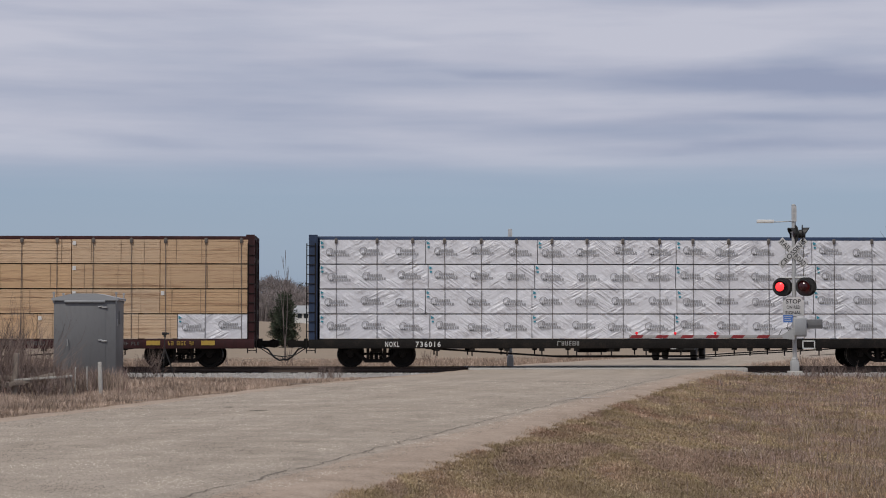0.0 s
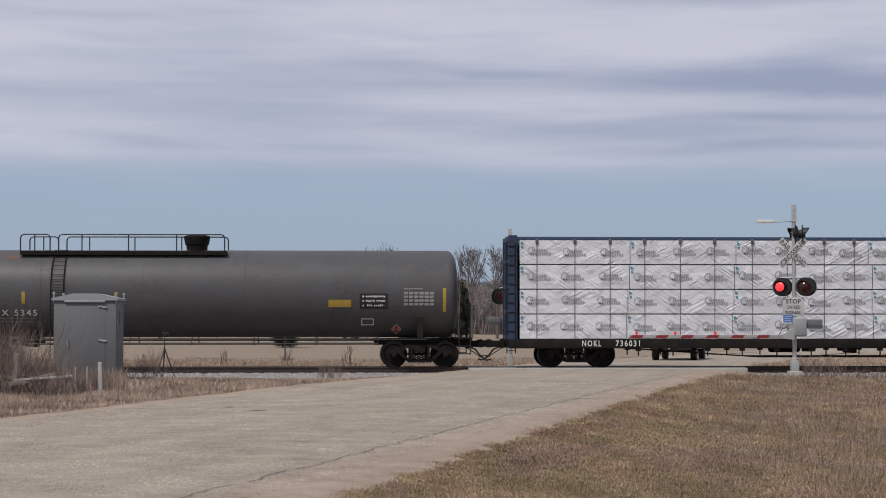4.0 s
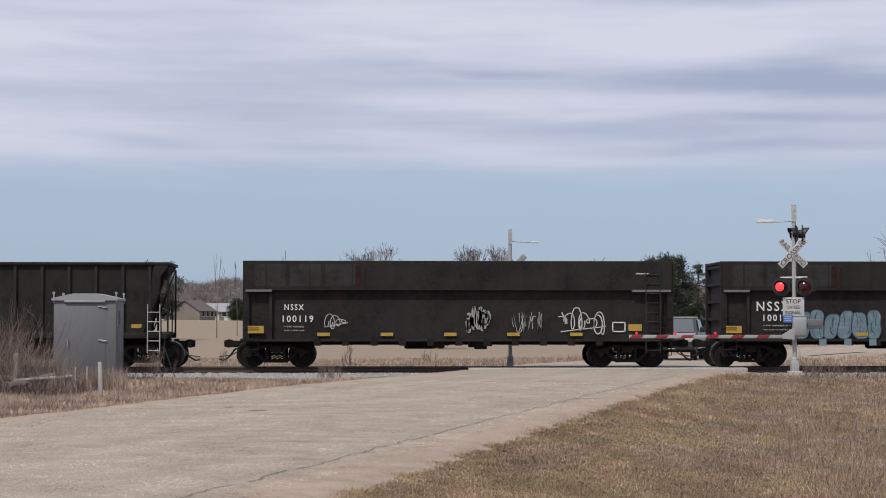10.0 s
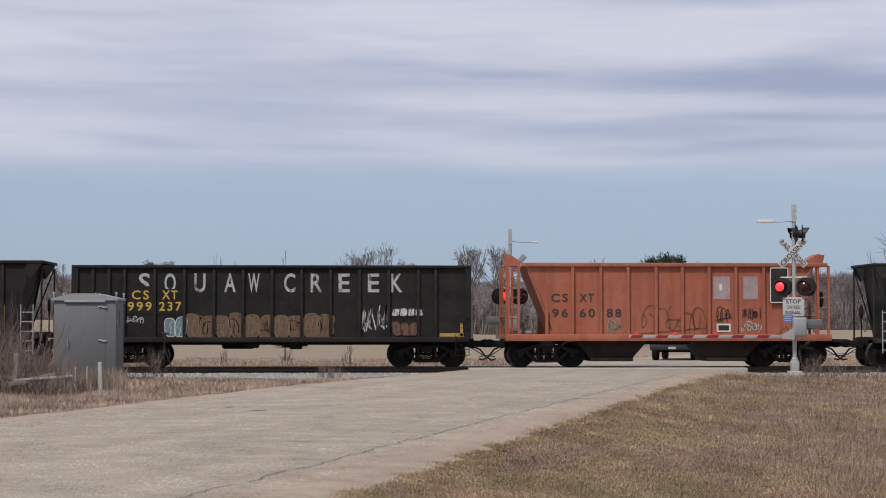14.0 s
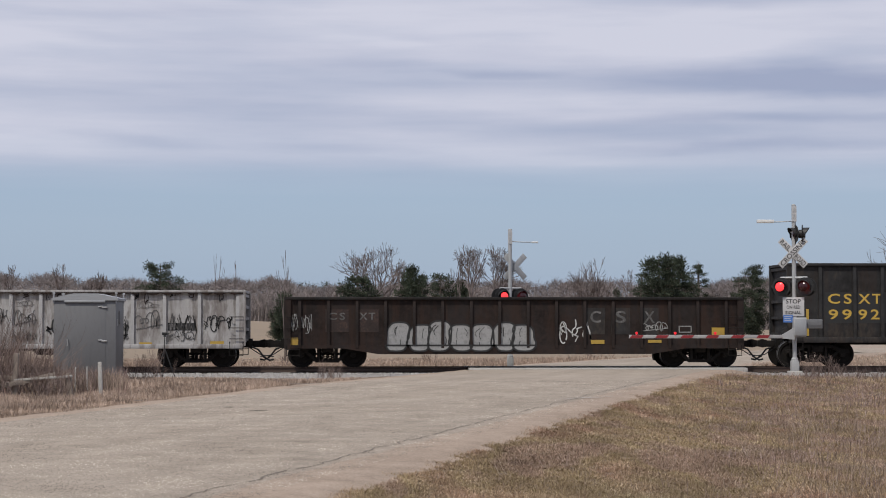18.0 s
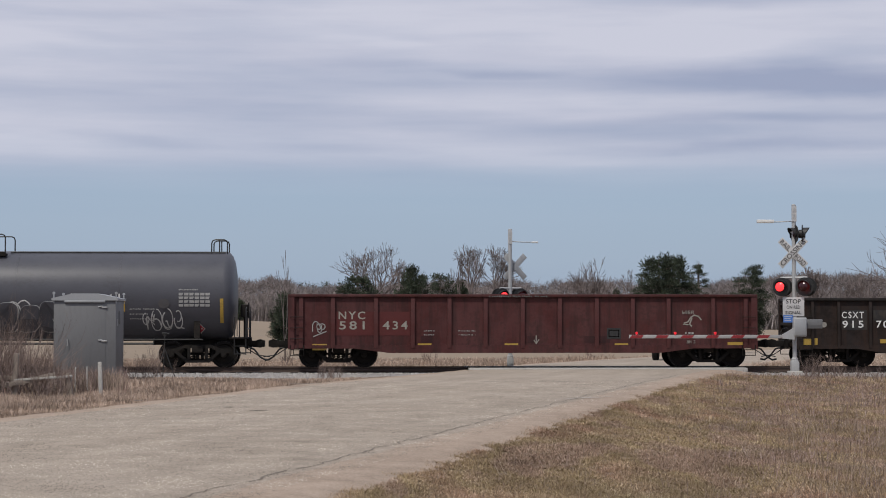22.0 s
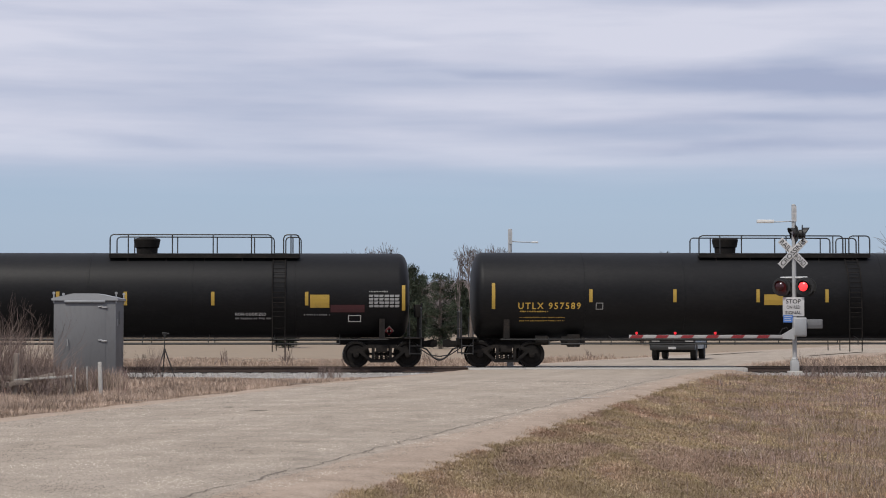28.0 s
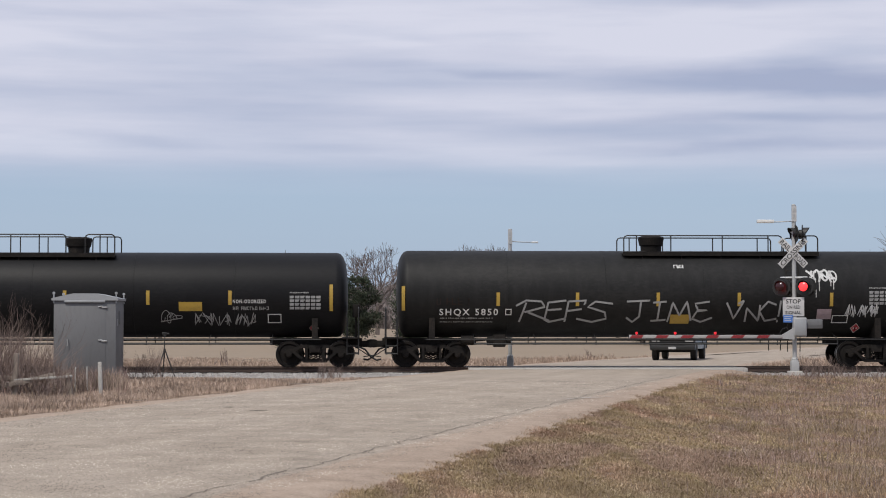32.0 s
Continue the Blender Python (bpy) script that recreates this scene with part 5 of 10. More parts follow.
def running_gear(car, t0, t1, e0, e1, low=None):
    """Trucks at sheet t0 and t1, couplers past the ends e0 and e1, brake gear under the middle."""
    bogie(car, t0), bogie(car, t1)
    part("coupler", COUPLER, None, car.root, "", pose(car.x(e1), 0, 0))
    part("coupler", COUPLER, None, car.root, "", pose(car.x(e0), 0, 0, 0, 0, 180))
    part("brake_hose", HOSE, None, car.root, "", pose(car.x(e1), 0, 0))
    part("brake_hose", HOSE, None, car.root, "", pose(car.x(e0), 0, 0, 0, 0, 180))
    if low:
        part("brake_valve", BRAKE_VALVE, None, car.root, "", pose(car.x(car.mid) + 0.8, -0.6, low))
        part("air_reservoir", RESERVOIR, None, car.root, "", pose(car.x(car.mid) - 1.3, 0.5, low))
        part("brake_cylinder", BRAKE_CYL, None, car.root, "", pose(car.x(car.mid) - 0.6, -0.8, low))


def ladder(car, s, y, z0, z1, material, name="ladder", w=0.42, step=0.33):
    g = Mesh()
    for a in (-w / 2, w / 2):
        g.tube([(s + a, y, z0), (s + a, y, z1)], 0.02, 5)
    z = z0 + 0.1
    while z < z1 - 0.05:
        g.tube([(s - w / 2, y, z), (s + w / 2, y, z)], 0.014, 5)
        z += step
    return car.part(name, g, material)


def rail_hoop(car, a0, a1, y, z0, z1, posts, material, name="guard_rail", mid=True):
    """A bent-pipe rail from a0 to a1 with posts between."""
    r = 0.12
    x0, x1 = car.x(a0), car.x(a1)
    g = Mesh().tube([(x0, y, z0), (x0, y, z1 - r), (x0 + r * 0.3, y, z1 - r * 0.3), (x0 + r, y, z1), (x1 - r, y, z1), (x1 - r * 0.3, y, z1 - r * 0.3), (x1, y, z1 - r), (x1, y, z0)], 0.025, 6)
    for p in posts:
        g.tube([(car.x(p), y, z0), (car.x(p), y, z1)], 0.023, 5)
    return car.part(name, g, material)


def tank_car(name, label, t, x0, x1, paint, top=446, low=598, trucks=(62, 62), deck=None, dome=None, ladder_at=None, stripes=(), plates=(), stub_frame=None, hoops=(), rail_to=None):
    """A pressure tank car. Sheet measures: ends x0 and x1, top and bottom of the shell, deck (x0, x1), hoops (pairs), dome x."""
    z_top = EYE_UP + (578 - top) * EYE_BACK / LENS_U
    z_low = EYE_UP + (578 - low) * EYE_BACK / LENS_U
    r, zc = (z_top - z_low) / 2, (z_top + z_low) / 2
    car = Car(name, label, t, x0, x1, tank=(zc, r))
    L = (x1 - x0) * U / 2
    hd = 0.42
    prof = [(-L + hd * k, r * q) for k, q in ((0, 0.02), (0.02, 0.3), (0.08, 0.55), (0.2, 0.76), (0.38, 0.89), (0.62, 0.97), (0.85, 0.995), (1, 1))]
    prof = prof + [(-s, q) for s, q in prof[::-1]]
    g = Mesh().lathe([(s, q) for s, q in prof], "x", 64)
    g.v = [(a, b, c + zc) for a, b, c in g.v]
    car.part("tank", g, paint)
    seams = Mesh()
    for k in range(1, 5):
        s = -L + hd + (2 * L - 2 * hd) * k / 5
        seams.lathe([(s - 0.012, r), (s - 0.008, r + 0.006), (s + 0.008, r + 0.006), (s + 0.012, r)], "x", 64, (0, 0, zc))
    car.part("weld_seams", seams, paint)
    # stub sills and saddles
    for e, tr, s in ((x0, x0 + trucks[0], -1), (x1, x1 - trucks[1], 1)):
        g = Mesh()
        xe, xt = car.x(e), car.x(tr)
        g.box(min(xe + s * 0.5, xt - s * 1.6), max(xe + s * 0.5, xt - s * 1.6), -0.28, 0.28, 0.78, 1.02)
        car.part("stub_sill", g, M_FRAME)
        sad = Mesh().prism_x([(-1.35, 1.02), (1.35, 1.02), (1.3, zc - r * 0.55), (0.9, zc - r * 0.8), (0, zc - r), (-0.9, zc - r * 0.8), (-1.3, zc - r * 0.55)], xt - 0.1, xt + 0.1)
        car.part("saddle", sad, M_FRAME)
        plat = Mesh().box(min(xe - s * 0.2, xe + s * 0.42), max(xe - s * 0.2, xe + s * 0.42), -1.42, 1.42, 1.0, 1.05)
        car.part("end_platform", plat, M_FRAME)
        xa = xe + s * 0.38
        for y in (-1.38, 1.38):
            er = Mesh().tube([(xa, y, 0.45), (xa, y, 2.05), (xa, y * 0.75, 2.1)], 0.02, 5)
            er.tube([(xa - s * 0.4, y, 0.45), (xa - s * 0.4, y, 1.75)], 0.02, 5)
            for z in (0.48, 0.75):
                er.tube([(xa, y, z), (xa - s * 0.4, y, z)], 0.018, 5)
            car.part("end_step", er, M_LAMPK)
        er = Mesh()
        for z in (1.35, 1.95):
            er.tube([(xa, -1.0, z), (xa, 1.0, z)], 0.018, 5)
        for y in (-1.0, -0.5, 0.5, 1.0):
            er.tube([(xa, y, 1.05), (xa, y, 1.95)], 0.016, 5)
        car.part("end_handrail", er, M_LAMPK)
    ra = x0 + trucks[0] + 75
    rb = (rail_to or x1) - trucks[1] - 75
    for y in (-1.45, 1.45):
        g = Mesh()
        zr = car.z(608)
        g.tube([(car.x(ra) - 1.7, y, car.z(601)), (car.x(rb) + 1.7, y, car.z(601))], 0.022, 5)
        g.tube([(car.x(ra), y, zr - 0.02), (car.x(rb), y, zr - 0.02)], 0.026, 5)
        n = 6
        for k in range(n + 1):
            s = car.x(ra) + (car.x(rb) - car.x(ra)) * k / n
            g.tube([(s, y, zr - 0.06), (s, y, car.z(600)), (s, y * 0.5, zc - r * 0.93)], 0.02, 5)
        car.part("side_handrail", g, M_LAMPK)
    xb = car.x(x1) + 0.3
    part("hand_brake", Mesh().bevelled(xb - 0.14, xb + 0.1, -0.75, -0.35, 1.75, 2.2, 0.03).box(xb - 0.05, xb + 0.03, -0.6, -0.5, 1.05, 1.76).lathe([(0.10, 0.25), (0.12, 0.28), (0.14, 0.25)], "x", 18, (xb, -0.55, 2.0)), M_FRAME, car.root)
    running_gear(car, x0 + trucks[0], x1 - trucks[1], x0 - 16, x1 + 16)
    pipe = Mesh().tube([(car.x(ra), -0.5, 0.95), (car.x(rb), -0.5, 0.95)], 0.03, 6)
    car.part("brake_pipe", pipe, M_FRAME)
    part("brake_valve", BRAKE_VALVE, None, car.root, "", pose(car.x(ra) + 0.9, -0.9, 0.93))
    part("brake_cylinder", BRAKE_CYL, None, car.root, "", pose(car.x(ra) - 0.1, -0.85, 0.95))
    if deck:
        d0, d1 = deck
        g = Mesh().box(car.x(d0), car.x(d1), -0.95, 0.95, zc + r - 0.16, zc + r - 0.11)
        g.box(car.x(d0), car.x(d1), -0.97, -0.93, zc + r - 0.2, zc + r - 0.06)
        for k in range(5):
            s = car.x(d0) + (car.x(d1) - car.x(d0)) * (k + 0.5) / 5
            g.prism_x([(-0.93, zc + r - 0.16), (-0.88, zc + r - 0.16), (-0.92, zc + r * 0.74)][::-1], s - 0.02, s + 0.02)
        car.part("top_platform", g, M_FRAME)
    for h in hoops:
        for y in (-0.93, 0.93):
            rail_hoop(car, h[0], h[1], y, zc + r - 0.15, car.z(415), h[2:], M_LAMPK)
    if dome:
        s = car.x(dome)
        g = Mesh().lathe([(zc + r - 0.1, 0.36), (zc + r + 0.18, 0.38), (zc + r + 0.2, 0.42), (zc + r + 0.26, 0.43), (zc + r + 0.46, 0.47), (zc + r + 0.5, 0.45), (zc + r + 0.54, 0.3)], "z", 24, (s, 0, 0))
        car.part("valve_dome", g, M_FRAME)
    if ladder_at:
        for y, sgn in ((-1, -1), (1, 1)):
            g = Mesh()
            s = car.x(ladder_at)
            arc = [(sgn * (r + 0.07) * math.cos(a), zc + (r + 0.07) * math.sin(a)) for a in [radians(x) for x in (70, 50, 30, 10, -10)]]
            arc += [(sgn * (r + 0.06), zc - r * 0.5), (sgn * (r + 0.02), 0.55)]
            for a in (-0.22, 0.22):
                g.tube([(s + a, p, q) for p, q in arc], 0.018, 5)
            for k in range(len(arc) - 1):
                for j in range(3):
                    w = j / 3
                    p, q = arc[k][0] * (1 - w) + arc[k + 1][0] * w, arc[k][1] * (1 - w) + arc[k + 1][1] * w
                    g.tube([(s - 0.22, p, q), (s + 0.22, p, q)], 0.011, 4)
            car.part("side_ladder", g, M_FRAME)
    for st in stripes:
        car.patch("reflective_strip", st[0] - 3, st[0] + 3, st[1], st[2], M_YELLOW, "yellow reflective strip")
    for pl in plates:
        car.patch("yellow_plate", *pl, M_YELLOW, "yellow notice plate")
    return car


def data_panel(car, a0, a1, b0, b1, material=None, seed=3):
    """The block of small white test dates: a lattice of pale cells."""
    rnd = random.Random(seed)
    polys = []
    n, m = 6, 4
    for i in range(n):
        for j in range(m):
            x, y = a0 + (a1 - a0) * i / n, b0 + (b1 - b0) * j / m
            w, h = (a1 - a0) / n, (b1 - b0) / m
            polys.append([(x, y), (x, y + h * 0.7), (x + w * rnd.uniform(0.6, 0.9), y + h * 0.7), (x + w * 0.85, y)])
    car.flat("data_panel", polys, material or M_GRAFG)
    car.bars([(a0, a0 + (a1 - a0) * 0.6, b0 - 7, b0 - 4)], material or M_STENCIL, seed)


def placard(car, a, b):
    car.flat("placard_edge", [[(a, b - 9), (a - 9, b), (a, b + 9), (a + 9, b)]], M_WHITE, "white placard edge")
    car.flat("placard", [[(a, b - 7.5), (a - 7.5, b), (a, b + 7.5), (a + 7.5, b)]], M_PLACARD, "red diamond hazard placard", 0.018)
    car.bars([(a - 4, a + 4, b - 2, b + 2)], M_WHITE, 4, "placard_print", 0.022)


def block_word(car, a0, a1, b0, b1, n, material):
    """A trademark in heavy letters, as plain block shapes: open rounded squares."""
    w = (a1 - a0) / n
    for i in range(n):
        x = a0 + i * w
        t = w * 0.24
        k = i % 3
        h = (b1 - b0)
        polys = [[(x, b0), (x, b1), (x + t, b1), (x + t, b0)], [(x + t, b0), (x + t, b0 + h * 0.3), (x + w * 0.88, b0 + h * 0.3), (x + w * 0.88, b0)]]
        if k != 0:
            polys.append([(x + t, b1 - h * 0.3), (x + t, b1), (x + w * 0.88, b1), (x + w * 0.88, b1 - h * 0.3)])
        polys.append([(x + w * 0.64, b0 + h * 0.3), (x + w * 0.64, b0 + h * (0.62 if k == 0 else 0.7)), (x + w * 0.88, b0 + h * (0.62 if k == 0 else 0.7)), (x + w * 0.88, b0 + h * 0.3)])
        car.flat("trademark_block", polys, material, "white block shape of a trademark")


def open_car(name, label, t, x0, x1, paint, top, low, trucks, ribs, tub=None, belly=0, sill=8, rib_w=5, rib_d=0.09, rim=None, ends=None, rib_top=None, rib_paint=None, slopes=(None, None)):
    """A gondola or coal car: two side sheets with ribs, ends, floor, top rim, side sill, optional tub between the trucks."""
    car = Car(name, label, t, x0, x1)
    X0, X1, zt, zl = car.x(x0), car.x(x1), car.z(top), car.z(low)
    h = HALF - rib_d
    for y0, y1 in ((-h, -h + 0.03), (h - 0.03, h)):
        p0 = [car.x(q) for q in slopes[0]] if slopes[0] else [X0 + 0.1, X0 + 0.1]
        p1 = [car.x(q) for q in slopes[1]] if slopes[1] else [X1 - 0.1, X1 - 0.1]
        car.part("side_sheet", Mesh().prism([(p0[1], zl), (p0[0], zt - 0.04), (p1[0], zt - 0.04), (p1[1], zl)][::-1], y0, y1), paint)
    for xe, s, sl in ((X0 + 0.12, 1, slopes[0]), (X1 - 0.12, -1, slopes[1])):
        if sl:
            # a sloping end sheet with an open frame, ladder and brake platform before it
            a, b = car.x(sl[0]), car.x(sl[1])
            slope = [(a, zt - 0.05), (b, zl), (b + s * 0.04, zl), (a + s * 0.04, zt - 0.05)]
            car.part("slope_sheet", Mesh().prism(slope if s < 0 else slope[::-1], -h + 0.04, h - 0.04), ends or paint)
            edge_bar = [(a - s * 0.06, zt - 0.05), (b - s * 0.06, zl), (b + s * 0.05, zl), (a + s * 0.05, zt - 0.05)]
            for y in (-1, 1):
                car.part("slope_edge", Mesh().prism(edge_bar if s < 0 else edge_bar[::-1], min(y * h, y * (h + 0.05)), max(y * h, y * (h + 0.05))), paint)
                lip = [(xe - s * 0.1, zt), (a + s * 0.02, zt), (a + s * 0.06, zt - 0.45), (a - s * 0.1, zt - 0.6), (xe, zt - 0.22)]
                car.part("end_gusset", Mesh().prism(lip if s < 0 else lip[::-1], min(y * (h - 0.05), y * HALF), max(y * (h - 0.05), y * HALF)), paint)
                car.part("end_post", Mesh().tube([(xe - s * 0.05, y * (h - 0.05), zl - 0.05), (xe - s * 0.05, y * (h - 0.05), zt - 0.2)], 0.035, 6).tube([(xe - s * 0.05, y * (h - 0.1), zt - 0.2), (b - s * 0.1, y * (h - 0.3), zl)], 0.03, 5), paint)
            car.part("end_platform", Mesh().box(min(xe, b), max(xe, b), -1.35, 1.35, zl - 0.06, zl), M_FRAME)
            part("brake_wheel", Mesh().lathe([(-0.02, 0.25), (0.0, 0.28), (0.02, 0.25)], "x", 16).box(-0.02, 0.02, -0.02, 0.02, -0.9, 0.2), M_FRAME, car.root, "", pose(xe - s * 0.02, 0.45, zl + 0.95))
            ladder(car, xe + s * 0.42, -HALF - 0.02, 0.5, zl + 1.0, M_GALV, "end_ladder")
            continue
        g = Mesh().box(min(xe, xe + s * 0.04), max(xe, xe + s * 0.04), -h + 0.03, h - 0.03, zl, zt - 0.04)
        wall = car.part("end_wall", g, ends or paint)
        brace = Mesh().box(min(xe - s * 0.1, xe), max(xe - s * 0.1, xe), -h + 0.03, h - 0.03, -0.05, 0.05).data("end_brace", ends or paint)
        for k in range(5):
            part("end_brace", brace, None, wall, "", pose(0, 0, zl + 0.12 + (zt - zl - 0.3) * k / 4))
        for y in (-1, 1):
            car.part("corner_post", Mesh().box(min(xe - s * 0.14, xe + s * 0.08), max(xe - s * 0.14, xe + s * 0.08), min(y * HALF, y * (h - 0.06)), max(y * HALF, y * (h - 0.06)), zl - 0.05, zt), paint)
        # grab irons and steps at the corners
        g = Mesh()
        for k in range(4):
            z = 0.62 + k * 0.38
            for y in (-1, 1):
                g.tube([(xe - s * 0.06, y * (HALF + 0.01), z), (xe - s * 0.06, y * (HALF + 0.06), z), (xe + s * 0.40, y * (HALF + 0.06), z), (xe + s * 0.40, y * (HALF + 0.01), z)], 0.014, 5)
        for y in (-1, 1):
            g.tube([(xe - s * 0.06, y * HALF, zl + 0.1), (xe - s * 0.06, y * HALF, 0.42), (xe + s * 0.40, y * HALF, 0.42), (xe + s * 0.40, y * HALF, zl + 0.1)], 0.018, 5)
        car.part("grab_irons", g, M_FRAME)
    car.part("floor", Mesh().box(X0 + 0.15, X1 - 0.15, -h + 0.03, h - 0.03, zl, zl + 0.05), M_FRAME)
    for y0, y1 in ((-HALF - 0.02, -h + 0.05), (h - 0.05, HALF + 0.02)):
        car.part("top_rim", Mesh().bevelled(X0, X1, y0, y1, zt - 0.1, zt, 0.02), rim or paint)
    for xe in (X0, X1 - 0.14):
        car.part("end_rim", Mesh().bevelled(xe, xe + 0.14, -h + 0.05, h - 0.05, zt - 0.1, zt, 0.02), rim or paint)
    for y in (-1, 1):
        if belly:
            a, b = car.x(trucks[0] + 75), car.x(trucks[1] - 75)
            pts = [(X0 + 0.05, zl + 0.1), (X1 - 0.05, zl + 0.1), (X1 - 0.05, zl - 0.02), (b + 0.9, zl - 0.02), (b - 0.3, zl - belly * U), (a + 0.3, zl - belly * U), (a - 0.9, zl - 0.02), (X0 + 0.05, zl - 0.02)]
            car.part("side_sill", Mesh().prism(pts, min(y * h, y * (HALF - 0.02)), max(y * h, y * (HALF - 0.02))), paint)
        else:
            car.part("side_sill", Mesh().bevelled(X0 + 0.05, X1 - 0.05, min(y * (h - 0.1), y * (HALF + 0.01)), max(y * (h - 0.1), y * (HALF + 0.01)), zl - sill * U, zl + 0.02, 0.015), paint)
    rz = car.z(rib_top) if rib_top else zt - 0.08
    rib = Mesh().prism_x([(0, zl - 0.02), (0, rz), (-rib_d * 0.6, rz - 0.02), (-rib_d, rz - 0.15), (-rib_d, zl)], -rib_w * U / 2, rib_w * U / 2).data("rib", rib_paint or paint)
    for r in ribs:
        part("rib", rib, None, car.root, "", pose(car.x(r), -h, 0))
        part("rib", rib, None, car.root, "", pose(car.x(r), h, 0, 0, 0, 180))
    car.part("centre_sill", Mesh().box(X0 + 0.1, X1 - 0.1, -0.3, 0.3, 0.78, zl), M_FRAME)
    if tub:
        a, b, low2 = tub
        z2 = car.z(low2)
        car.part("tub_bottom", Mesh().prism([(car.x(a), zl - 0.1), (car.x(a) + 0.35, z2), (car.x(b) - 0.35, z2), (car.x(b), zl - 0.1)], -1.25, 1.25), M_BROWNBLK)
        running_gear(car, trucks[0], trucks[1], x0 - 5, x1 + 5)
    else:
        running_gear(car, trucks[0], trucks[1], x0 - 5, x1 + 5, 0.85)
    return car


def marks(car, tall, wide):
    for a, b0, b1 in tall:
        car.patch("reflective_strip", a - 2.5, a + 2.5, b0, b1, M_YELLOW, "yellow reflective strip", 0.1 if car.half == 0 else 0.016)
    for a0, a1, b0, b1 in wide:
        car.patch("reflective_strip", a0, a1, b0, b1, M_YELLOW, "yellow reflective strip", 0.016)


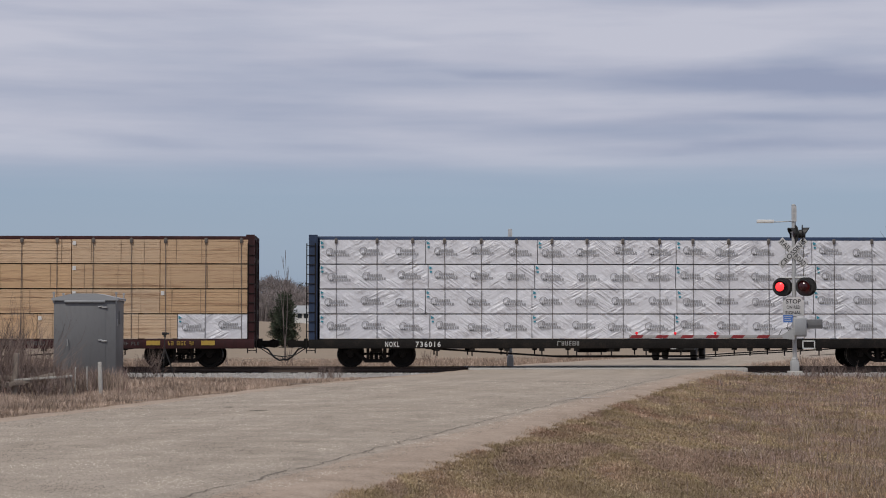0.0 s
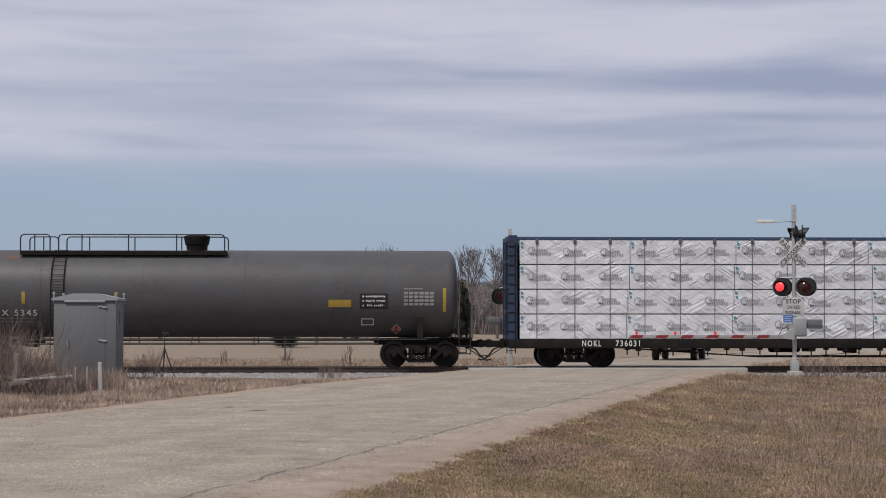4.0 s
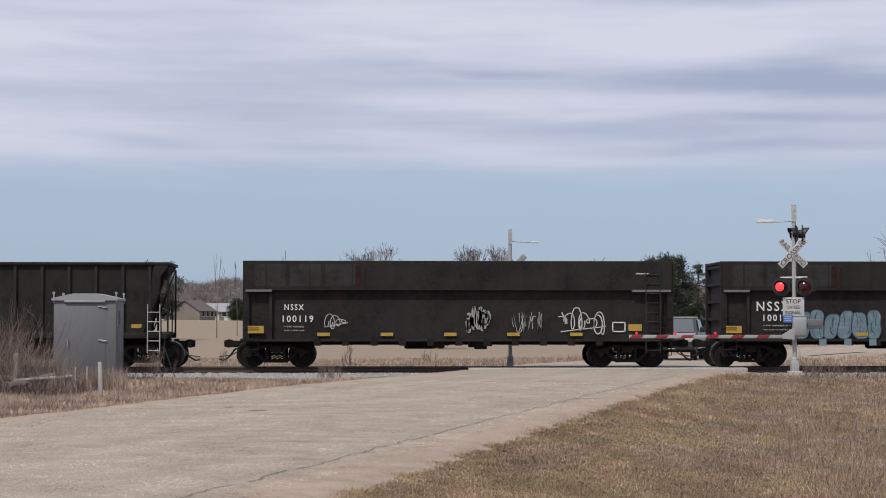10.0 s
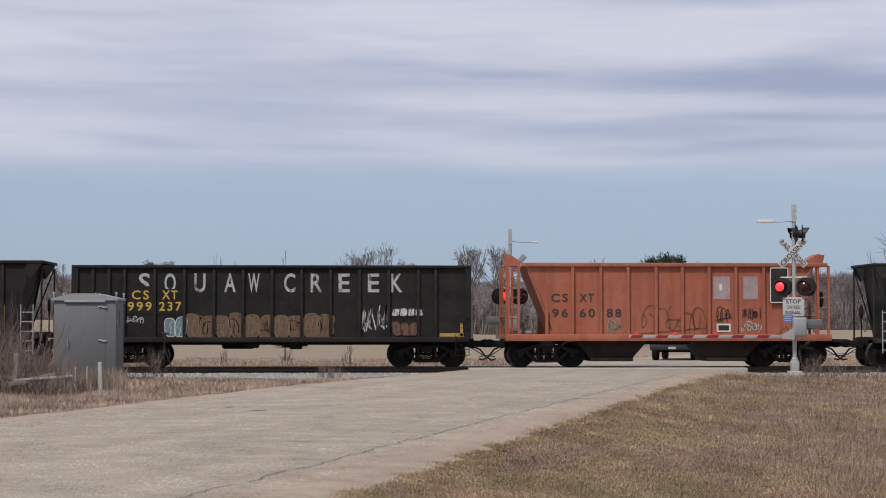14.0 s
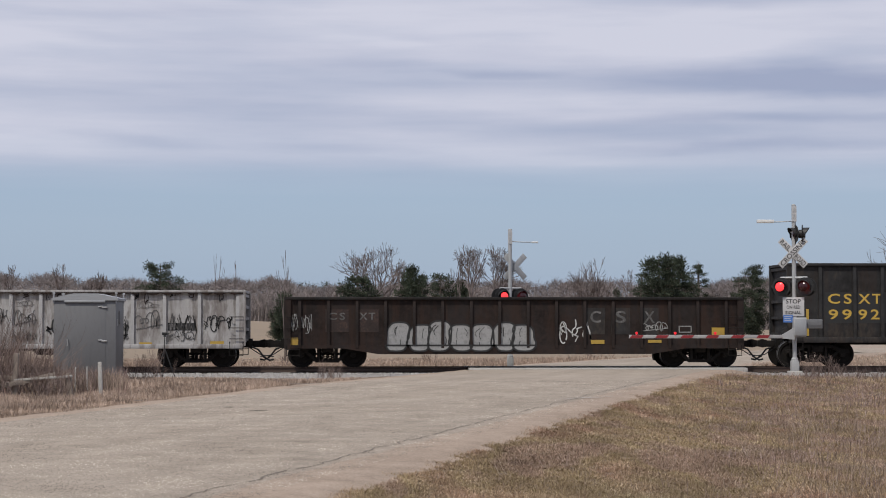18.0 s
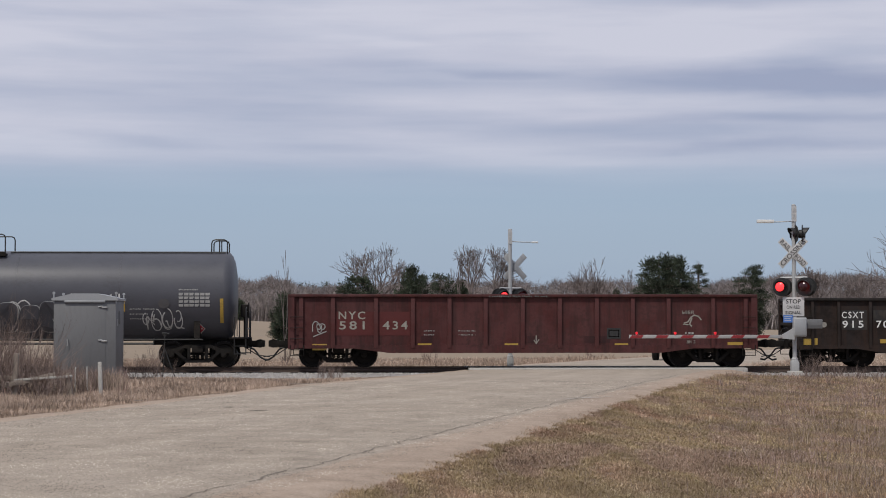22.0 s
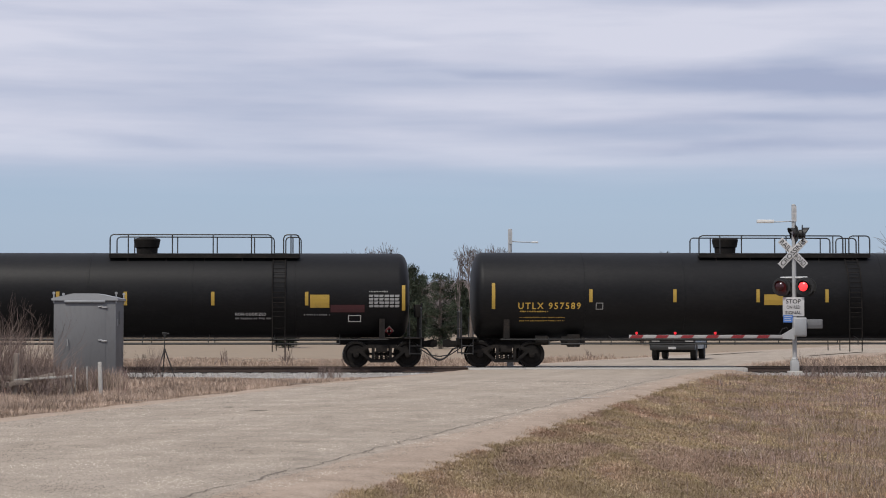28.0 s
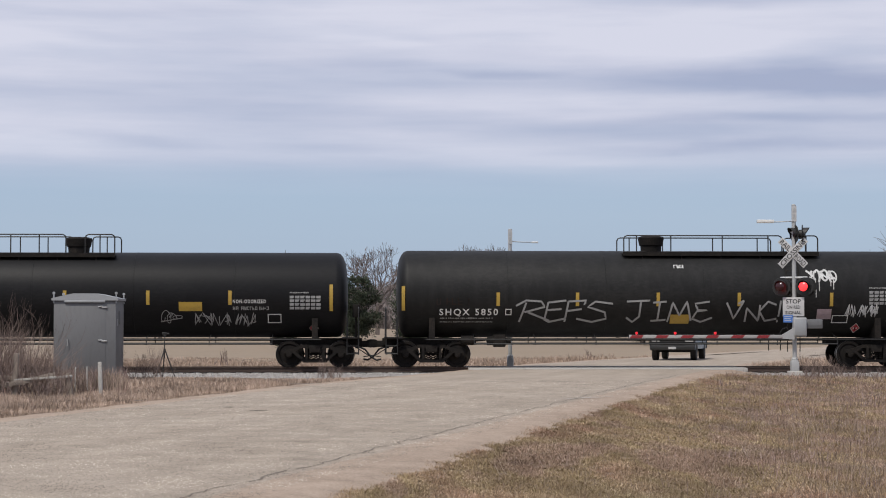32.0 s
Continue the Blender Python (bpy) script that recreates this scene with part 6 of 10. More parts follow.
def lumber_car(name, label, t, x0, x1, paint, bundles, trucks, wrapped):
    """A centre-beam flat car stacked with lumber; bundles are (x0, x1, y0, y1, in white wrap)."""
    car = Car(name, label, t, x0, x1, half=1.48)
    X0, X1 = car.x(x0), car.x(x1)
    zd0, zd1, zt = car.z(617), car.z(601), car.z(416)
    for y in (-1, 1):
        car.part("side_sill", Mesh().bevelled(X0, X1, min(y * 1.2, y * 1.5), max(y * 1.2, y * 1.5), zd0, zd1, 0.02), M_FRAME if paint is M_BLUE else M_MAROON)
    car.part("deck", Mesh().box(X0 + 0.05, X1 - 0.05, -1.2, 1.2, zd1 - 0.12, zd1 - 0.02), M_FRAME)
    car.part("centre_sill", Mesh().box(X0 + 0.1, X1 - 0.1, -0.3, 0.3, 0.72, zd1 - 0.12), M_FRAME)
    for y in (-1, 1):
        # a truss rod that dips under the middle of the car
        a, b = car.x(trucks[0]) + 1.7, car.x(trucks[1]) - 1.7
        mid = (a + b) / 2
        g = Mesh().tube([(a, y * 1.3, zd0), (mid - 2.6, y * 1.3, zd0 - 0.30), (mid + 2.6, y * 1.3, zd0 - 0.30), (b, y * 1.3, zd0)], 0.022, 5)
        k = a + 0.4
        while k < b:
            g.tube([(k, y * 1.42, zd0 + 0.05), (k, y * 1.42, zd0 - 0.26)], 0.026, 5)
            g.box(k - 0.09, k + 0.09, min(y * 1.36, y * 1.48), max(y * 1.36, y * 1.48), zd0 - 0.09, zd0 + 0.02)
            k += 62 * U
        car.part("load_winches", g, M_FRAME)
    g = Mesh().bevelled(X0 + 0.1, X1 - 0.1, -0.32, 0.32, zt - 0.14, zt, 0.02)
    car.part("top_chord", g, paint)
    g = Mesh()
    n = 18
    for k in range(n + 1):
        s = X0 + 0.4 + (X1 - X0 - 0.8) * k / n
        g.box(s - 0.1, s + 0.1, -0.18, 0.18, zd1 - 0.02, zt - 0.14)
    car.part("centre_posts", g, paint)
    for xe, s in ((X0, 1), (X1, -1)):
        g = Mesh()
        w = 0.3
        a, b = min(xe, xe + s * w), max(xe, xe + s * w)
        for y in (-1.45, -0.5, 0.36, 1.31):
            g.box(a, b, y, y + 0.14, zd1 - 0.02, zt)
        for z in (zd1, zd1 + 0.9, zd1 + 1.8, zd1 + 2.7, zt - 0.16):
            g.box(a + 0.02, b - 0.02, -1.4, 1.4, z, z + 0.14)
        xi = xe + s * w
        g.box(min(xi - s * 0.04, xi), max(xi - s * 0.04, xi), -1.4, 1.4, zd1, zt - 0.02)
        car.part("bulkhead", g, paint)
        ladder(car, xe - s * 0.02 + s * 0.1, -1.47, 0.5, zt - 0.3, M_FRAME, "end_ladder", 0.3)
    rnd = random.Random(int(t * 10) + 5)
    for i, (a0, a1, b0, b1, white) in enumerate(bundles):
        m = M_WRAP if white else M_LUMBER
        z0, z1 = car.z(b1) + (0.012 if b1 > 599 else 0.02), car.z(b0) - 0.02
        xa, xb = car.x(a0) + 0.012, car.x(a1) - 0.012
        for y, side in ((-1, -1), (1, 1)):
            inner = 0.33
            dy = rnd.uniform(-0.012, 0.012)
            ya, yb = sorted((y * inner, y * (1.46 + dy)))
            if white:
                g = wrapped_block(xa, xb, ya, yb, z0, z1, rnd)
            else:
                g = board_block(xa, xb, ya, yb, z0, z1, rnd)
            bd = car.part("lumber_bundle", g, m, ("white plastic-wrapped lumber bundle" if white else "pale sawn lumber bundle") if i == 0 else "")
            if side < 0:
                for j in range(0 if white else 3):
                    s = xa + (xb - xa) * (j + 0.5) / 3 + rnd.uniform(-0.2, 0.2)
                    part("banding_strap", Mesh().prism([(s - 0.006, z0), (s + 0.006, z0), (s + 0.006 + rnd.uniform(-0.02, 0.02), z1), (s - 0.006, z1)], ya - 0.010, ya - 0.002), M_BAND, bd)
                car.half = 1.46 + dy
                if white:
                    lg, tl = [], []
                    width = a1 - a0
                    q = max(1, round(width / 62))
                    for j in range(q):
                        cx = a0 + width * (j + 0.5) / q - 14 + rnd.uniform(-3, 3)
                        cy = (b0 + b1) / 2 + rnd.uniform(-2, 3)
                        lg += ring(cx, cy - 2, 7.2, 5.9, 14, 0.8)
                        lg += [[(cx + 1, cy - 5), (cx + 1, cy - 0.4), (cx + 28, cy - 0.4), (cx + 28, cy - 5)], [(cx - 3, cy + 1), (cx - 3, cy + 5), (cx + 35, cy + 5), (cx + 35, cy + 1)]]
                        lg += [[(cx - 2, cy + 6.6), (cx - 2, cy + 7.2), (cx + 16, cy + 7.2), (cx + 16, cy + 6.6)]]
                    polys = []
                    for pts in lg:
                        if len(pts) == 4 and abs(pts[0][0] - pts[2][0]) > 20:
                            u0, u1 = pts[0][0], pts[2][0]
                            n2 = 9
                            for e in range(n2):
                                polys.append([(u0 + (u1 - u0) * e / n2, pts[0][1]), (u0 + (u1 - u0) * e / n2, pts[1][1]), (u0 + (u1 - u0) * (e + 0.72) / n2, pts[1][1]), (u0 + (u1 - u0) * (e + 0.72) / n2, pts[0][1])])
                        else:
                            polys.append(pts)
                    ob = car.flat("printed_mark", polys, M_LOGO, "grey printed mark", 0.022)
                    ob.parent = bd
                    ob = car.flat("corner_print", [[(a0 + 2, b0 + 3), (a0 + 2, b0 + 9), (a0 + 8, b0 + 7)], [(a0 + 3, b0 + 12), (a0 + 3, b0 + 15), (a0 + 7, b0 + 15), (a0 + 7, b0 + 12)]], M_TEAL, "teal printed mark", 0.022)
                    ob.parent = bd
                elif rnd.random() < 0.6:
                    ob = car.flat("paper_tag", [[(a0 + 2, b0 + 4), (a0 + 2, b0 + 11), (a0 + 8, b0 + 11), (a0 + 8, b0 + 4)]], M_WHITE, "white paper tag", 0.02)
                    ob.parent = bd
    # cargo straps from the deck over the whole load, with their ratchets at the top
    lo, hi = min(b[0] for b in bundles), max(b[1] for b in bundles)
    n = round((hi - lo) / 62)
    for k in range(n):
        s = lo + 34 + (hi - lo - 50) * k / (n - 1) + rnd.uniform(-5, 5)
        if not any(b[0] + 3 < s < b[1] - 3 and b[2] < 430 for b in bundles):
            continue
        x, d = car.x(s), rnd.uniform(-0.02, 0.02)
        strap = car.part("cargo_strap", Mesh().prism([(x - 0.009, zd1 - 0.1), (x + 0.009, zd1 - 0.1), (x + d + 0.009, zt - 0.1), (x + d - 0.009, zt - 0.1)], -1.492, -1.484), M_STRAP)
        part("ratchet", Mesh().bevelled(x + d - 0.05, x + d + 0.05, -1.52, -1.4, zt - 0.3, zt - 0.13, 0.015), M_STRAP, strap)
    car.half = 1.5
    running_gear(car, trucks[0], trucks[1], x0 - 6, x1 + 6, 0.72)
    return car


def ring(cx, cy, r1, r2, n, part_of=1.0):
    out = []
    for j in range(round(n * part_of)):
        a, b = 0.8 + 2 * math.pi * j / n, 0.8 + 2 * math.pi * (j + 1) / n
        out.append([(cx + r1 * math.cos(a), cy + r1 * math.sin(a)), (cx + r2 * math.cos(a), cy + r2 * math.sin(a)), (cx + r2 * math.cos(b), cy + r2 * math.sin(b)), (cx + r1 * math.cos(b), cy + r1 * math.sin(b))])
    return out


def wrapped_block(xa, xb, ya, yb, z0, z1, rnd):
    """A pack in loose plastic: its faces buckle a little."""
    g = Mesh()
    nx, nz = max(6, round((xb - xa) / 0.16)), 8
    for y, s in ((ya, 1), (yb, -1)):
        k = len(g.v)
        ph = [rnd.uniform(0, 9) for _ in range(4)]
        for i in range(nx + 1):
            for j in range(nz + 1):
                x, z = xa + (xb - xa) * i / nx, z0 + (z1 - z0) * j / nz
                e = min(i, nx - i, 2) / 2 * min(j, nz - j, 2) / 2
                w = 0.010 * math.sin(7 * x + 5 * z + ph[0]) * math.sin(9 * z - 3 * x + ph[1]) + 0.006 * math.sin(19 * x - 11 * z + ph[2])
                g.v.append((x, y - s * 0.0 + s * (0.004 - abs(w) * e), z))
        for i in range(nx):
            for j in range(nz):
                a = k + i * (nz + 1) + j
                g.f.append((a, a + nz + 1, a + nz + 2, a + 1) if s > 0 else (a, a + 1, a + nz + 2, a + nz + 1))
    return g.box(xa + 0.004, xb - 0.004, ya + 0.02, yb - 0.02, z0, z1)


def board_block(xa, xb, ya, yb, z0, z1, rnd):
    """A pack of planks: one stack whose layers stand a little in and out, with dark joints between them."""
    n = 15
    near, far = [], []
    for k in range(n):
        a, b = z0 + (z1 - z0) * k / n, z0 + (z1 - z0) * (k + 1) / n
        d = rnd.uniform(0, 0.012)
        j = 0.004 if rnd.random() < 0.7 else 0.008
        near += [(ya + d, a + j), (ya + d, b), (ya + d + 0.018, b), (ya + d + 0.018, b + 0.001)]
        far += [(yb - d, a + j), (yb - d, b), (yb - d - 0.018, b), (yb - d - 0.018, b + 0.001)]
    return Mesh().prism_x(near + far[::-1], xa, xb)


ROWS4 = ((424, 468), (468, 512), (512, 556), (556, 600))


def white_load(shift, seed):
    rnd = random.Random(seed)
    out = []
    for b0, b1 in ROWS4:
        cuts = [205, 397, 587, 836, 1086, 1334]
        cuts = [c + (rnd.uniform(-6, 6) if 0 < i < 5 else 0) + shift for i, c in enumerate(cuts)]
        out += [(a, b, b0, b1, True) for a, b in zip(cuts, cuts[1:])]
    return out


def build_train():
    c = lumber_car("centerbeam_flat_car", "dark blue centre-beam flat car stacked with white-wrapped lumber", 0.0, 545, 1706, M_BLUE, white_load(359, 1), (665, 1580), True)
    c.half = 1.5
    c.text("NOKL", 680, 614, 25, 9, M_WHITE); c.text("736016", 734, 614, 44, 9, M_WHITE)
    c.bars([(985, 1025, 604, 612)], M_STENCIL, 2)
    c.outline_box("inspection_box", 1423, 1446, 603, 618, 2, M_WHITE)
    brown = []
    cuts = [311, 471, 627, 781]
    cuts2 = [815, 972, 1130, 1285, 1440]
    for b0, b1 in ROWS4[:3]:
        brown += [(a, b, b0, b1, False) for a, b in zip(cuts, cuts[1:])] + [(a, b, b0, b1, False) for a, b in zip(cuts2, cuts2[1:])]
    row = [315, 442, 569, 695, 821, 946, 1071, 1195, 1316]
    brown += [(a, b, 556, 600, False) for a, b in zip(row, row[1:])] + [(1316, 1440, 556, 600, True)]
    c = lumber_car("centerbeam_flat_car", "maroon centre-beam flat car stacked with bare sawn lumber", 1.4, 294, 1451, M_MAROON, brown, (418, 1324), False)
    c.bars([(560, 600, 604, 611), (720, 800, 605, 610), (840, 930, 604, 612), (1010, 1090, 604, 611), (1205, 1250, 605, 611)], M_TAGGREY, 3); c.bars([(340, 372, 604, 611), (948, 985, 604, 610), (1300, 1345, 604, 611)], M_YELLOW, 4)
    c.text("AOK", 440, 612, 25, 8, M_WHITE); c.text("28311", 487, 612, 35, 8, M_WHITE)
    marks(c, (), ((1262, 1286, 603, 611), (1358, 1382, 603, 611), (655, 700, 604, 611), (1180, 1196, 604, 611)))
    c.outline_box("inspection_box", 1168, 1195, 602, 617, 2, M_WHITE)
    c = lumber_car("centerbeam_flat_car", "dark blue centre-beam flat car stacked with white-wrapped lumber", 3.0, 186, 1346, M_BLUE, white_load(0, 2), (310, 1222), True)
    c.text("NOKL", 316, 613, 34, 10, M_WHITE); c.text("736031", 376, 613, 43, 10, M_WHITE)
    c.outline_box("inspection_box", 1064, 1089, 602, 617, 2, M_WHITE)

    c = tank_car("tank_car", "dull grey tank car with rust-stained top", 5.5, 945, 1882, M_GREYTANK2, 444, 597, (63, 70), (1105, 1470), 1412, 1175,
                 [(980, 513, 545), (1116, 517, 538), (1277, 519, 540), (1855, 510, 552)], [(1650, 1690, 531, 544)], hoops=((1105, 1157, 1130), (1172, 1465, 1213, 1295, 1380)))
    c.text("SHQX 5345", 1037, 559, 102, 10, M_WHITE)
    c.bars([(1040, 1135, 563, 565), (1040, 1135, 569, 571)], M_STENCIL, 5)
    for a0, a1, b1 in ((986, 1012, 456), (1078, 1104, 459), (1030, 1050, 450), (1380, 1400, 455)):
        c.patch("rust_stain", a0, a1, 446, b1, M_RUSTY, "orange-brown rust stain", 0.006)
    c.patch("notice_board", 1705, 1755, 520, 547, M_LAMPK, "black notice panel")
    c.bars([(1710, 1750, 523, 527), (1710, 1750, 531, 535), (1710, 1750, 539, 543)], M_WHITE, 6, "notice_print", 0.02)
    data_panel(c, 1783, 1838, 517, 543)
    placard(c, 1770, 583)
    c.outline_box("inspection_box", 1708, 1730, 564, 576, 1.5, M_WHITE)

    c = tank_car("tank_car", "black tank car with yellow strips and small white stencils", 6.0, 300, 1216, M_BLACK2, 446, 598, (60, 60), (515, 798), 758, 553,
                 [(321, 522, 566), (483, 523, 545), (620, 523, 545), (758, 523, 545), (895, 523, 545), (1032, 523, 545), (1193, 522, 566)], [(811, 847, 522, 542)], hoops=((517, 544, 530), (570, 797, 658)))
    c.text("PROX 696154", 335, 549, 135, 11, M_WHITE)
    c.bars([(370, 465, 553, 555), (370, 465, 559, 561), (908, 980, 558, 562), (1000, 1050, 556, 560), (735, 765, 551, 553), (812, 850, 551, 553), (1105, 1150, 553, 557)], M_STENCIL, 7)
    c.outline_box("stencil_box", 498, 512, 535, 549, 1.2, M_WHITE)
    c.scrawl(576, 624, 549, 572, M_GRAFW, 3, 1.1, 4, "small white spray-painted tag")
    data_panel(c, 1130, 1185, 517, 542); placard(c, 1161, 576)

    c = tank_car("tank_car", "clean black tank car with bold white trademark", 7.4, 262, 1199, M_BLACK, 448, 600, (64, 63), (672, 980), 732, 942,
                 [(281, 521, 564), (440, 521, 544), (587, 521, 544), (730, 521, 544), (872, 521, 544), (1006, 521, 544), (1179, 521, 564)], hoops=((673, 930, 705, 825, 898), (948, 980, 964)))
    block_word(c, 303, 494, 494, 519, 6, M_WHITE)
    c.text("PROX 34114", 331, 546, 84, 11, M_WHITE)
    c.bars([(332, 417, 552, 555), (332, 417, 560, 562), (1003, 1090, 544, 550), (1003, 1040, 553, 558)], M_STENCIL, 8)
    c.outline_box("stencil_box", 462, 475, 535, 547, 1.2, M_WHITE); c.outline_box("inspection_box", 1073, 1094, 562, 575, 1.5, M_WHITE)
    data_panel(c, 1117, 1170, 522, 546); placard(c, 1144, 582)

    # two tall black gondolas with a flared upper tier
    for (t, x0, ttl, name2) in ((9.0, 560, "100115", 0), (9.8, 288, "100119", 1)):
        c = open_car("gondola_car", "tall black gondola with a flared upper tier and " + ("large coloured graffiti" if name2 == 0 else "white scrawled graffiti"), t, x0, x0 + 761, M_COAL, 462, 602, (x0 + 56, x0 + 682),
                     [x0 + 48, x0 + 740], sill=3, rib_d=0.12, rib_top=515)
        for y in (-1, 1):
            ya, yb = sorted((y * 1.36, y * 1.57))
            g = Mesh().prism_x([(ya, c.z(514)), (yb, c.z(511)), (yb, c.z(463)), (ya, c.z(463))], c.x(x0 + 2), c.x(x0 + 759))
            c.part("upper_tier", g, M_COAL)
            for k in range(11):
                xx = c.x(x0 + 130 + 50 * k)
                c.part("stake_pocket", Mesh().box(xx - 0.12, xx + 0.12, min(y * 1.38, y * 1.52), max(y * 1.38, y * 1.52), c.z(612), c.z(600)), M_FRAME)
        g = Mesh()
        for k in range(10):
            xx = c.x(x0 + 40 + 76 * k)
            g.box(xx - 0.02, xx + 0.02, -1.585, -1.57, c.z(510), c.z(466))
        c.part("tier_seams", g, M_COAL)
        for a0, a1 in ((x0 + 4, x0 + 50), (x0 + 688, x0 + 757)):
            c.part("corner_ledge", Mesh().box(c.x(a0), c.x(a1), -1.6, -1.36, c.z(517), c.z(513)), M_CAB, "grey ledge under the upper tier")
        ladder(c, c.x(x0 + 725), -1.6, 0.5, c.z(470), M_COAL2, "end_ladder", 0.5)
        c.half = 1.572
        c.patch("rust_stain", x0 + 197, x0 + 207, 472, 508, M_RUSTD, "dark red rust stain", 0.006); c.patch("rust_stain", x0 + 212, x0 + 217, 474, 508, M_RUSTD, "", 0.006)
        for k in range(3):
            c.patch("touched_up_panel", x0 + 20 + 62 * k, x0 + 74 + 62 * k, 468, 507, M_COAL2, "", 0.004)
        c.half = 1.41
        o = x0 - 560
        if name2 == 0:
            c.text("NSSX", 624, 550, 60, 16, M_WHITE); c.text("100115", 636, 568, 54, 11, M_WHITE)
            c.bars([(636, 690, 575, 578), (636, 690, 583, 585)], M_STENCIL, 9)
            c.bubbles(694, 848, 548, 600, M_GRAFB, M_GRAFV, 11, 6, "pale blue spray-painted lettering shapes", 4, 1.1)
            c.bubbles(860, 984, 546, 600, M_GRAFC, M_GRAFK, 12, 5, "cream spray-painted lettering shapes", 4, 1.1)
            c.bubbles(990, 1184, 547, 600, M_GRAFR, M_GRAFP, 13, 7, "wine red spray-painted lettering shapes", 3, 1.3)
            c.scrawl(1160, 1202, 546, 578, M_GRAFW, 14, 2.2, 3)
            for k in range(4):
                c.patch("sprayed_patch", 735 + 45 * k, 748 + 45 * k, 600, 612, M_GRAFB, "", 0.12)
        else:
            c.text("NSSX", 360, 549, 34, 10, M_WHITE); c.text("100119", 357, 570, 54, 11, M_WHITE)
            c.bars([(360, 395, 577, 580), (360, 395, 584, 586)], M_STENCIL, 9)
            c.scrawl(428, 472, 553, 582, M_GRAFW, 15, 1.2, 3); c.scrawl(762, 815, 552, 588, M_GRAFW, 16, 1.2, 4)
            c.scrawl(682, 724, 543, 590, M_GRAFG, 20, 4.0, 5); c.scrawl(845, 930, 545, 592, M_GRAFW, 18, 2.0, 6, "white looping spray-painted tag")
        c.outline_box("inspection_box", x0 + 653, x0 + 677, 570, 588, 2, M_WHITE)
        c.patch("yellow_plate", x0 + 682, x0 + 706, 574, 586, M_YELLOW, "yellow notice plate")
        for k in range(5):
            c.patch("reflective_strip", x0 + 130 + 112 * k, x0 + 152 + 112 * k, 589, 595, M_YELLOW, "", 0.032)
        c.patch("reflective_strip", x0 + 8, x0 + 36, 577, 590, M_YELLOW, "", 0.112)
        c.bars([(x0 + 695, x0 + 718, 483, 486)], M_WHITE, 3, lift=0.17)

    c = open_car("coal_car", "brown-black tub-bottomed coal car with plain ribs", 11.2, 392, 1167, M_COAL, 465, 590, (436, 1121), [427 + 47 * k for k in range(16)], (510, 1050, 636), sill=9, rim=M_BROWNBLK, slopes=(None, (1142, 1118)))
    c.half = 1.41
    c.text("CS", 490, 529, 22, 10, M_WHITE); c.text("XT", 537, 529, 24, 10, M_WHITE); c.text("918", 484, 546, 26, 10, M_WHITE); c.text("357", 531, 546, 32, 10, M_WHITE)
    c.text("M", 772, 543, 15, 31, M_WHITE); c.text("W", 816, 543, 15, 31, M_WHITE)
    c.scrawl(722, 750, 560, 585, M_GRAFW, 21, 1.8, 3, "white spray-painted tag"); c.scrawl(676, 698, 552, 570, M_STENCIL, 22, 1.0, 3); c.scrawl(768, 830, 548, 566, M_STENCIL, 23, 1.0, 4)
    marks(c, ((438, 551, 586), (580, 561, 586), (702, 561, 586), (843, 561, 586), (982, 561, 586)), ((438, 462, 580, 586), (1100, 1123, 574, 581)))
    c.outline_box("inspection_box", 1049, 1069, 530, 552, 1.2, M_STENCIL)

    c = open_car("coal_car", "grey-black ribbed coal car with rusty end panel", 12.4, 397, 1148, M_COAL2, 465, 600, (464, 1080), [459, 522, 585, 648, 710, 772, 835, 898, 960, 1021, 1085], (540, 1005, 636), sill=8, rib_w=7, rim=M_COAL, slopes=((419, 441), (1124, 1108)))
    c.half = 1.41
    c.patch("black_panel", 472, 580, 533, 586, M_GRAFK, "fresh black painted panel")
    c.text("CSXT", 474, 549, 38, 12, M_WHITE, lift=0.02); c.text("916505", 527, 549, 53, 12, M_WHITE, lift=0.02)
    c.text("LD LMT", 485, 568, 28, 6, M_STENCIL, lift=0.02); c.text("218700", 531, 568, 30, 6, M_STENCIL, lift=0.02); c.text("LT WT", 489, 579, 24, 6, M_STENCIL, lift=0.02); c.text("61300", 534, 579, 24, 6, M_STENCIL, lift=0.02)
    c.scrawl(725, 758, 535, 560, M_GRAFW, 31, 2.0, 3, "white spray-painted tag"); c.scrawl(785, 830, 550, 582, M_STENCIL, 32, 1.4, 4)
    c.scrawl(490, 620, 482, 525, M_GRAFK, 33, 2.5, 4); c.scrawl(655, 705, 500, 512, M_BROWNBLK, 34, 2.5, 3); c.scrawl(842, 895, 500, 512, M_BROWNBLK, 36, 2.5, 3); c.scrawl(655, 690, 552, 570, M_GRAFK, 35, 3, 4)
    c.flat("rusty_panel", [[(1090, 468), (1090, 590), (1108, 590), (1124, 468)]], mat("rust_orange_steel", (0.17, 0.07, 0.03), 0.8, 0, 0.5, (1.6, 9), 0.3, (0.05, 0.028, 0.02), 0.85, (1, 1, 0.35)), "rust-orange end panel")
    marks(c, ((441, 535, 556), (449, 560, 582), (573, 556, 576), (696, 557, 582), (846, 556, 582), (1071, 538, 560), (1074, 562, 588)), ())
    c.outline_box("inspection_box", 993, 1017, 563, 582, 1.5, M_WHITE); c.outline_box("inspection_box", 1033, 1057, 561, 581, 1.5, M_WHITE)
    for k in range(14):
        c.patch("sill_mark", 430 + 50 * k, 437 + 50 * k, 604, 607, M_STENCIL, "", 0.12)
    ladder(c, c.x(1133), -1.52, 0.6, c.z(480), M_GATEW, "end_ladder")

    orange_hopper()

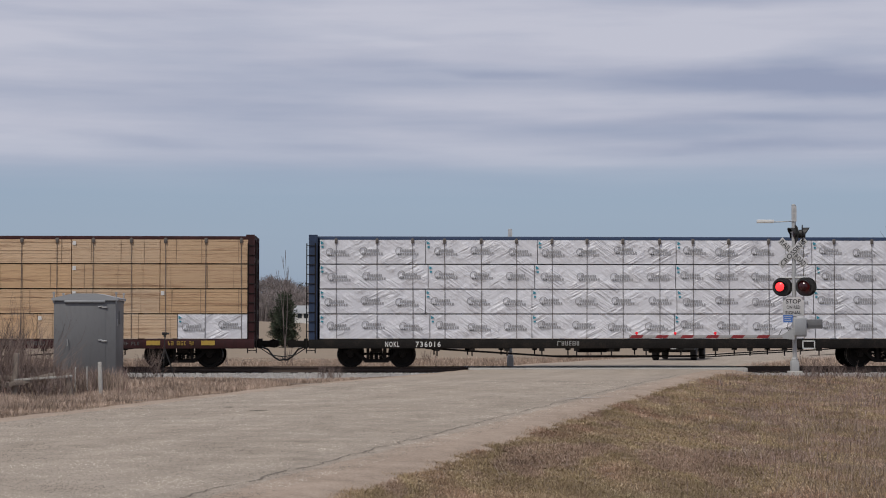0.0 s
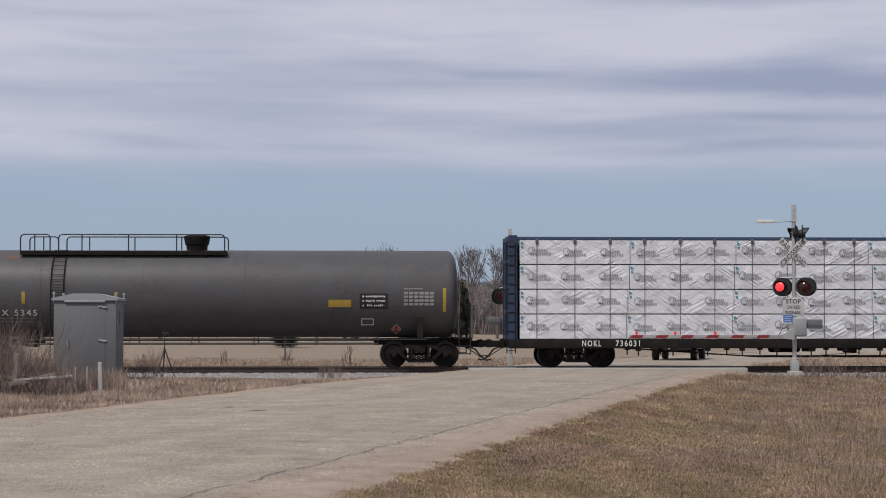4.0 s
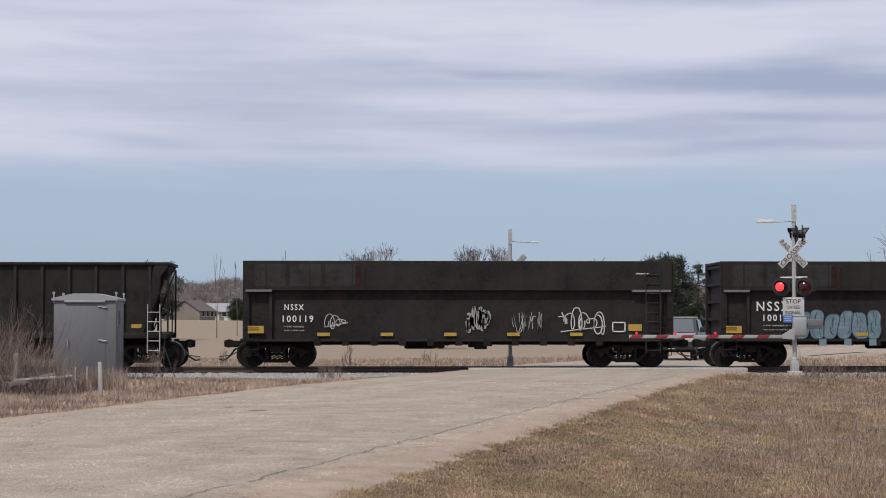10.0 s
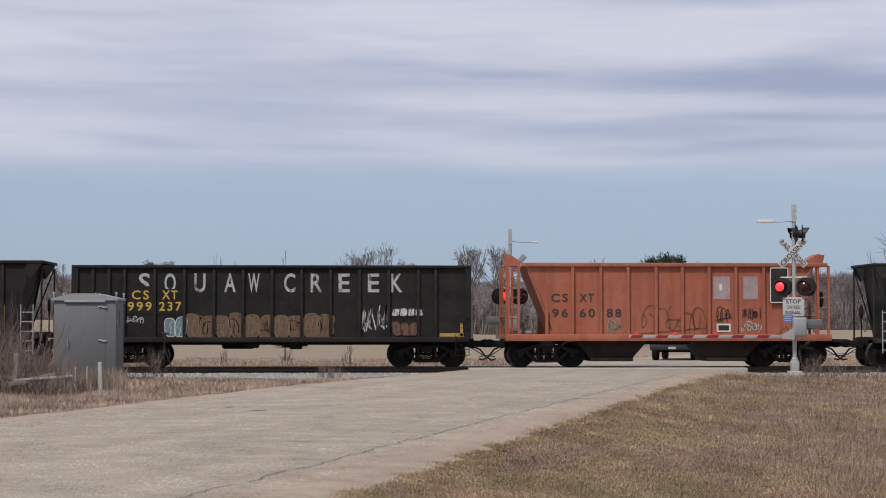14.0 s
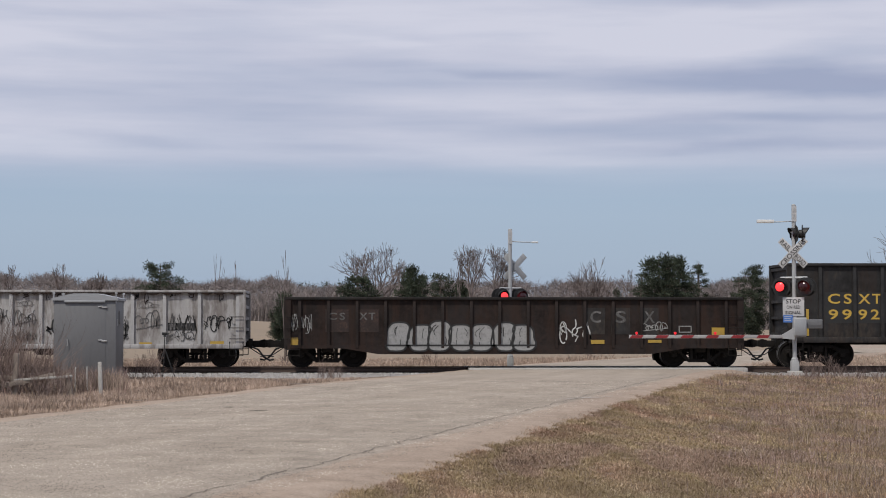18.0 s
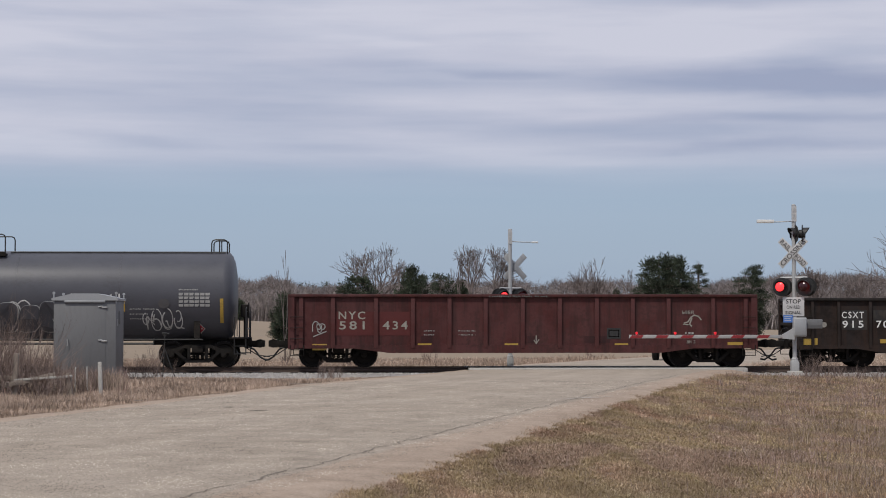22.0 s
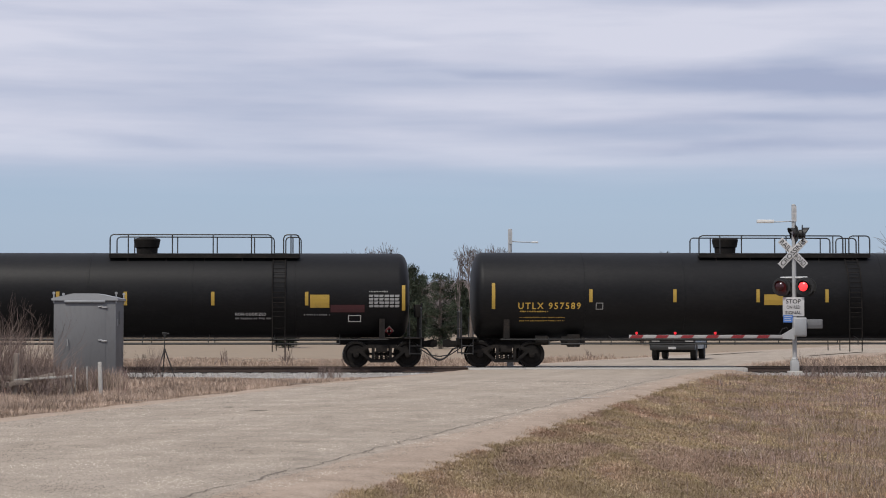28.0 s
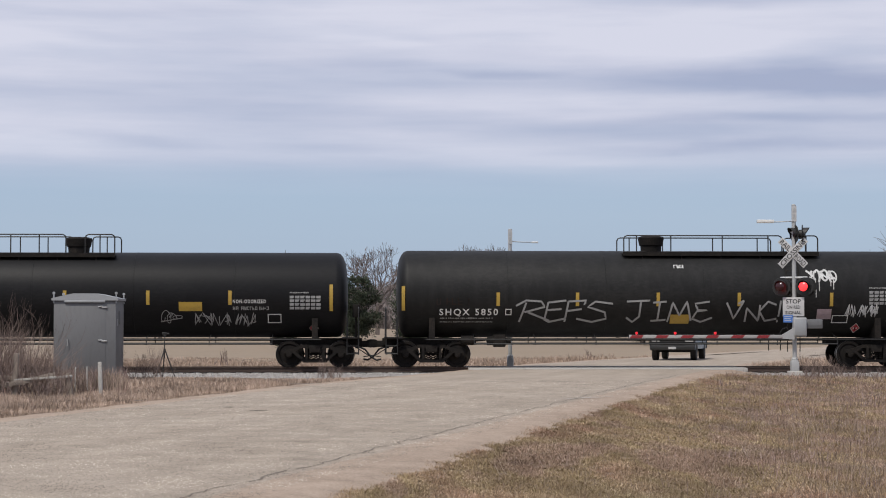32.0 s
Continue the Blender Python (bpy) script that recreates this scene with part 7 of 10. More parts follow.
    c = open_car("coal_car", "black ribbed coal car with large white and yellow lettering", 14.1, 204, 905, M_COAL, 470, 598, (302, 828), [240, 268, 295, 348, 400, 452, 503, 554, 606, 657, 708, 760, 812, 843], sill=8)
    c.half = 1.41
    for ch, a in (("S", 320), ("Q", 365), ("U", 417), ("A", 470), ("W", 512), ("C", 575), ("R", 622), ("E", 671), ("E", 723), ("K", 764)):
        c.text(ch, a, 517, 20, 32, M_WORNW, "white capital letter of a mine's name")
    c.patch("black_panel", 299, 347, 507, 556, M_COAL, "black panel painted over older letters", 0.018); c.patch("black_panel", 351, 398, 512, 556, M_COAL, "", 0.018)
    for w, a, b, k in (("CS", 308, 530, 30), ("XT", 361, 530, 27), ("999", 301, 550, 42), ("237", 356, 550, 39)):
        c.text(w, a, b, k, 15, M_YLETTER, lift=0.024)
    c.bubbles(402, 662, 553, 598, M_GRAFO, M_GRAFO2, 41, 10, "faded brown graffiti letters", 5, 1.3); c.scrawl(410, 655, 556, 594, M_GRAFO2, 48, 1.5, 12); c.bubbles(366, 404, 560, 596, M_GRAFB, M_GRAFW, 42, 2)
    c.scrawl(712, 756, 540, 588, M_GRAFW, 43, 2.0, 4, "white spray-painted tag"); c.bubbles(766, 820, 545, 560, M_GRAFW, M_GRAFK, 44, 4); c.bubbles(766, 812, 568, 594, M_GRAFO, M_GRAFR, 45, 3)
    c.scrawl(216, 258, 518, 545, M_GRAFW, 46, 1.5, 4); c.scrawl(298, 330, 560, 572, M_GRAFW, 47, 1.0, 3)
    marks(c, ((889, 572, 595),), ((220, 248, 588, 595), (850, 893, 590, 596)))

    c = open_car("coal_car", "brown-black tub-bottomed coal car with tan end panel", 16.6, 1172, 1957, M_COAL, 462, 590, (1248, 1887), [1262 + 48 * k for k in range(14)], (1325, 1805, 634), sill=9, rim=M_BROWNBLK, slopes=((1205, 1243), (1930, 1906)))
    c.half = 1.41
    c.flat("tan_panel", [[(1205, 466), (1243, 585), (1258, 585), (1258, 466)]], mat("tan_rust_steel", (0.16, 0.11, 0.05), 0.8, 0, 0.3, (2, 12), 0.3, (0.06, 0.04, 0.025), 0.6), "tan end panel")
    for w, a, b, k in (("CS", 1312, 525, 22), ("XT", 1358, 525, 22), ("916", 1307, 546, 32), ("493", 1354, 546, 28)):
        c.text(w, a, b, k, 10, M_WHITE)
    c.text("M", 1541, 539, 15, 31, M_WHITE); c.text("W", 1589, 539, 15, 31, M_WHITE)
    marks(c, ((1262, 538, 584), (1438, 545, 580), (1888, 540, 584)), ())
    c.outline_box("inspection_box", 1766, 1792, 562, 578, 1.2, M_STENCIL)

    c = open_car("coal_car", "weathered grey-brown coal car with yellow numbers", 16.6, 382, 1115, M_COAL2, 465, 598, (440, 1058), [441, 503, 553, 600, 648, 699, 750, 798, 846, 893, 940, 989, 1053, 1107], sill=9, rib_w=6)
    c.half = 1.41
    c.patch("black_panel", 450, 600, 517, 572, M_GRAFK, "black painted panel", 0.006)
    for w, a, b, k in (("CS", 455, 537, 43), ("XT", 510, 537, 42), ("99", 456, 565, 42), ("92", 510, 565, 38), ("03", 560, 565, 36)):
        c.text(w, a, b, k, 17, M_YLETTER)
    c.bubbles(655, 697, 552, 590, M_COAL2, M_GRAFW, 51, 1); c.scrawl(655, 752, 552, 592, M_GRAFW, 52, 3.0, 5, "broad white spray-painted tag"); c.scrawl(612, 645, 553, 590, M_STENCIL, 53, 1.3, 3)
    c.patch("rust_patch", 849, 890, 505, 590, M_BROWNBLK, "brown rust stain"); c.patch("rust_patch", 948, 988, 535, 572, M_BROWNBLK, "")
    marks(c, ((418, 547, 595), (577, 570, 594), (732, 570, 594), (835, 569, 594), (1110, 547, 592)), ((948, 985, 582, 592),))

    c = open_car("gondola_car", "low dark brown gondola with white bubble graffiti", 17.6, 214, 1028, M_BROWNBLK, 526, 616, (288, 954), [240 + 50.5 * k for k in range(16)], belly=11, rim=M_COAL)
    c.half = 1.41
    c.bubbles(394, 655, 566, 622, M_GRAFG, M_GRAFK, 61, 7, "large white bubble-letter graffiti", 3, 3.0)
    c.half = 1.485
    c.bubbles(394, 655, 566, 622, M_GRAFG, M_GRAFK, 61, 7, "", 3, 3.0, (611.5, 622))
    c.half = 1.41
    for w, a in (("C", 755), ("S", 800), ("X", 851)):
        c.patch("letter_panel", a - 8, a + 26, 545, 592, M_COAL2, "greyed letter panel", 0.006)
        c.text(w, a, 571, 19, 20, M_TAGGREY)
    for w, a, k in (("CS", 290, 30), ("XT", 345, 28)):
        c.patch("letter_panel", a - 5, a + k + 6, 548, 588, mat("rusty_letter_panel", (0.028, 0.017, 0.014), 0.8, 0, 0.5, (3, 14), 0.1, (0.07, 0.036, 0.026), 0.6), "rusty brown letter panel", 0.006)
        c.text(w, a, 566, k, 12, M_TAGGREY)
    c.scrawl(697, 755, 565, 610, M_GRAFW, 62, 2.0, 3, "white scrawled tag"); c.scrawl(845, 895, 570, 588, M_STENCIL, 63, 1.3, 5); c.scrawl(222, 262, 555, 590, M_STENCIL, 64, 1.4, 4)
    c.outline_box("inspection_box", 913, 936, 577, 589, 1.5, M_STENCIL)
    marks(c, (), ((972, 998, 580, 593), (756, 780, 602, 609), (858, 882, 602, 607), (222, 242, 598, 612)))

    c = open_car("gondola_car", "weathered white gondola covered with black tags", 19.0, 130, 1163, M_WHITEGON, 514, 610, (220, 1076), [166, 218, 270, 328, 382, 436, 489, 543, 596, 648, 700, 754, 806, 859, 912, 966, 1022, 1083, 1150], sill=7, rib_w=6, rib_paint=M_GATEW)
    g = Mesh().prism([(c.x(700), c.z(617)), (c.x(712), c.z(630)), (c.x(752), c.z(630)), (c.x(760), c.z(621)), (c.x(790), c.z(621)), (c.x(798), c.z(628)), (c.x(836), c.z(628)), (c.x(842), c.z(617))], -1.25, -1.1)
    c.part("brake_rigging", g, M_BROWNBLK)
    c.half = 1.41
    c.text("56", 176, 574, 25, 13, M_BLETTER); c.text("227", 221, 574, 42, 13, M_BLETTER)
    rnd = random.Random(70)
    bays = [(276, 325), (385, 432), (440, 485), (500, 540), (548, 590), (602, 644), (705, 750), (758, 800), (864, 908), (916, 960), (970, 1018), (1028, 1078), (1090, 1140)]
    for i, (a, b) in enumerate(bays):
        y = rnd.uniform(546, 562)
        c.scrawl(a, b, y, y + rnd.uniform(26, 40), M_TAGGREY if i % 4 else M_GRAFK, 71 + i, rnd.uniform(1.0, 1.8), 4, "black spray-painted tag" if i == 0 else "")
        if i % 3 == 1:
            c.scrawl(a + 4, b - 6, 532, y - 2, M_TAGGREY, 371 + i, 0.8, 3)
        if i % 2:
            c.scrawl(a, b, 585, 606, M_TAGGREY, 171 + i, 1.3, 5)
    # rust that has eaten along the underside of the rim
    edge_pts = [(134 + 7.6 * k, 519 + rnd.uniform(0.5, 4.5) * (1 if rnd.random() < 0.75 else 0.2)) for k in range(136)]
    c.flat("rim_rust", [[(a[0], 518), a, b, (b[0], 518)] for a, b in zip(edge_pts, edge_pts[1:])], M_BROWNBLK, "dark rust along the rim", 0.115)
    c.scrawl(655, 697, 566, 598, M_GRAFK, 91, 3.0, 5, "heavy black spray-painted tag"); c.scrawl(813, 856, 563, 592, M_GRAFK, 92, 3.0, 4); c.scrawl(918, 958, 560, 608, M_GRAFK, 93, 1.6, 6)
    for k in range(26):
        a = 160 + 38 * k + rnd.uniform(-10, 10)
        c.scrawl(a, a + rnd.uniform(4, 12), 517, 517 + rnd.uniform(8, 28), M_GRAFK if k % 2 else M_BROWNBLK, 200 + k, 1.6, 1, "", "drip_stain")
    c.patch("notice_panel", 1040, 1075, 572, 585, M_GRAFK, "black notice panel"); c.outline_box("inspection_box", 1028, 1044, 572, 585, 1.5, M_GRAFK)
    marks(c, (), ((403, 425, 601, 607), (664, 686, 600, 607), (874, 896, 606, 611), (978, 1000, 606, 611), (293, 315, 605, 611), (1102, 1126, 604, 609)))

    c = open_car("gondola_car", "dark brown-black gondola with faded red letter panels", 20.5, 320, 1143, M_BROWNBLK, 527, 617, (400, 1065), [348, 395, 452, 505, 558, 610, 656, 705, 760, 812, 862, 912, 962, 1010, 1060, 1110], belly=11, rim=M_COAL)
    c.half = 1.41
    c.text("CSXT", 401, 563, 40, 11, M_WHITE); c.text("915", 402, 580, 38, 12, M_WHITE); c.text("707", 463, 580, 36, 12, M_WHITE)
    for w, a in (("C", 872), ("S", 918), ("X", 970)):
        c.patch("letter_panel", a - 4, a + 30, 551, 588, mat("faded_red_panel", (0.036, 0.02, 0.016), 0.8, 0, 0.45, (3, 14), 0.1, (0.08, 0.04, 0.026), 0.6), "faded reddish letter panel", 0.008)
        c.text(w, a + 1, 577, 22, 23, M_WORNW)
    c.patch("letter_panel", 400, 447, 549, 584, M_COAL2, "", 0.006); c.patch("letter_panel", 458, 500, 549, 568, M_COAL2, "", 0.006)
    c.outline_box("inspection_box", 1034, 1055, 576, 589, 1.5, M_WHITE); c.bars([(1040, 1054, 598, 601)], M_WHITE, 4); c.bars([(574, 592, 613, 618)], M_STENCIL, 5)
    c.flat("white_dot", [[(369 + 5 * math.cos(-a / 2), 575 + 5 * math.sin(-a / 2)) for a in range(12)]], M_GRAFC)
    marks(c, (), ((331, 357, 599, 611), (470, 494, 601, 608), (573, 597, 602, 608), (723, 747, 602, 608), (873, 897, 602, 608), (973, 997, 601, 607), (1107, 1133, 603, 614)))

    c = open_car("gondola_car", "oxide red gondola with pale stencilled numbers", 21.6, 218, 1050, M_RED, 521, 616, (305, 967), [240, 296, 372, 437, 502, 566, 632, 698, 764, 828, 892, 972, 1030], belly=9, rib_w=7)
    c.half = 1.41
    c.text("NYC", 306, 565, 47, 13, M_GRAFC); c.text("581", 307, 583, 45, 14, M_GRAFC); c.text("434", 384, 583, 44, 14, M_GRAFC)
    c.bars([(572, 676, 523, 526.5)], M_TAGGREY, 6, lift=0.116); c.bars([(457, 476, 585, 587), (457, 476, 592, 594), (518, 548, 585, 587), (518, 548, 592, 594)], M_STENCIL, 7)
    c.patch("inspection_panel", 782, 807, 581, 600, M_GRAFK, "black inspection panel"); c.outline_box("inspection_box", 785, 804, 584, 597, 1.5, M_WHITE)
    g = Mesh()
    c.stroke([(920, 572), (927, 570), (932, 562), (938, 558), (946, 560), (951, 567)], 2.4, g, 0.016); c.stroke([(934, 563), (930, 574), (934, 578)], 2.6, g, 0.016); c.stroke([(918, 574), (928, 575)], 1.6, g, 0.016)
    c.part("worn_emblem", g.data("worn_emblem", M_GRAFC, False), None, "worn pale remains of an emblem"); c.bars([(917, 942, 550, 556)], M_GRAFC, 8); c.bars([(922, 940, 588, 592)], M_STENCIL, 9); c.bars([(925, 940, 603, 608)], M_GRAFC, 12)
    for a in (742, 768, 640, 452):
        c.patch("primer_patch", a, a + 20, 595, 607, M_MAROON, "darker touched-up patch", 0.008)
    g = Mesh()
    c.stroke([(656, 594), (656, 608)], 1.6, g, 0.016); c.stroke([(652, 602), (656, 609), (661, 601)], 1.6, g, 0.016)
    c.part("arrow_mark", g.data("arrow_mark", M_GRAFC, False), None, "pale arrow mark")
    for a, b in ((299, 368), (376, 433)):
        c.patch("letter_panel", a, b, 552, 594, M_MAROON2, "fresher red letter panel", 0.006)
    c.scrawl(260, 285, 560, 600, M_STENCIL, 81, 1.6, 2)
    marks(c, (), ((260, 285, 609, 620), (446, 470, 608, 614), (600, 624, 608, 614), (796, 820, 608, 614), (998, 1025, 606, 617)))

    c = tank_car("tank_car", "blue-grey tank car with white trademark and graffiti", 23.0, 206, 1152, M_GREYTANK, 446, 603, (62, 67), (612, 746), 680, None,
                 [(227, 531, 572), (396, 530, 552), (957, 529, 552), (1129, 529, 572)], [(886, 922, 553, 571)], hoops=((613, 745, 651, 703),))
    zt = c.z(446)
    for y in (-0.5, 0.5):
        g = Mesh().tube([(c.x(222), y, zt), (c.x(610), y, zt)], 0.025, 5).tube([(c.x(752), y, zt), (c.x(1132), y, zt)], 0.025, 5)
        for a in list(range(240, 620, 62)) + list(range(752, 1130, 61)):
            g.tube([(c.x(a), y, zt - 0.15), (c.x(a), y, zt + 0.02)], 0.02, 4)
        c.part("running_rail", g, M_LAMPK)
        rail_hoop(c, 218, 248, y, zt - 0.1, c.z(421), (230,), M_LAMPK); rail_hoop(c, 1107, 1135, y, zt - 0.1, c.z(423), (1121,), M_LAMPK)
    g = Mesh()
    for a in (-0.2, 0.2):
        g.tube([(c.x(236) , a, zt + 0.05), (c.x(216), a, zt - 0.25), (c.x(203), a, zt - 0.8), (c.x(199), a, zt - 1.6), (c.x(200), a, 1.1)], 0.02, 5)
    for k in range(7):
        g.tube([(c.x(199 + max(0, 4 - k) * 3), -0.2, zt - 0.3 - 0.33 * k), (c.x(199 + max(0, 4 - k) * 3), 0.2, zt - 0.3 - 0.33 * k)], 0.015, 4)
    c.part("end_ladder", g, M_STENCIL)
    block_word(c, 283, 472, 504, 529, 6, M_WHITE)
    c.text("PROX 30324", 286, 547, 90, 11, M_STENCIL); c.bars([(288, 370, 553, 556), (288, 370, 561, 563)], M_STENCIL, 9)
    c.scrawl(412, 500, 520, 575, M_GRAFW, 101, 2.2, 5, "white and grey spray-painted graffiti"); c.scrawl(498, 612, 522, 588, M_GRAFW, 102, 2.2, 6); c.scrawl(637, 666, 543, 572, M_GRAFW, 103, 1.5, 3)
    c.bubbles(700, 846, 533, 588, M_GREYTANK, M_GRAFW, 104, 4); c.scrawl(684, 846, 532, 588, M_GRAFW, 105, 2.4, 6); c.scrawl(846, 950, 519, 585, M_GRAFW, 106, 3.2, 4); c.scrawl(986, 1062, 545, 585, M_GRAFW, 107, 1.8, 4)
    c.bars([(968, 1012, 546, 549), (968, 1000, 555, 558), (968, 1012, 563, 566)], M_STENCIL, 10)
    c.flat("pale_disc", [[(1028 + 10 * math.cos(-a / 2.55), 538 + 9 * math.sin(-a / 2.55)) for a in range(16)]], M_GREYTANK2)
    data_panel(c, 1054, 1110, 519, 545, M_STENCIL); placard(c, 1090, 582)

    c = tank_car("tank_car", "black tank car with white stencils on its side", 24.6, 366, 1283, M_BLACK, 444, 597, (62, 62), (527, 885), 825, 582,
                 [(384, 509, 553), (511, 518, 541), (687, 521, 541), (795, 517, 540), (970, 523, 541), (1111, 523, 541), (1271, 506, 552)], [(937, 974, 555, 567)], hoops=((530, 574, 553), (600, 880, 620, 707, 793)))
    c.text("SHQX 50313", 431, 560, 107, 11, M_WHITE); c.bars([(433, 535, 565, 568), (433, 535, 572, 574)], M_STENCIL, 11)
    c.text("LIQUEFIED", 1137, 531, 34, 5, M_WHITE); c.text("PETROLEUM GAS", 1128, 538, 50, 5, M_WHITE); c.text("NON-ODORIZED", 1129, 546, 46, 5, M_WHITE)
    c.outline_box("stencil_box", 606, 618, 549, 560, 1.2, M_WHITE); c.outline_box("inspection_box", 1121, 1147, 559, 571, 1.5, M_WHITE)
    c.bars([(853, 870, 468, 474)], M_WHITE, 2); data_panel(c, 1208, 1264, 522, 546); placard(c, 1193, 580)

    c = tank_car("tank_car", "grey tank car with a black painted panel", 25.5, 12, 940, M_GREYTANK, 444, 595, (62, 60), (415, 780), 482, 722,
                 [(22, 508, 552), (333, 521, 542), (474, 521, 542), (617, 522, 542), (795, 522, 542), (920, 510, 551)], [(512, 547, 558, 574)], hoops=((425, 710, 458, 515, 602, 686), (738, 778, 757)))
    c.patch("black_panel", 220, 328, 536, 590, M_BLACK, "black painted panel")
    c.text("LIQUEFIED PETROLEUM GAS", 590, 558, 100, 6, M_WHITE); c.text("NON-ODORIZED", 590, 565, 52, 5, M_WHITE); c.bars([(75, 175, 549, 559)], M_WHITE, 12)
    c.outline_box("inspection_box", 794, 822, 556, 570, 1.5, M_WHITE); c.bars([(503, 520, 467, 472)], M_WHITE, 2); c.patch("pale_streak", 430, 436, 522, 570, M_GREYTANK2); c.patch("pale_streak", 505, 510, 524, 560, M_GREYTANK2)
    data_panel(c, 852, 907, 518, 543); placard(c, 840, 581)

    c = tank_car("tank_car", "black tank car with yellow stencilled marks", 27.6, 536, 1472, M_BLACK, 447, 600, (61, 61), (945, 1255), 1001, 1220,
                 [(573, 501, 547), (746, 512, 535), (896, 512, 535), (1045, 512, 535), (1169, 512, 535), (1293, 512, 535), (1445, 501, 547)], [(1056, 1090, 521, 540)], hoops=((945, 1206, 983, 1022, 1103, 1188), (1217, 1255, 1235)))
    c.text("UTLX 957589", 617, 547, 111, 11, M_YLETTER); c.bars([(620, 670, 550, 553), (620, 700, 561, 563), (620, 700, 567, 569)], M_YLETTER, 13)
    c.bars([(1282, 1356, 544, 549), (1282, 1324, 553, 557)], M_YLETTER, 14)
    c.outline_box("stencil_box", 755, 768, 536, 548, 1.2, M_STENCIL); c.outline_box("inspection_box", 1347, 1366, 562, 573, 1.5, M_WHITE)

    c = tank_car("tank_car", "black tank car with a dark red patch", 28.7, 302, 1252, M_BLACK, 449, 598, (58, 50), (718, 1055), 780, 1020,
                 [(319, 504, 550), (477, 517, 541), (633, 517, 541), (751, 517, 541), (904, 517, 541), (1069, 517, 541), (1240, 505, 550)], [(1075, 1109, 522, 545)], hoops=((720, 1006, 752, 830, 902, 970), (1027, 1055, 1040)))
    c.text("TILX 304935", 367, 547, 107, 11, M_WHITE); c.bars([(371, 457, 553, 556), (371, 457, 560, 562)], M_STENCIL, 15)
    c.text("NON-ODORIZED", 943, 559, 54, 5, M_WHITE); c.bars([(943, 1006, 562, 566), (1064, 1110, 556, 559)], M_STENCIL, 16)
    c.patch("dark_red_patch", 1111, 1171, 540, 553, mat("dark_red_touch_up", (0.06, 0.015, 0.018), 0.6, 0, 0.2, (5, 40), 0), "dark red touch-up patch")
    c.outline_box("stencil_box", 482, 496, 533, 546, 1.5, M_WHITE); c.outline_box("inspection_box", 1142, 1165, 558, 570, 1.5, M_WHITE); data_panel(c, 1179, 1234, 522, 546); placard(c, 1215, 586)

    c = tank_car("tank_car", "black tank car with a row of white tags", 30.2, 363, 1310, M_BLACK, 449, 599, (56, 48), (563, 900), 838, 595,
                 [(380, 504, 550), (558, 515, 539), (704, 515, 538), (843, 515, 538), (985, 515, 538), (1129, 515, 538), (1303, 505, 550)], [(1038, 1077, 534, 549)], hoops=((565, 588, 577), (616, 898, 650, 715, 787, 860)))
    c.text("MTZX 330331", 430, 549, 114, 12, M_WHITE); c.bars([(432, 540, 557, 560), (432, 540, 564, 566)], M_STENCIL, 17)
    for i, (a, b, y0, y1) in enumerate(((525, 575, 552, 582), (620, 700, 548, 576), (705, 742, 542, 566), (745, 805, 548, 572), (825, 880, 542, 570), (945, 1042, 546, 582), (385, 398, 505, 562), (1190, 1238, 540, 572))):
        c.scrawl(a, b, y0, y1, M_GRAFW, 111 + i, 1.4, max(2, (b - a) // 14), "white spray-painted tag" if i == 0 else "")
    c.scrawl(1078, 1125, 545, 572, M_GRAFT, 121, 2.6, 5, "teal spray-painted tag"); c.scrawl(1130, 1190, 562, 577, M_GRAFW, 122, 1.8, 5); c.scrawl(448, 480, 570, 586, M_STENCIL, 123, 1.2, 3)
    c.text("NON-ODORIZED", 1132, 541, 56, 5, M_WHITE); c.bars([(1132, 1192, 545, 549)], M_STENCIL, 18); data_panel(c, 1232, 1285, 524, 545); placard(c, 1267, 581)
    c.outline_box("stencil_box", 568, 581, 537, 549, 1.5, M_WHITE)

    c = tank_car("tank_car", "black tank car with a huge white sprayed tag", 31.3, 170, 1089, M_BLACK2, 444, 597, (62, 58), (575, 930), 633, 876,
                 [(181, 507, 550), (349, 518, 542), (490, 518, 542), (634, 518, 542), (779, 518, 542), (945, 518, 542), (1078, 507, 546)], [(657, 691, 557, 573)], hoops=((577, 863, 600, 662, 755, 838), (887, 928, 907)))
    c.text("SHQX 5850", 245, 558, 104, 11, M_WHITE); c.bars([(246, 340, 562, 565), (246, 340, 569, 571)], M_STENCIL, 19); c.outline_box("stencil_box", 362, 373, 547, 558, 1.5, M_WHITE)
    big_tag(c)
    c.scrawl(900, 955, 477, 500, M_GRAFW, 131, 3.4, 4, "white dripping tag")
    g = Mesh()
    for a, b in ((905, 512), (911, 520), (917, 526), (923, 515), (944, 506), (949, 512)):
        c.stroke([(a, 492), (a, b)], 1.3, g, 0.016)
    c.part("paint_drips", g.data("paint_drips", M_GRAFW, False), None)
    c.scrawl(843, 860, 497, 518, M_STENCIL, 132, 1.2, 2); c.scrawl(970, 1030, 538, 562, M_GRAFW, 133, 1.8, 6); c.scrawl(1047, 1068, 545, 570, M_GRAFW, 134, 2.0, 2)
    c.patch("pale_notice", 920, 946, 547, 565, M_GRAFP, "pale pink notice"); c.bars([(240, 298, 528, 540)], M_BROWNBLK, 3); c.bars([(664, 682, 468, 474)], M_WHITE, 2)
    c.outline_box("inspection_box", 948, 977, 558, 572, 1.5, M_WHITE); data_panel(c, 1013, 1069, 515, 541); placard(c, 994, 581)

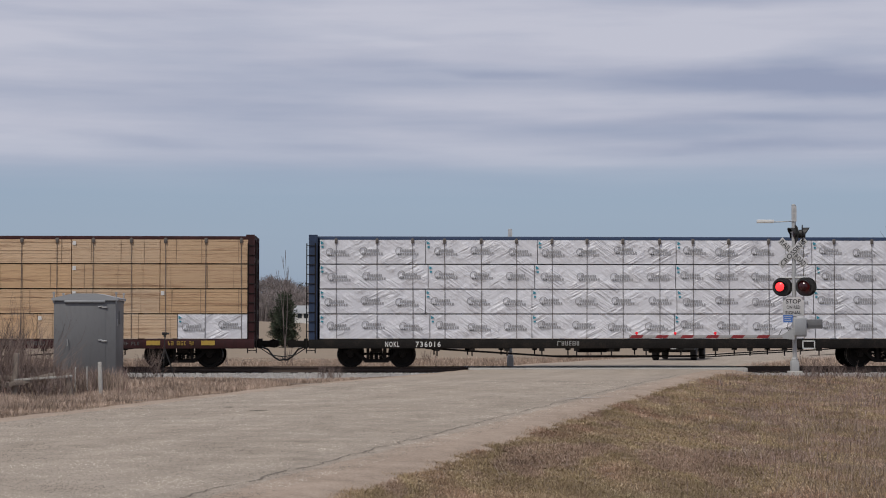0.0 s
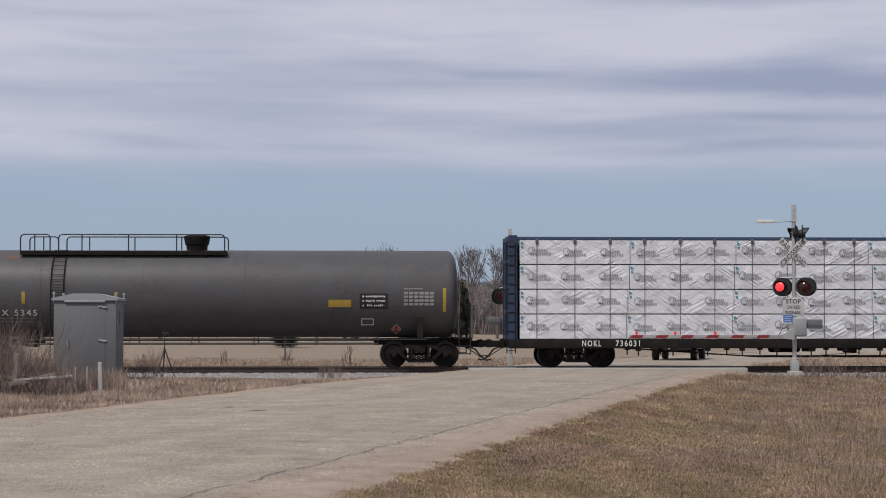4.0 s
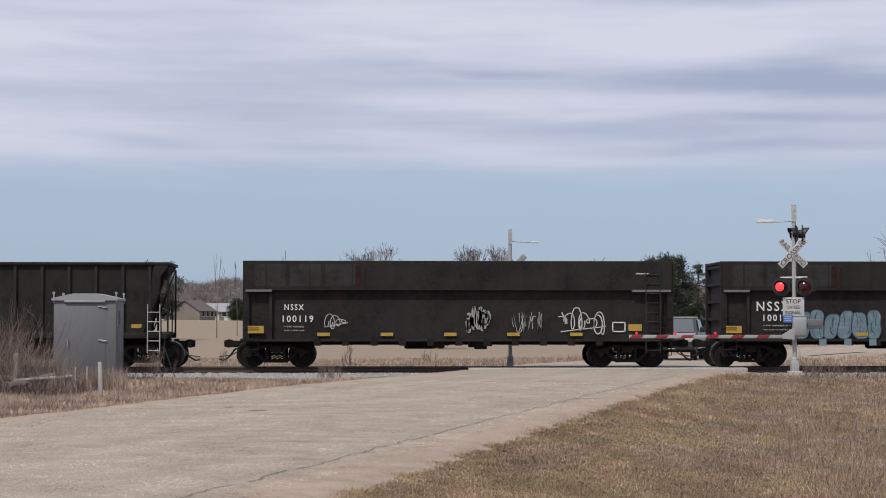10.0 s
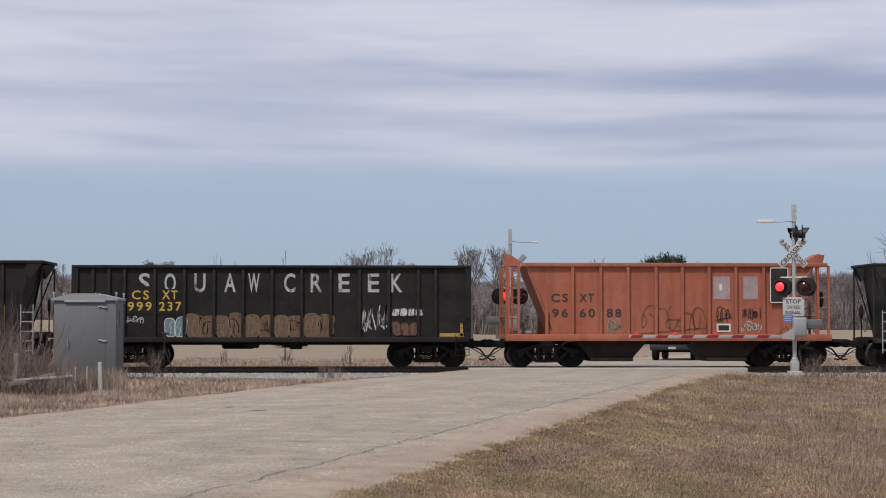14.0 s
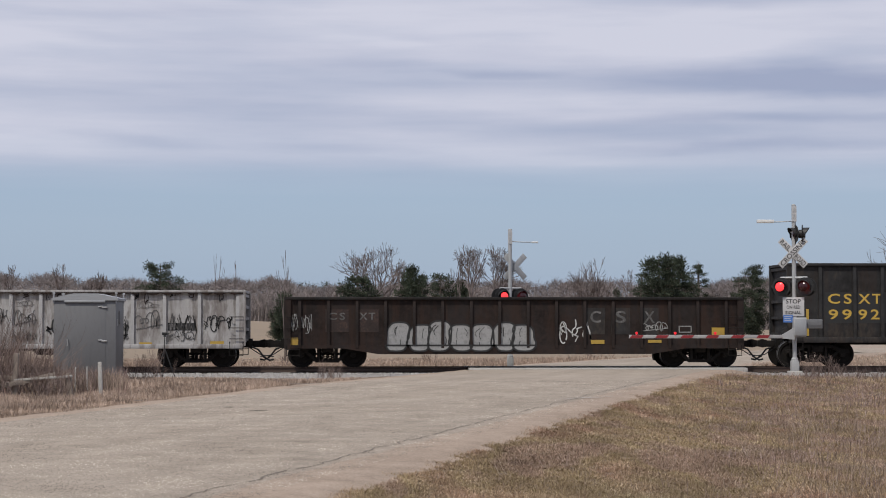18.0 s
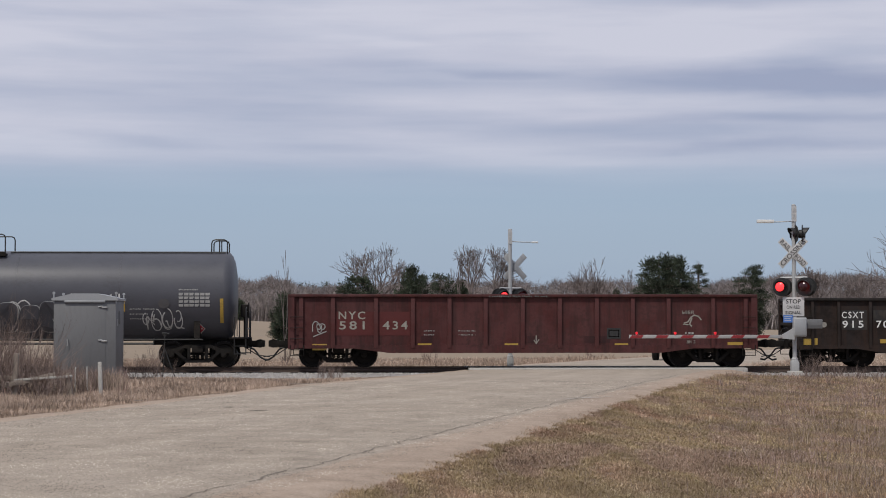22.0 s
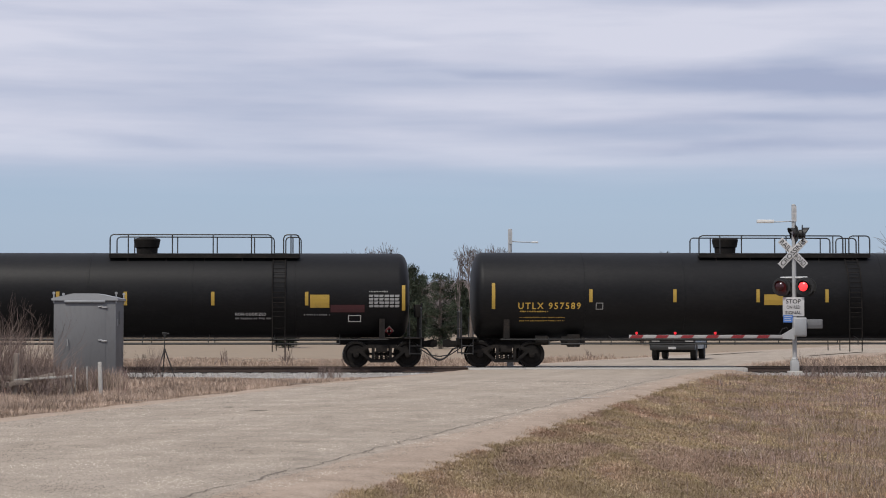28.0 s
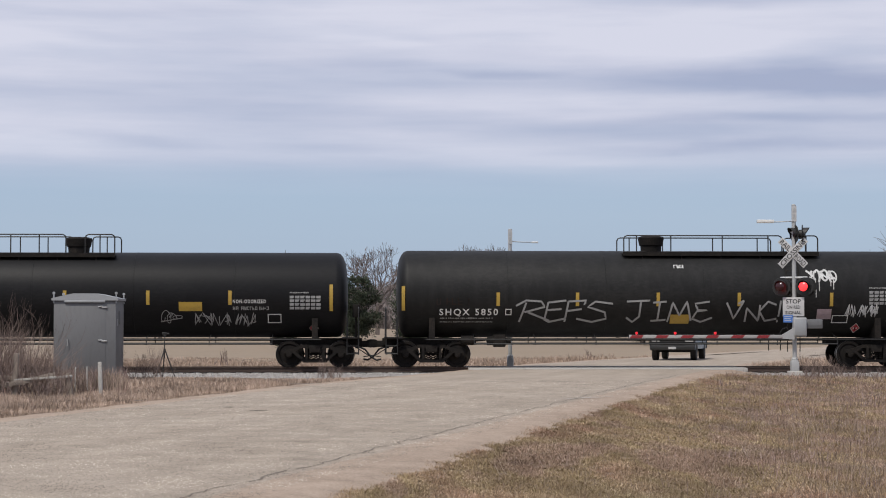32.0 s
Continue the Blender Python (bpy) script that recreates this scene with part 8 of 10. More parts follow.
    c = tank_car("tank_car", "black tank car with faint grey tags", 32.0, -320, 611, M_BLACK, 448, 597, (62, 58), (-140, 199), 128, -80,
                 [(-300, 505, 550), (-160, 515, 540), (-20, 515, 540), (115, 515, 540), (260, 515, 540), (404, 515, 540), (582, 504, 551)], [(314, 355, 535, 551)], hoops=((-120, 112, -60, 15, 65), (146, 198, 172)))
    c.text("NON-ODORIZED", 409, 537, 58, 6, M_WHITE); c.bars([(409, 472, 543, 549)], M_STENCIL, 20)
    c.scrawl(280, 320, 548, 572, M_STENCIL, 141, 1.3, 3, "faint grey spray-painted tag"); c.scrawl(338, 455, 552, 578, M_STENCIL, 142, 1.3, 6)
    c.outline_box("inspection_box", 470, 494, 556, 572, 1.5, M_WHITE); data_panel(c, 509, 565, 524, 550); placard(c, 551, 581)


def big_tag(c):
    """Tall hand-sprayed strokes along half the tank, each glyph drawn in a box of one by one."""
    glyphs = (
        (381, 60, (((0.1, 1), (0.3, 0.1)), ((0.0, 0.25), (0.3, 0.0), (0.75, 0.05), (0.85, 0.3), (0.25, 0.55)), ((0.35, 0.55), (1.0, 0.95)))),
        (432, 40, (((0.15, 0.1), (0.0, 0.9), (0.2, 1.0), (0.9, 0.85)), ((0.1, 0.45), (0.75, 0.4)), ((0.15, 0.1), (0.95, 0.0)))),
        (466, 40, (((0.2, 0.05), (0.05, 1.0)), ((0.1, 0.5), (0.8, 0.4)), ((0.2, 0.05), (1.0, 0.0), (0.9, 0.2)))),
        (500, 56, (((0.95, 0.15), (0.4, 0.05), (0.15, 0.3), (0.7, 0.55), (0.75, 0.85), (0.3, 1.0), (-0.2, 0.85)),)),
        (578, 46, (((0.0, 0.05), (0.9, 0.0)), ((0.55, 0.03), (0.5, 0.75), (0.25, 1.0), (0.0, 0.8)))),
        (622, 30, (((0.1, 0.1), (0.9, 0.05)), ((0.5, 0.1), (0.4, 0.95)), ((0.0, 0.95), (0.9, 0.9)))),
        (652, 42, (((0.0, 1.0), (0.2, 0.1), (0.5, 0.7), (0.8, 0.05), (1.0, 0.95)),)),
        (692, 40, (((0.85, 0.05), (0.2, 0.15), (0.35, 0.45), (0.75, 0.45), (0.3, 0.5), (0.1, 0.85), (0.5, 1.0), (1.0, 0.8)),)),
        (757, 34, (((0.0, 0.1), (0.4, 0.85), (0.9, 0.0)), ((0.9, 0.0), (0.6, 0.15)))),
        (788, 34, (((0.1, 1.0), (0.15, 0.35), (0.8, 0.95), (0.85, 0.2)),)),
        (812, 38, (((0.9, 0.2), (0.5, 0.05), (0.1, 0.5), (0.4, 0.95), (0.95, 0.85)),)),
        (848, 10, (((0.6, 0.0), (0.3, 0.75)), ((0.1, 0.92), (0.25, 1.0)))),
        (862, 12, (((0.4, 0.0), (0.7, 0.75)), ((0.9, 0.92), (1.0, 1.0)))))
    for a, w, strokes in glyphs:
        g = Mesh()
        for s in strokes:
            c.stroke([(a + w * x, 532 + 38 * y) for x, y in s], 3.4, g, 0.018)
        c.part("graffiti", g.data("graffiti", M_GRAFG, False), None, "huge white sprayed stroke")


def orange_hopper():
    """The short orange open hopper: sloped ends with open frames, ribs and two outlets beneath."""
    c = Car("hopper_car", "faded orange ribbed hopper car with black lettering", 13.2, 318, 900)
    z = c.z
    o = M_ORANGE
    h = 1.40
    out = [(355, 470), (390, 548), (390, 598), (835, 598), (835, 512), (868, 470)]
    for y in (-1, 1):
        ya, yb = sorted((y * h, y * (h - 0.04)))
        c.part("side_sheet", Mesh().prism([(c.x(a), z(b)) for a, b in out], ya, yb), o)
        ya, yb = sorted((y * (h - 0.05), y * 1.52))
        c.part("top_rim", Mesh().bevelled(c.x(345), c.x(893), ya, yb, z(472), z(465), 0.02), o)
        c.part("side_sill", Mesh().bevelled(c.x(318), c.x(900), ya, yb, z(604), z(592), 0.02), o)
        for a in (322, 340, 876, 895):
            c.part("end_post", Mesh().box(c.x(a) - 0.04, c.x(a) + 0.04, ya + 0.03, yb - 0.03, z(600), z(470)), o)
    for a in (436, 486, 535, 585, 632, 680, 728, 778, 825, 390):
        for y in (-1, 1):
            ya, yb = sorted((y * h, y * 1.5))
            c.part("rib", Mesh().box(c.x(a) - 0.05, c.x(a) + 0.05, ya, yb, z(596), z(472 if a != 390 else 548)), o)
    for a, b, s in (((352, 470), (398, 585), 1), ((870, 470), (828, 585), -1)):
        g = Mesh().add([(c.x(a[0]), -h, z(a[1])), (c.x(a[0]), h, z(a[1])), (c.x(b[0]), h, z(b[1])), (c.x(b[0]), -h, z(b[1])),
                        (c.x(a[0]) + s * 0.04, -h, z(a[1])), (c.x(a[0]) + s * 0.04, h, z(a[1])), (c.x(b[0]) + s * 0.04, h, z(b[1])), (c.x(b[0]) + s * 0.04, -h, z(b[1]))],
                       [(0, 1, 2, 3), (7, 6, 5, 4), (0, 4, 5, 1), (3, 2, 6, 7), (0, 3, 7, 4), (1, 5, 6, 2)])
        c.part("slope_sheet", g, o)
    for a0, a1, s in ((318, 345, 1), (872, 900, -1)):
        g = Mesh()
        for y in (-1.45, 1.45):
            g.tube([(c.x(a0), y, z(604)), (c.x(a0), y, z(468))], 0.035, 5)
            for k in range(7):
                zz = z(600) + 0.36 * k
                g.tube([(c.x(a0), y, zz), (c.x(a1), y, zz)], 0.018, 5)
        g.tube([(c.x(a0), -1.45, z(560)), (c.x(a0), 1.45, z(560))], 0.03, 5)
        xm = c.x((a0 + a1) / 2)
        g.prism([(xm - 0.28, z(470)), (xm + 0.28, z(470)), (xm + 0.28 + 0.06 * s, z(462)), (xm + 0.16 * -s + 0.12, z(449)), (xm + 0.16 * -s - 0.12, z(447)), (xm - 0.28 + 0.06 * s, z(458))], -0.5, 0.5)
        c.part("end_frame", g, o)
        c.part("end_deck", Mesh().box(min(c.x(a0), c.x(a1)) - 0.02, max(c.x(a0), c.x(a1)) + 0.6, -1.38, 1.38, z(606), z(601)), M_FRAME)
    for a0, a1 in ((465, 550), (674, 754)):
        g = Mesh()
        g.prism([(c.x(a0 - 22), z(604)), (c.x(a0 + 8), z(638)), (c.x(a1 - 8), z(638)), (c.x(a1 + 22), z(604))], -1.1, 1.1)
        g.bevelled(c.x(a0 + 4), c.x(a1 - 4), -1.2, 1.2, z(640), z(634), 0.02)
        c.part("hopper_outlet", g, M_BROWNBLK)
    c.part("centre_sill", Mesh().box(c.x(322), c.x(896), -0.3, 0.3, 0.8, z(604)), M_FRAME)
    c.half = h
    for w, a, b, k in (("CS", 398, 534, 30), ("XT", 449, 534, 25), ("96", 400, 561, 28), ("60", 449, 561, 27), ("88", 497, 561, 26)):
        c.text(w, a, b, k, 14, M_BLETTER)
    c.patch("dark_panel", 790, 821, 474, 535, M_COAL2, "dark grey panel with a white edge", 0.11); c.outline_box("panel_edge", 789, 822, 473, 536, 1.6, M_WHITE).location.y = -0.115
    for a0, a1 in ((688, 718), (742, 768)):
        c.patch("pale_patch", a0, a1, 489, 530, M_GRAFP, "pale worn patch")
    c.patch("white_stroke", 699, 704, 502, 514, M_WHITE, "", 0.02)
    c.scrawl(549, 680, 537, 597, M_GRAFO, 162, 1.8, 6, "dark looping spray-painted tag"); c.scrawl(690, 722, 540, 570, M_GRAFK, 162, 1.4, 4); c.scrawl(738, 772, 545, 566, M_GRAFK, 163, 1.4, 4)
    c.scrawl(738, 776, 566, 590, M_GRAFW, 164, 1.6, 4); c.scrawl(496, 524, 562, 590, M_GRAFC, 165, 2.0, 4)
    c.patch("inspection_panel", 694, 719, 573, 588, M_WHITE, "white inspection panel"); c.patch("inspection_print", 697, 716, 576, 585, M_GRAFK, "", 0.02)
    marks(c, ((823, 540, 585),), ())
    part("brake_wheel", Mesh().lathe([(-0.02, 0.28), (0.0, 0.30), (0.02, 0.28)], "x", 16).data("brake_wheel", M_FRAME), None, c.root, "", pose(c.x(904), 0.4, 2.4))
    running_gear(c, 392, 830, 318, 900)


build_train()


# ---- vegetation ----
M_GRASS = island_mat("dry_short_grass", [(0.13, 0.091, 0.066), (0.21, 0.15, 0.108), (0.28, 0.203, 0.148), (0.29, 0.22, 0.142), (0.38, 0.285, 0.212), (0.49, 0.385, 0.295), (0.64, 0.53, 0.42)], 0.9, True, True)
M_WEED = island_mat("dead_weed_stalks", [(0.20, 0.15, 0.138), (0.29, 0.225, 0.208), (0.40, 0.325, 0.30), (0.25, 0.19, 0.178), (0.17, 0.125, 0.116)])
M_TALL = island_mat("dry_tall_grass", [(0.245, 0.18, 0.136), (0.36, 0.27, 0.21), (0.47, 0.37, 0.30), (0.285, 0.21, 0.16)], 0.9, False)
M_TWIG = island_mat("bare_grey_twigs", [(0.10, 0.082, 0.078), (0.14, 0.117, 0.112), (0.185, 0.157, 0.15)], 0.9, False)
M_BRAMBLE = island_mat("grey_brown_bramble", [(0.13, 0.095, 0.082), (0.20, 0.15, 0.13), (0.27, 0.21, 0.185)], 0.9, False)
M_BARK = mat("grey_brown_bark", (0.13, 0.105, 0.09), 0.9, 0, 0.25, (1.5, 14), 0.6, None, 0, (1, 1, 0.3))
M_PINE = island_mat("dark_pine_needles", [(0.028, 0.038, 0.026), (0.048, 0.060, 0.040), (0.068, 0.080, 0.055), (0.037, 0.048, 0.034)], 0.9, False)
# distance haze is put into this colour: the far brush is paled
M_HAZEBRUSH = island_mat("hazed_brush", [(0.155, 0.132, 0.126), (0.195, 0.168, 0.160), (0.235, 0.204, 0.195), (0.17, 0.147, 0.141)], 0.9, False)


def blades(name, label, category, spots, heights, widths, material, lean=0.45, seed=1, away=None, tone=None):
    """Thousands of single bent blades: each two triangles."""
    rs = np.random.RandomState(seed)
    n = len(spots)
    a = rs.uniform(0, 2 * np.pi, n)
    tilt = rs.uniform(0, lean, n)
    b = rs.uniform(0, 2 * np.pi, n) if away is None else away
    x, y = spots[:, 0], spots[:, 1]
    z = ground_z(x, y) - 0.006
    dx, dy = np.cos(a) * widths, np.sin(a) * widths
    hx, hy = np.cos(b) * tilt * heights, np.sin(b) * tilt * heights
    P = np.zeros((n, 5, 3))
    P[:, 0] = np.stack([x - dx, y - dy, z], 1)
    P[:, 1] = np.stack([x + dx, y + dy, z], 1)
    P[:, 2] = np.stack([x + dx * 0.7 + hx * 0.35, y + dy * 0.7 + hy * 0.35, z + heights * 0.55], 1)
    P[:, 3] = np.stack([x - dx * 0.7 + hx * 0.35, y - dy * 0.7 + hy * 0.35, z + heights * 0.55], 1)
    P[:, 4] = np.stack([x + hx, y + hy, z + heights * np.sqrt(np.maximum(1 - tilt ** 2 * 0.6, 0.2))], 1)
    me = bpy.data.meshes.new(name)
    me.vertices.add(n * 5)
    me.vertices.foreach_set("co", P.ravel())
    base = (np.arange(n) * 5)[:, None]
    loops = np.concatenate([base + np.array([[0, 1, 2, 3]]), base + np.array([[3, 2, 4]])], 1).ravel()
    me.loops.add(len(loops))
    me.loops.foreach_set("vertex_index", loops.astype(np.int32))
    me.polygons.add(2 * n)
    st = np.zeros((n, 2), np.int32)
    st[:, 0] = np.arange(n) * 7
    st[:, 1] = st[:, 0] + 4
    me.polygons.foreach_set("loop_start", st.ravel())
    me.materials.append(material)
    if tone is not None:
        me.attributes.new("tone", "FLOAT", "POINT").data.foreach_set("value", np.repeat(tone, 5).astype(np.float32))
    me.update(calc_edges=True)
    me.validate()
    return tagged(new(name, me), label, category, kind="stuff")


def scatter(n, u_lo, u_hi, v0, v1, rs, power=1.0, clump=0.0):
    """Random points of the plan between two lines u_lo(v) and u_hi(v), thinned with distance."""
    v = v0 * (v1 / v0) ** (rs.uniform(0, 1, n) ** power)
    lo, hi = u_lo(v), u_hi(v)
    u = lo + (hi - lo) * rs.uniform(0, 1, n)
    if clump:
        u = u + rs.normal(0, clump, n) * (np.sin(v * 5.3) + 1)
    c, s = math.cos(YAW_R), math.sin(YAW_R)
    return np.stack([u * c + v * s, -EYE_BACK + v * c - u * s], 1), u, v


def line(pts):
    return lambda v: np.interp(v, [b for a, b in pts], [a for a, b in pts])


def fieldnoise(p, s):
    return np.array([noise.noise((q[0] * s, q[1] * s, 3.0)) for q in p])


def build_grass():
    rs = np.random.RandomState(4)
    right_edge = lambda v: line(ROAD_R)(v) + 0.30
    frame_r = lambda v: 0.245 * v + 1.5
    # a thin mat of fallen straw, then tufts that stand a hand high and spread outwards
    def bare(u, v):
        wander = 0.5 * np.array([noise.noise((a * 1.1, b * 0.9, 5.0)) + 0.5 * noise.noise((a * 4, b * 3, 2.0)) for a, b in zip(u, v)])
        off = u - right_edge(v) + wander - 0.75 * (1 - smooth(v, 15.5, 19))
        return smooth(off, -0.1, 0.55)

    p, u, v = scatter(170000, right_edge, frame_r, 15.8, 66, rs, 1.35)
    tuft = fieldnoise(np.stack([u * 1.6, v * 0.4], 1), 1.0)
    keep = (rs.uniform(0, 1, len(p)) < 0.04 + 0.96 * bare(u, v)) & ~(np.abs(p[:, 1]) < 2.6)
    p, v, tuft = p[keep], v[keep], tuft[keep]
    tone = np.clip(0.51 + 0.4 * tuft + rs.normal(0, 0.12, len(p)), 0, 1)
    blades("dry_grass", "short matted dry grass beside the road", "grass", p, rs.uniform(0.02, 0.05, len(p)), 0.0024 + 0.00010 * v, M_GRASS, 2.6, 11, None, tone)
    p, u, v = scatter(19000, right_edge, frame_r, 15.8, 66, rs, 1.25)
    keep = (rs.uniform(0, 1, len(p)) < 0.02 + 0.98 * bare(u, v)) & ~(np.abs(p[:, 1]) < 2.6)
    p, v, u = p[keep], v[keep], u[keep]
    wide, broad = fieldnoise(np.stack([u * 0.8, v * 0.16], 1), 1.0), fieldnoise(np.stack([u * 2.6, v * 0.6], 1), 1.0)
    shade = np.clip(0.47 + 0.45 * wide + 0.5 * broad + rs.normal(0, 0.2, len(p)), 0, 1)
    size = rs.uniform(0.5, 1.0, len(p)) * (1 + 0.5 * smooth(broad, 0.0, 0.5)) * (0.75 + v / 110)
    m = 19
    way = rs.uniform(0, 2 * np.pi, (len(p), m))
    out = rs.uniform(0.0, 1.0, (len(p), m)) ** 0.7 * 0.085 * size[:, None]
    q = np.repeat(p, m, 0) + np.stack([np.cos(way) * out, np.sin(way) * out], 2).reshape(-1, 2)
    h = rs.uniform(0.028, 0.066, len(q)) * np.repeat(size, m)
    blades("grass_tufts", "low curled tufts of dry grass and moss-brown thatch", "grass", q, h, 0.0022 + 0.00010 * np.repeat(v, m), M_GRASS, 2.3, 16, way.ravel() + rs.normal(0, 0.5, len(q)), np.repeat(shade, m))
    # taller dead weeds, thick away from the road
    p, u, v = scatter(70000, lambda v: right_edge(v) + 0.8, frame_r, 15, 64.5, rs, 0.9)
    k = smooth(u - 0.125 * v, -0.8, 3.0) * (0.25 + 0.75 * (fieldnoise(p, 0.5) > -0.02)) * (np.abs(p[:, 1]) > 3)
    keep = rs.uniform(0, 1, len(p)) < k * 0.6 + 0.008
    p, v = p[keep], v[keep]
    h = rs.uniform(0.06, 0.34, len(p)) ** 1.2
    blades("dead_weeds", "tall dead grey-brown weed stalks", "weeds", p, h, 0.0013 + 0.00006 * v, M_WEED, 1.3, 12)
    # verge between the road and the track
    left = lambda v: -0.245 * v - 1.5
    road_l = lambda v: line(ROAD_L)(v) - 0.7
    p, u, v = scatter(95000, left, road_l, 27, 64.2, rs, 0.8)
    e = smooth(road_l(v) - u, 0.0, 1.8)
    tuft = fieldnoise(p, 0.6)
    keep = (rs.uniform(0, 1, len(p)) < (0.12 + 0.88 * e) * (0.6 + 0.4 * (tuft > -0.1))) & (p[:, 1] < -4.6)
    p, v, e, tuft = p[keep], v[keep], e[keep], tuft[keep]
    low = 1 - 0.78 * smooth(p[:, 1], -14, -6)
    h = (0.035 + 0.17 * e * rs.uniform(0.2, 1, len(p)) * (1 + 0.6 * smooth(tuft, 0, 0.5))) * low
    blades("tall_dry_grass", "tall dry grass between road and track", "grass", p, h, 0.0025 + 0.00012 * v, M_TALL, 0.9, 13)
    # rank weeds round the signal cabinet
    p, u, v = scatter(9000, left, lambda v: -0.160 * v - 0.3, 46, 56, rs, 1.0)
    keep = (fieldnoise(p, 0.9) > -0.25) & (u < line(ROAD_L)(v) - 2.2)
    p, v = p[keep], v[keep]
    h = rs.uniform(0.15, 0.6, len(p))
    blades("rank_weeds", "rank dead weeds round the signal cabinet", "weeds", p, h, 0.003 + 0.0001 * v, M_WEED, 0.45, 15)
    # beyond the track
    p, u, v = scatter(80000, lambda v: -0.25 * v - 2, lambda v: 0.25 * v + 2, 70.5, 112, rs, 0.9)
    off = np.maximum(line(ROAD_L)(v) - 0.8 - u, u - line(ROAD_R)(v) - 0.8)
    keep = (off > 0) & (p[:, 1] > 3.0)
    p, v, off = p[keep], v[keep], off[keep]
    h = rs.uniform(0.05, 0.2, len(p)) * (1 + 1.2 * smooth(fieldnoise(p, 0.15), 0.05, 0.4)) * (1 - 0.5 * smooth(v, 85, 110))
    blades("field_edge_grass", "dry grass at the field's edge beyond the track", "grass", p, h, 0.004 + 0.0001 * v, M_TALL, 0.9, 14)


def grow(g, p, d, length, r, depth, rnd, spread=0.55, kids=3, shrink=0.68, sides=4, up=0.12, thin=0.0):
    """A limb and its branches, added to g."""
    pts, rad, q = [p.copy()], [r], d.copy()
    n = 3
    for i in range(n):
        q = (q + Vector((rnd.gauss(0, 0.12), rnd.gauss(0, 0.12), rnd.gauss(0, 0.08) + up * 0.4))).normalized()
        pts.append(pts[-1] + q * length / n)
        rad.append(max(r * (1 - 0.45 * (i + 1) / n), thin))
    g.tube(pts, rad, sides if depth > 1 else 3)
    if depth <= 0:
        return
    for k in range(kids):
        t = rnd.uniform(0.35, 1.0) if k else 1.0
        i = min(int(t * n), n - 1)
        w = t * n - i
        s = pts[i].lerp(pts[i + 1], w)
        a = rnd.uniform(0, 2 * math.pi)
        side = q.orthogonal().normalized()
        side.rotate(Matrix.Rotation(a, 3, q))
        nd = (q + side * rnd.uniform(spread * 0.6, spread * 1.4) + Vector((0, 0, up))).normalized()
        grow(g, s, nd, length * shrink * rnd.uniform(0.75, 1.15), r * 0.58, depth - 1, rnd, spread, kids, shrink, sides, up, thin)


def bare_tree(label, u, v, h, r, seed, wide, depth=5, stems=5, trunk=0.22, material=None):
    """A leafless tree: a short bole, rising limbs that fork again and again, and a haze of fine twigs."""
    p = plan(u, v)
    z = float(ground_z(p.x, p.y))
    rnd = random.Random(seed)
    root = thing("bare_tree", label, "tree", "leafless trees", Matrix.Translation((p.x, p.y, z)))
    thin = 0.006 + 0.00006 * v
    segs = []
    slim = wide < h * 0.4

    def limb(a, d, ln, rr, left):
        n = 3 if left > 1 else 2
        pts = [a]
        for i in range(n):
            d = (d + Vector((rnd.gauss(0, 0.13), rnd.gauss(0, 0.13), rnd.gauss(0.02, 0.08)))).normalized()
            pts.append(pts[-1] + d * ln / n)
        for i in range(n):
            segs.append((pts[i], pts[i + 1], rr * (1 - 0.35 * i / n), rr * (1 - 0.35 * (i + 1) / n), left))
        if left == 0:
            return
        for k in range(3 if rnd.random() < 0.7 and not slim else 2):
            s = pts[-1] if k < 2 else pts[-2].lerp(pts[-1], rnd.uniform(0.0, 0.7))
            side = d.orthogonal().normalized()
            side.rotate(Matrix.Rotation(rnd.uniform(0, 6.28), 3, d))
            lean = (rnd.uniform(0.35, 0.85) if k else rnd.uniform(0.1, 0.4)) * (0.4 if slim else 1)
            limb(s, (d + side * lean + Vector((0, 0, 0.03))).normalized(), ln * rnd.uniform(0.6, 0.86), rr * rnd.uniform(0.55, 0.68), left - 1)

    bole = h * trunk
    for k in range(stems):
        a = 2 * math.pi * (k + rnd.uniform(-0.3, 0.3)) / stems
        lean = min(1.0, wide / h * 0.8) * rnd.uniform(0.5, 1.15) if k else 0.1
        limb(Vector((0, 0, bole * rnd.uniform(0.8, 1.0))), Vector((math.cos(a) * lean, math.sin(a) * lean, 1)).normalized(), (h - bole) * rnd.uniform(0.24, 0.34), r * rnd.uniform(0.5, 0.75), depth)
    xs = sorted(abs(q.x) for _, q, _, _, _ in segs)
    zs = sorted(q.z for _, q, _, _, _ in segs)
    kx, kz = wide / 2 / xs[int(len(xs) * 0.975)], h / zs[int(len(zs) * 0.99)]
    put = lambda q: (q.x * kx, q.y * kx, q.z * kz)
    part("trunk", Mesh().tube([(0, 0, -0.3), (0, 0, bole * kz * 0.6), (0, 0, bole * kz)], [r * 1.2, r, r * 0.85], 8), M_BARK, root)
    cr = Mesh()
    for a, b, r0, r1, left in segs:
        cr.tube([put(a), put(b)], [max(r0, thin), max(r1, thin * 0.7)], 5 if left > depth - 2 else 3)
    part("crown", cr.data("crown", material or M_TWIG, False), None, root, "leafless twiggy crown")
    return root


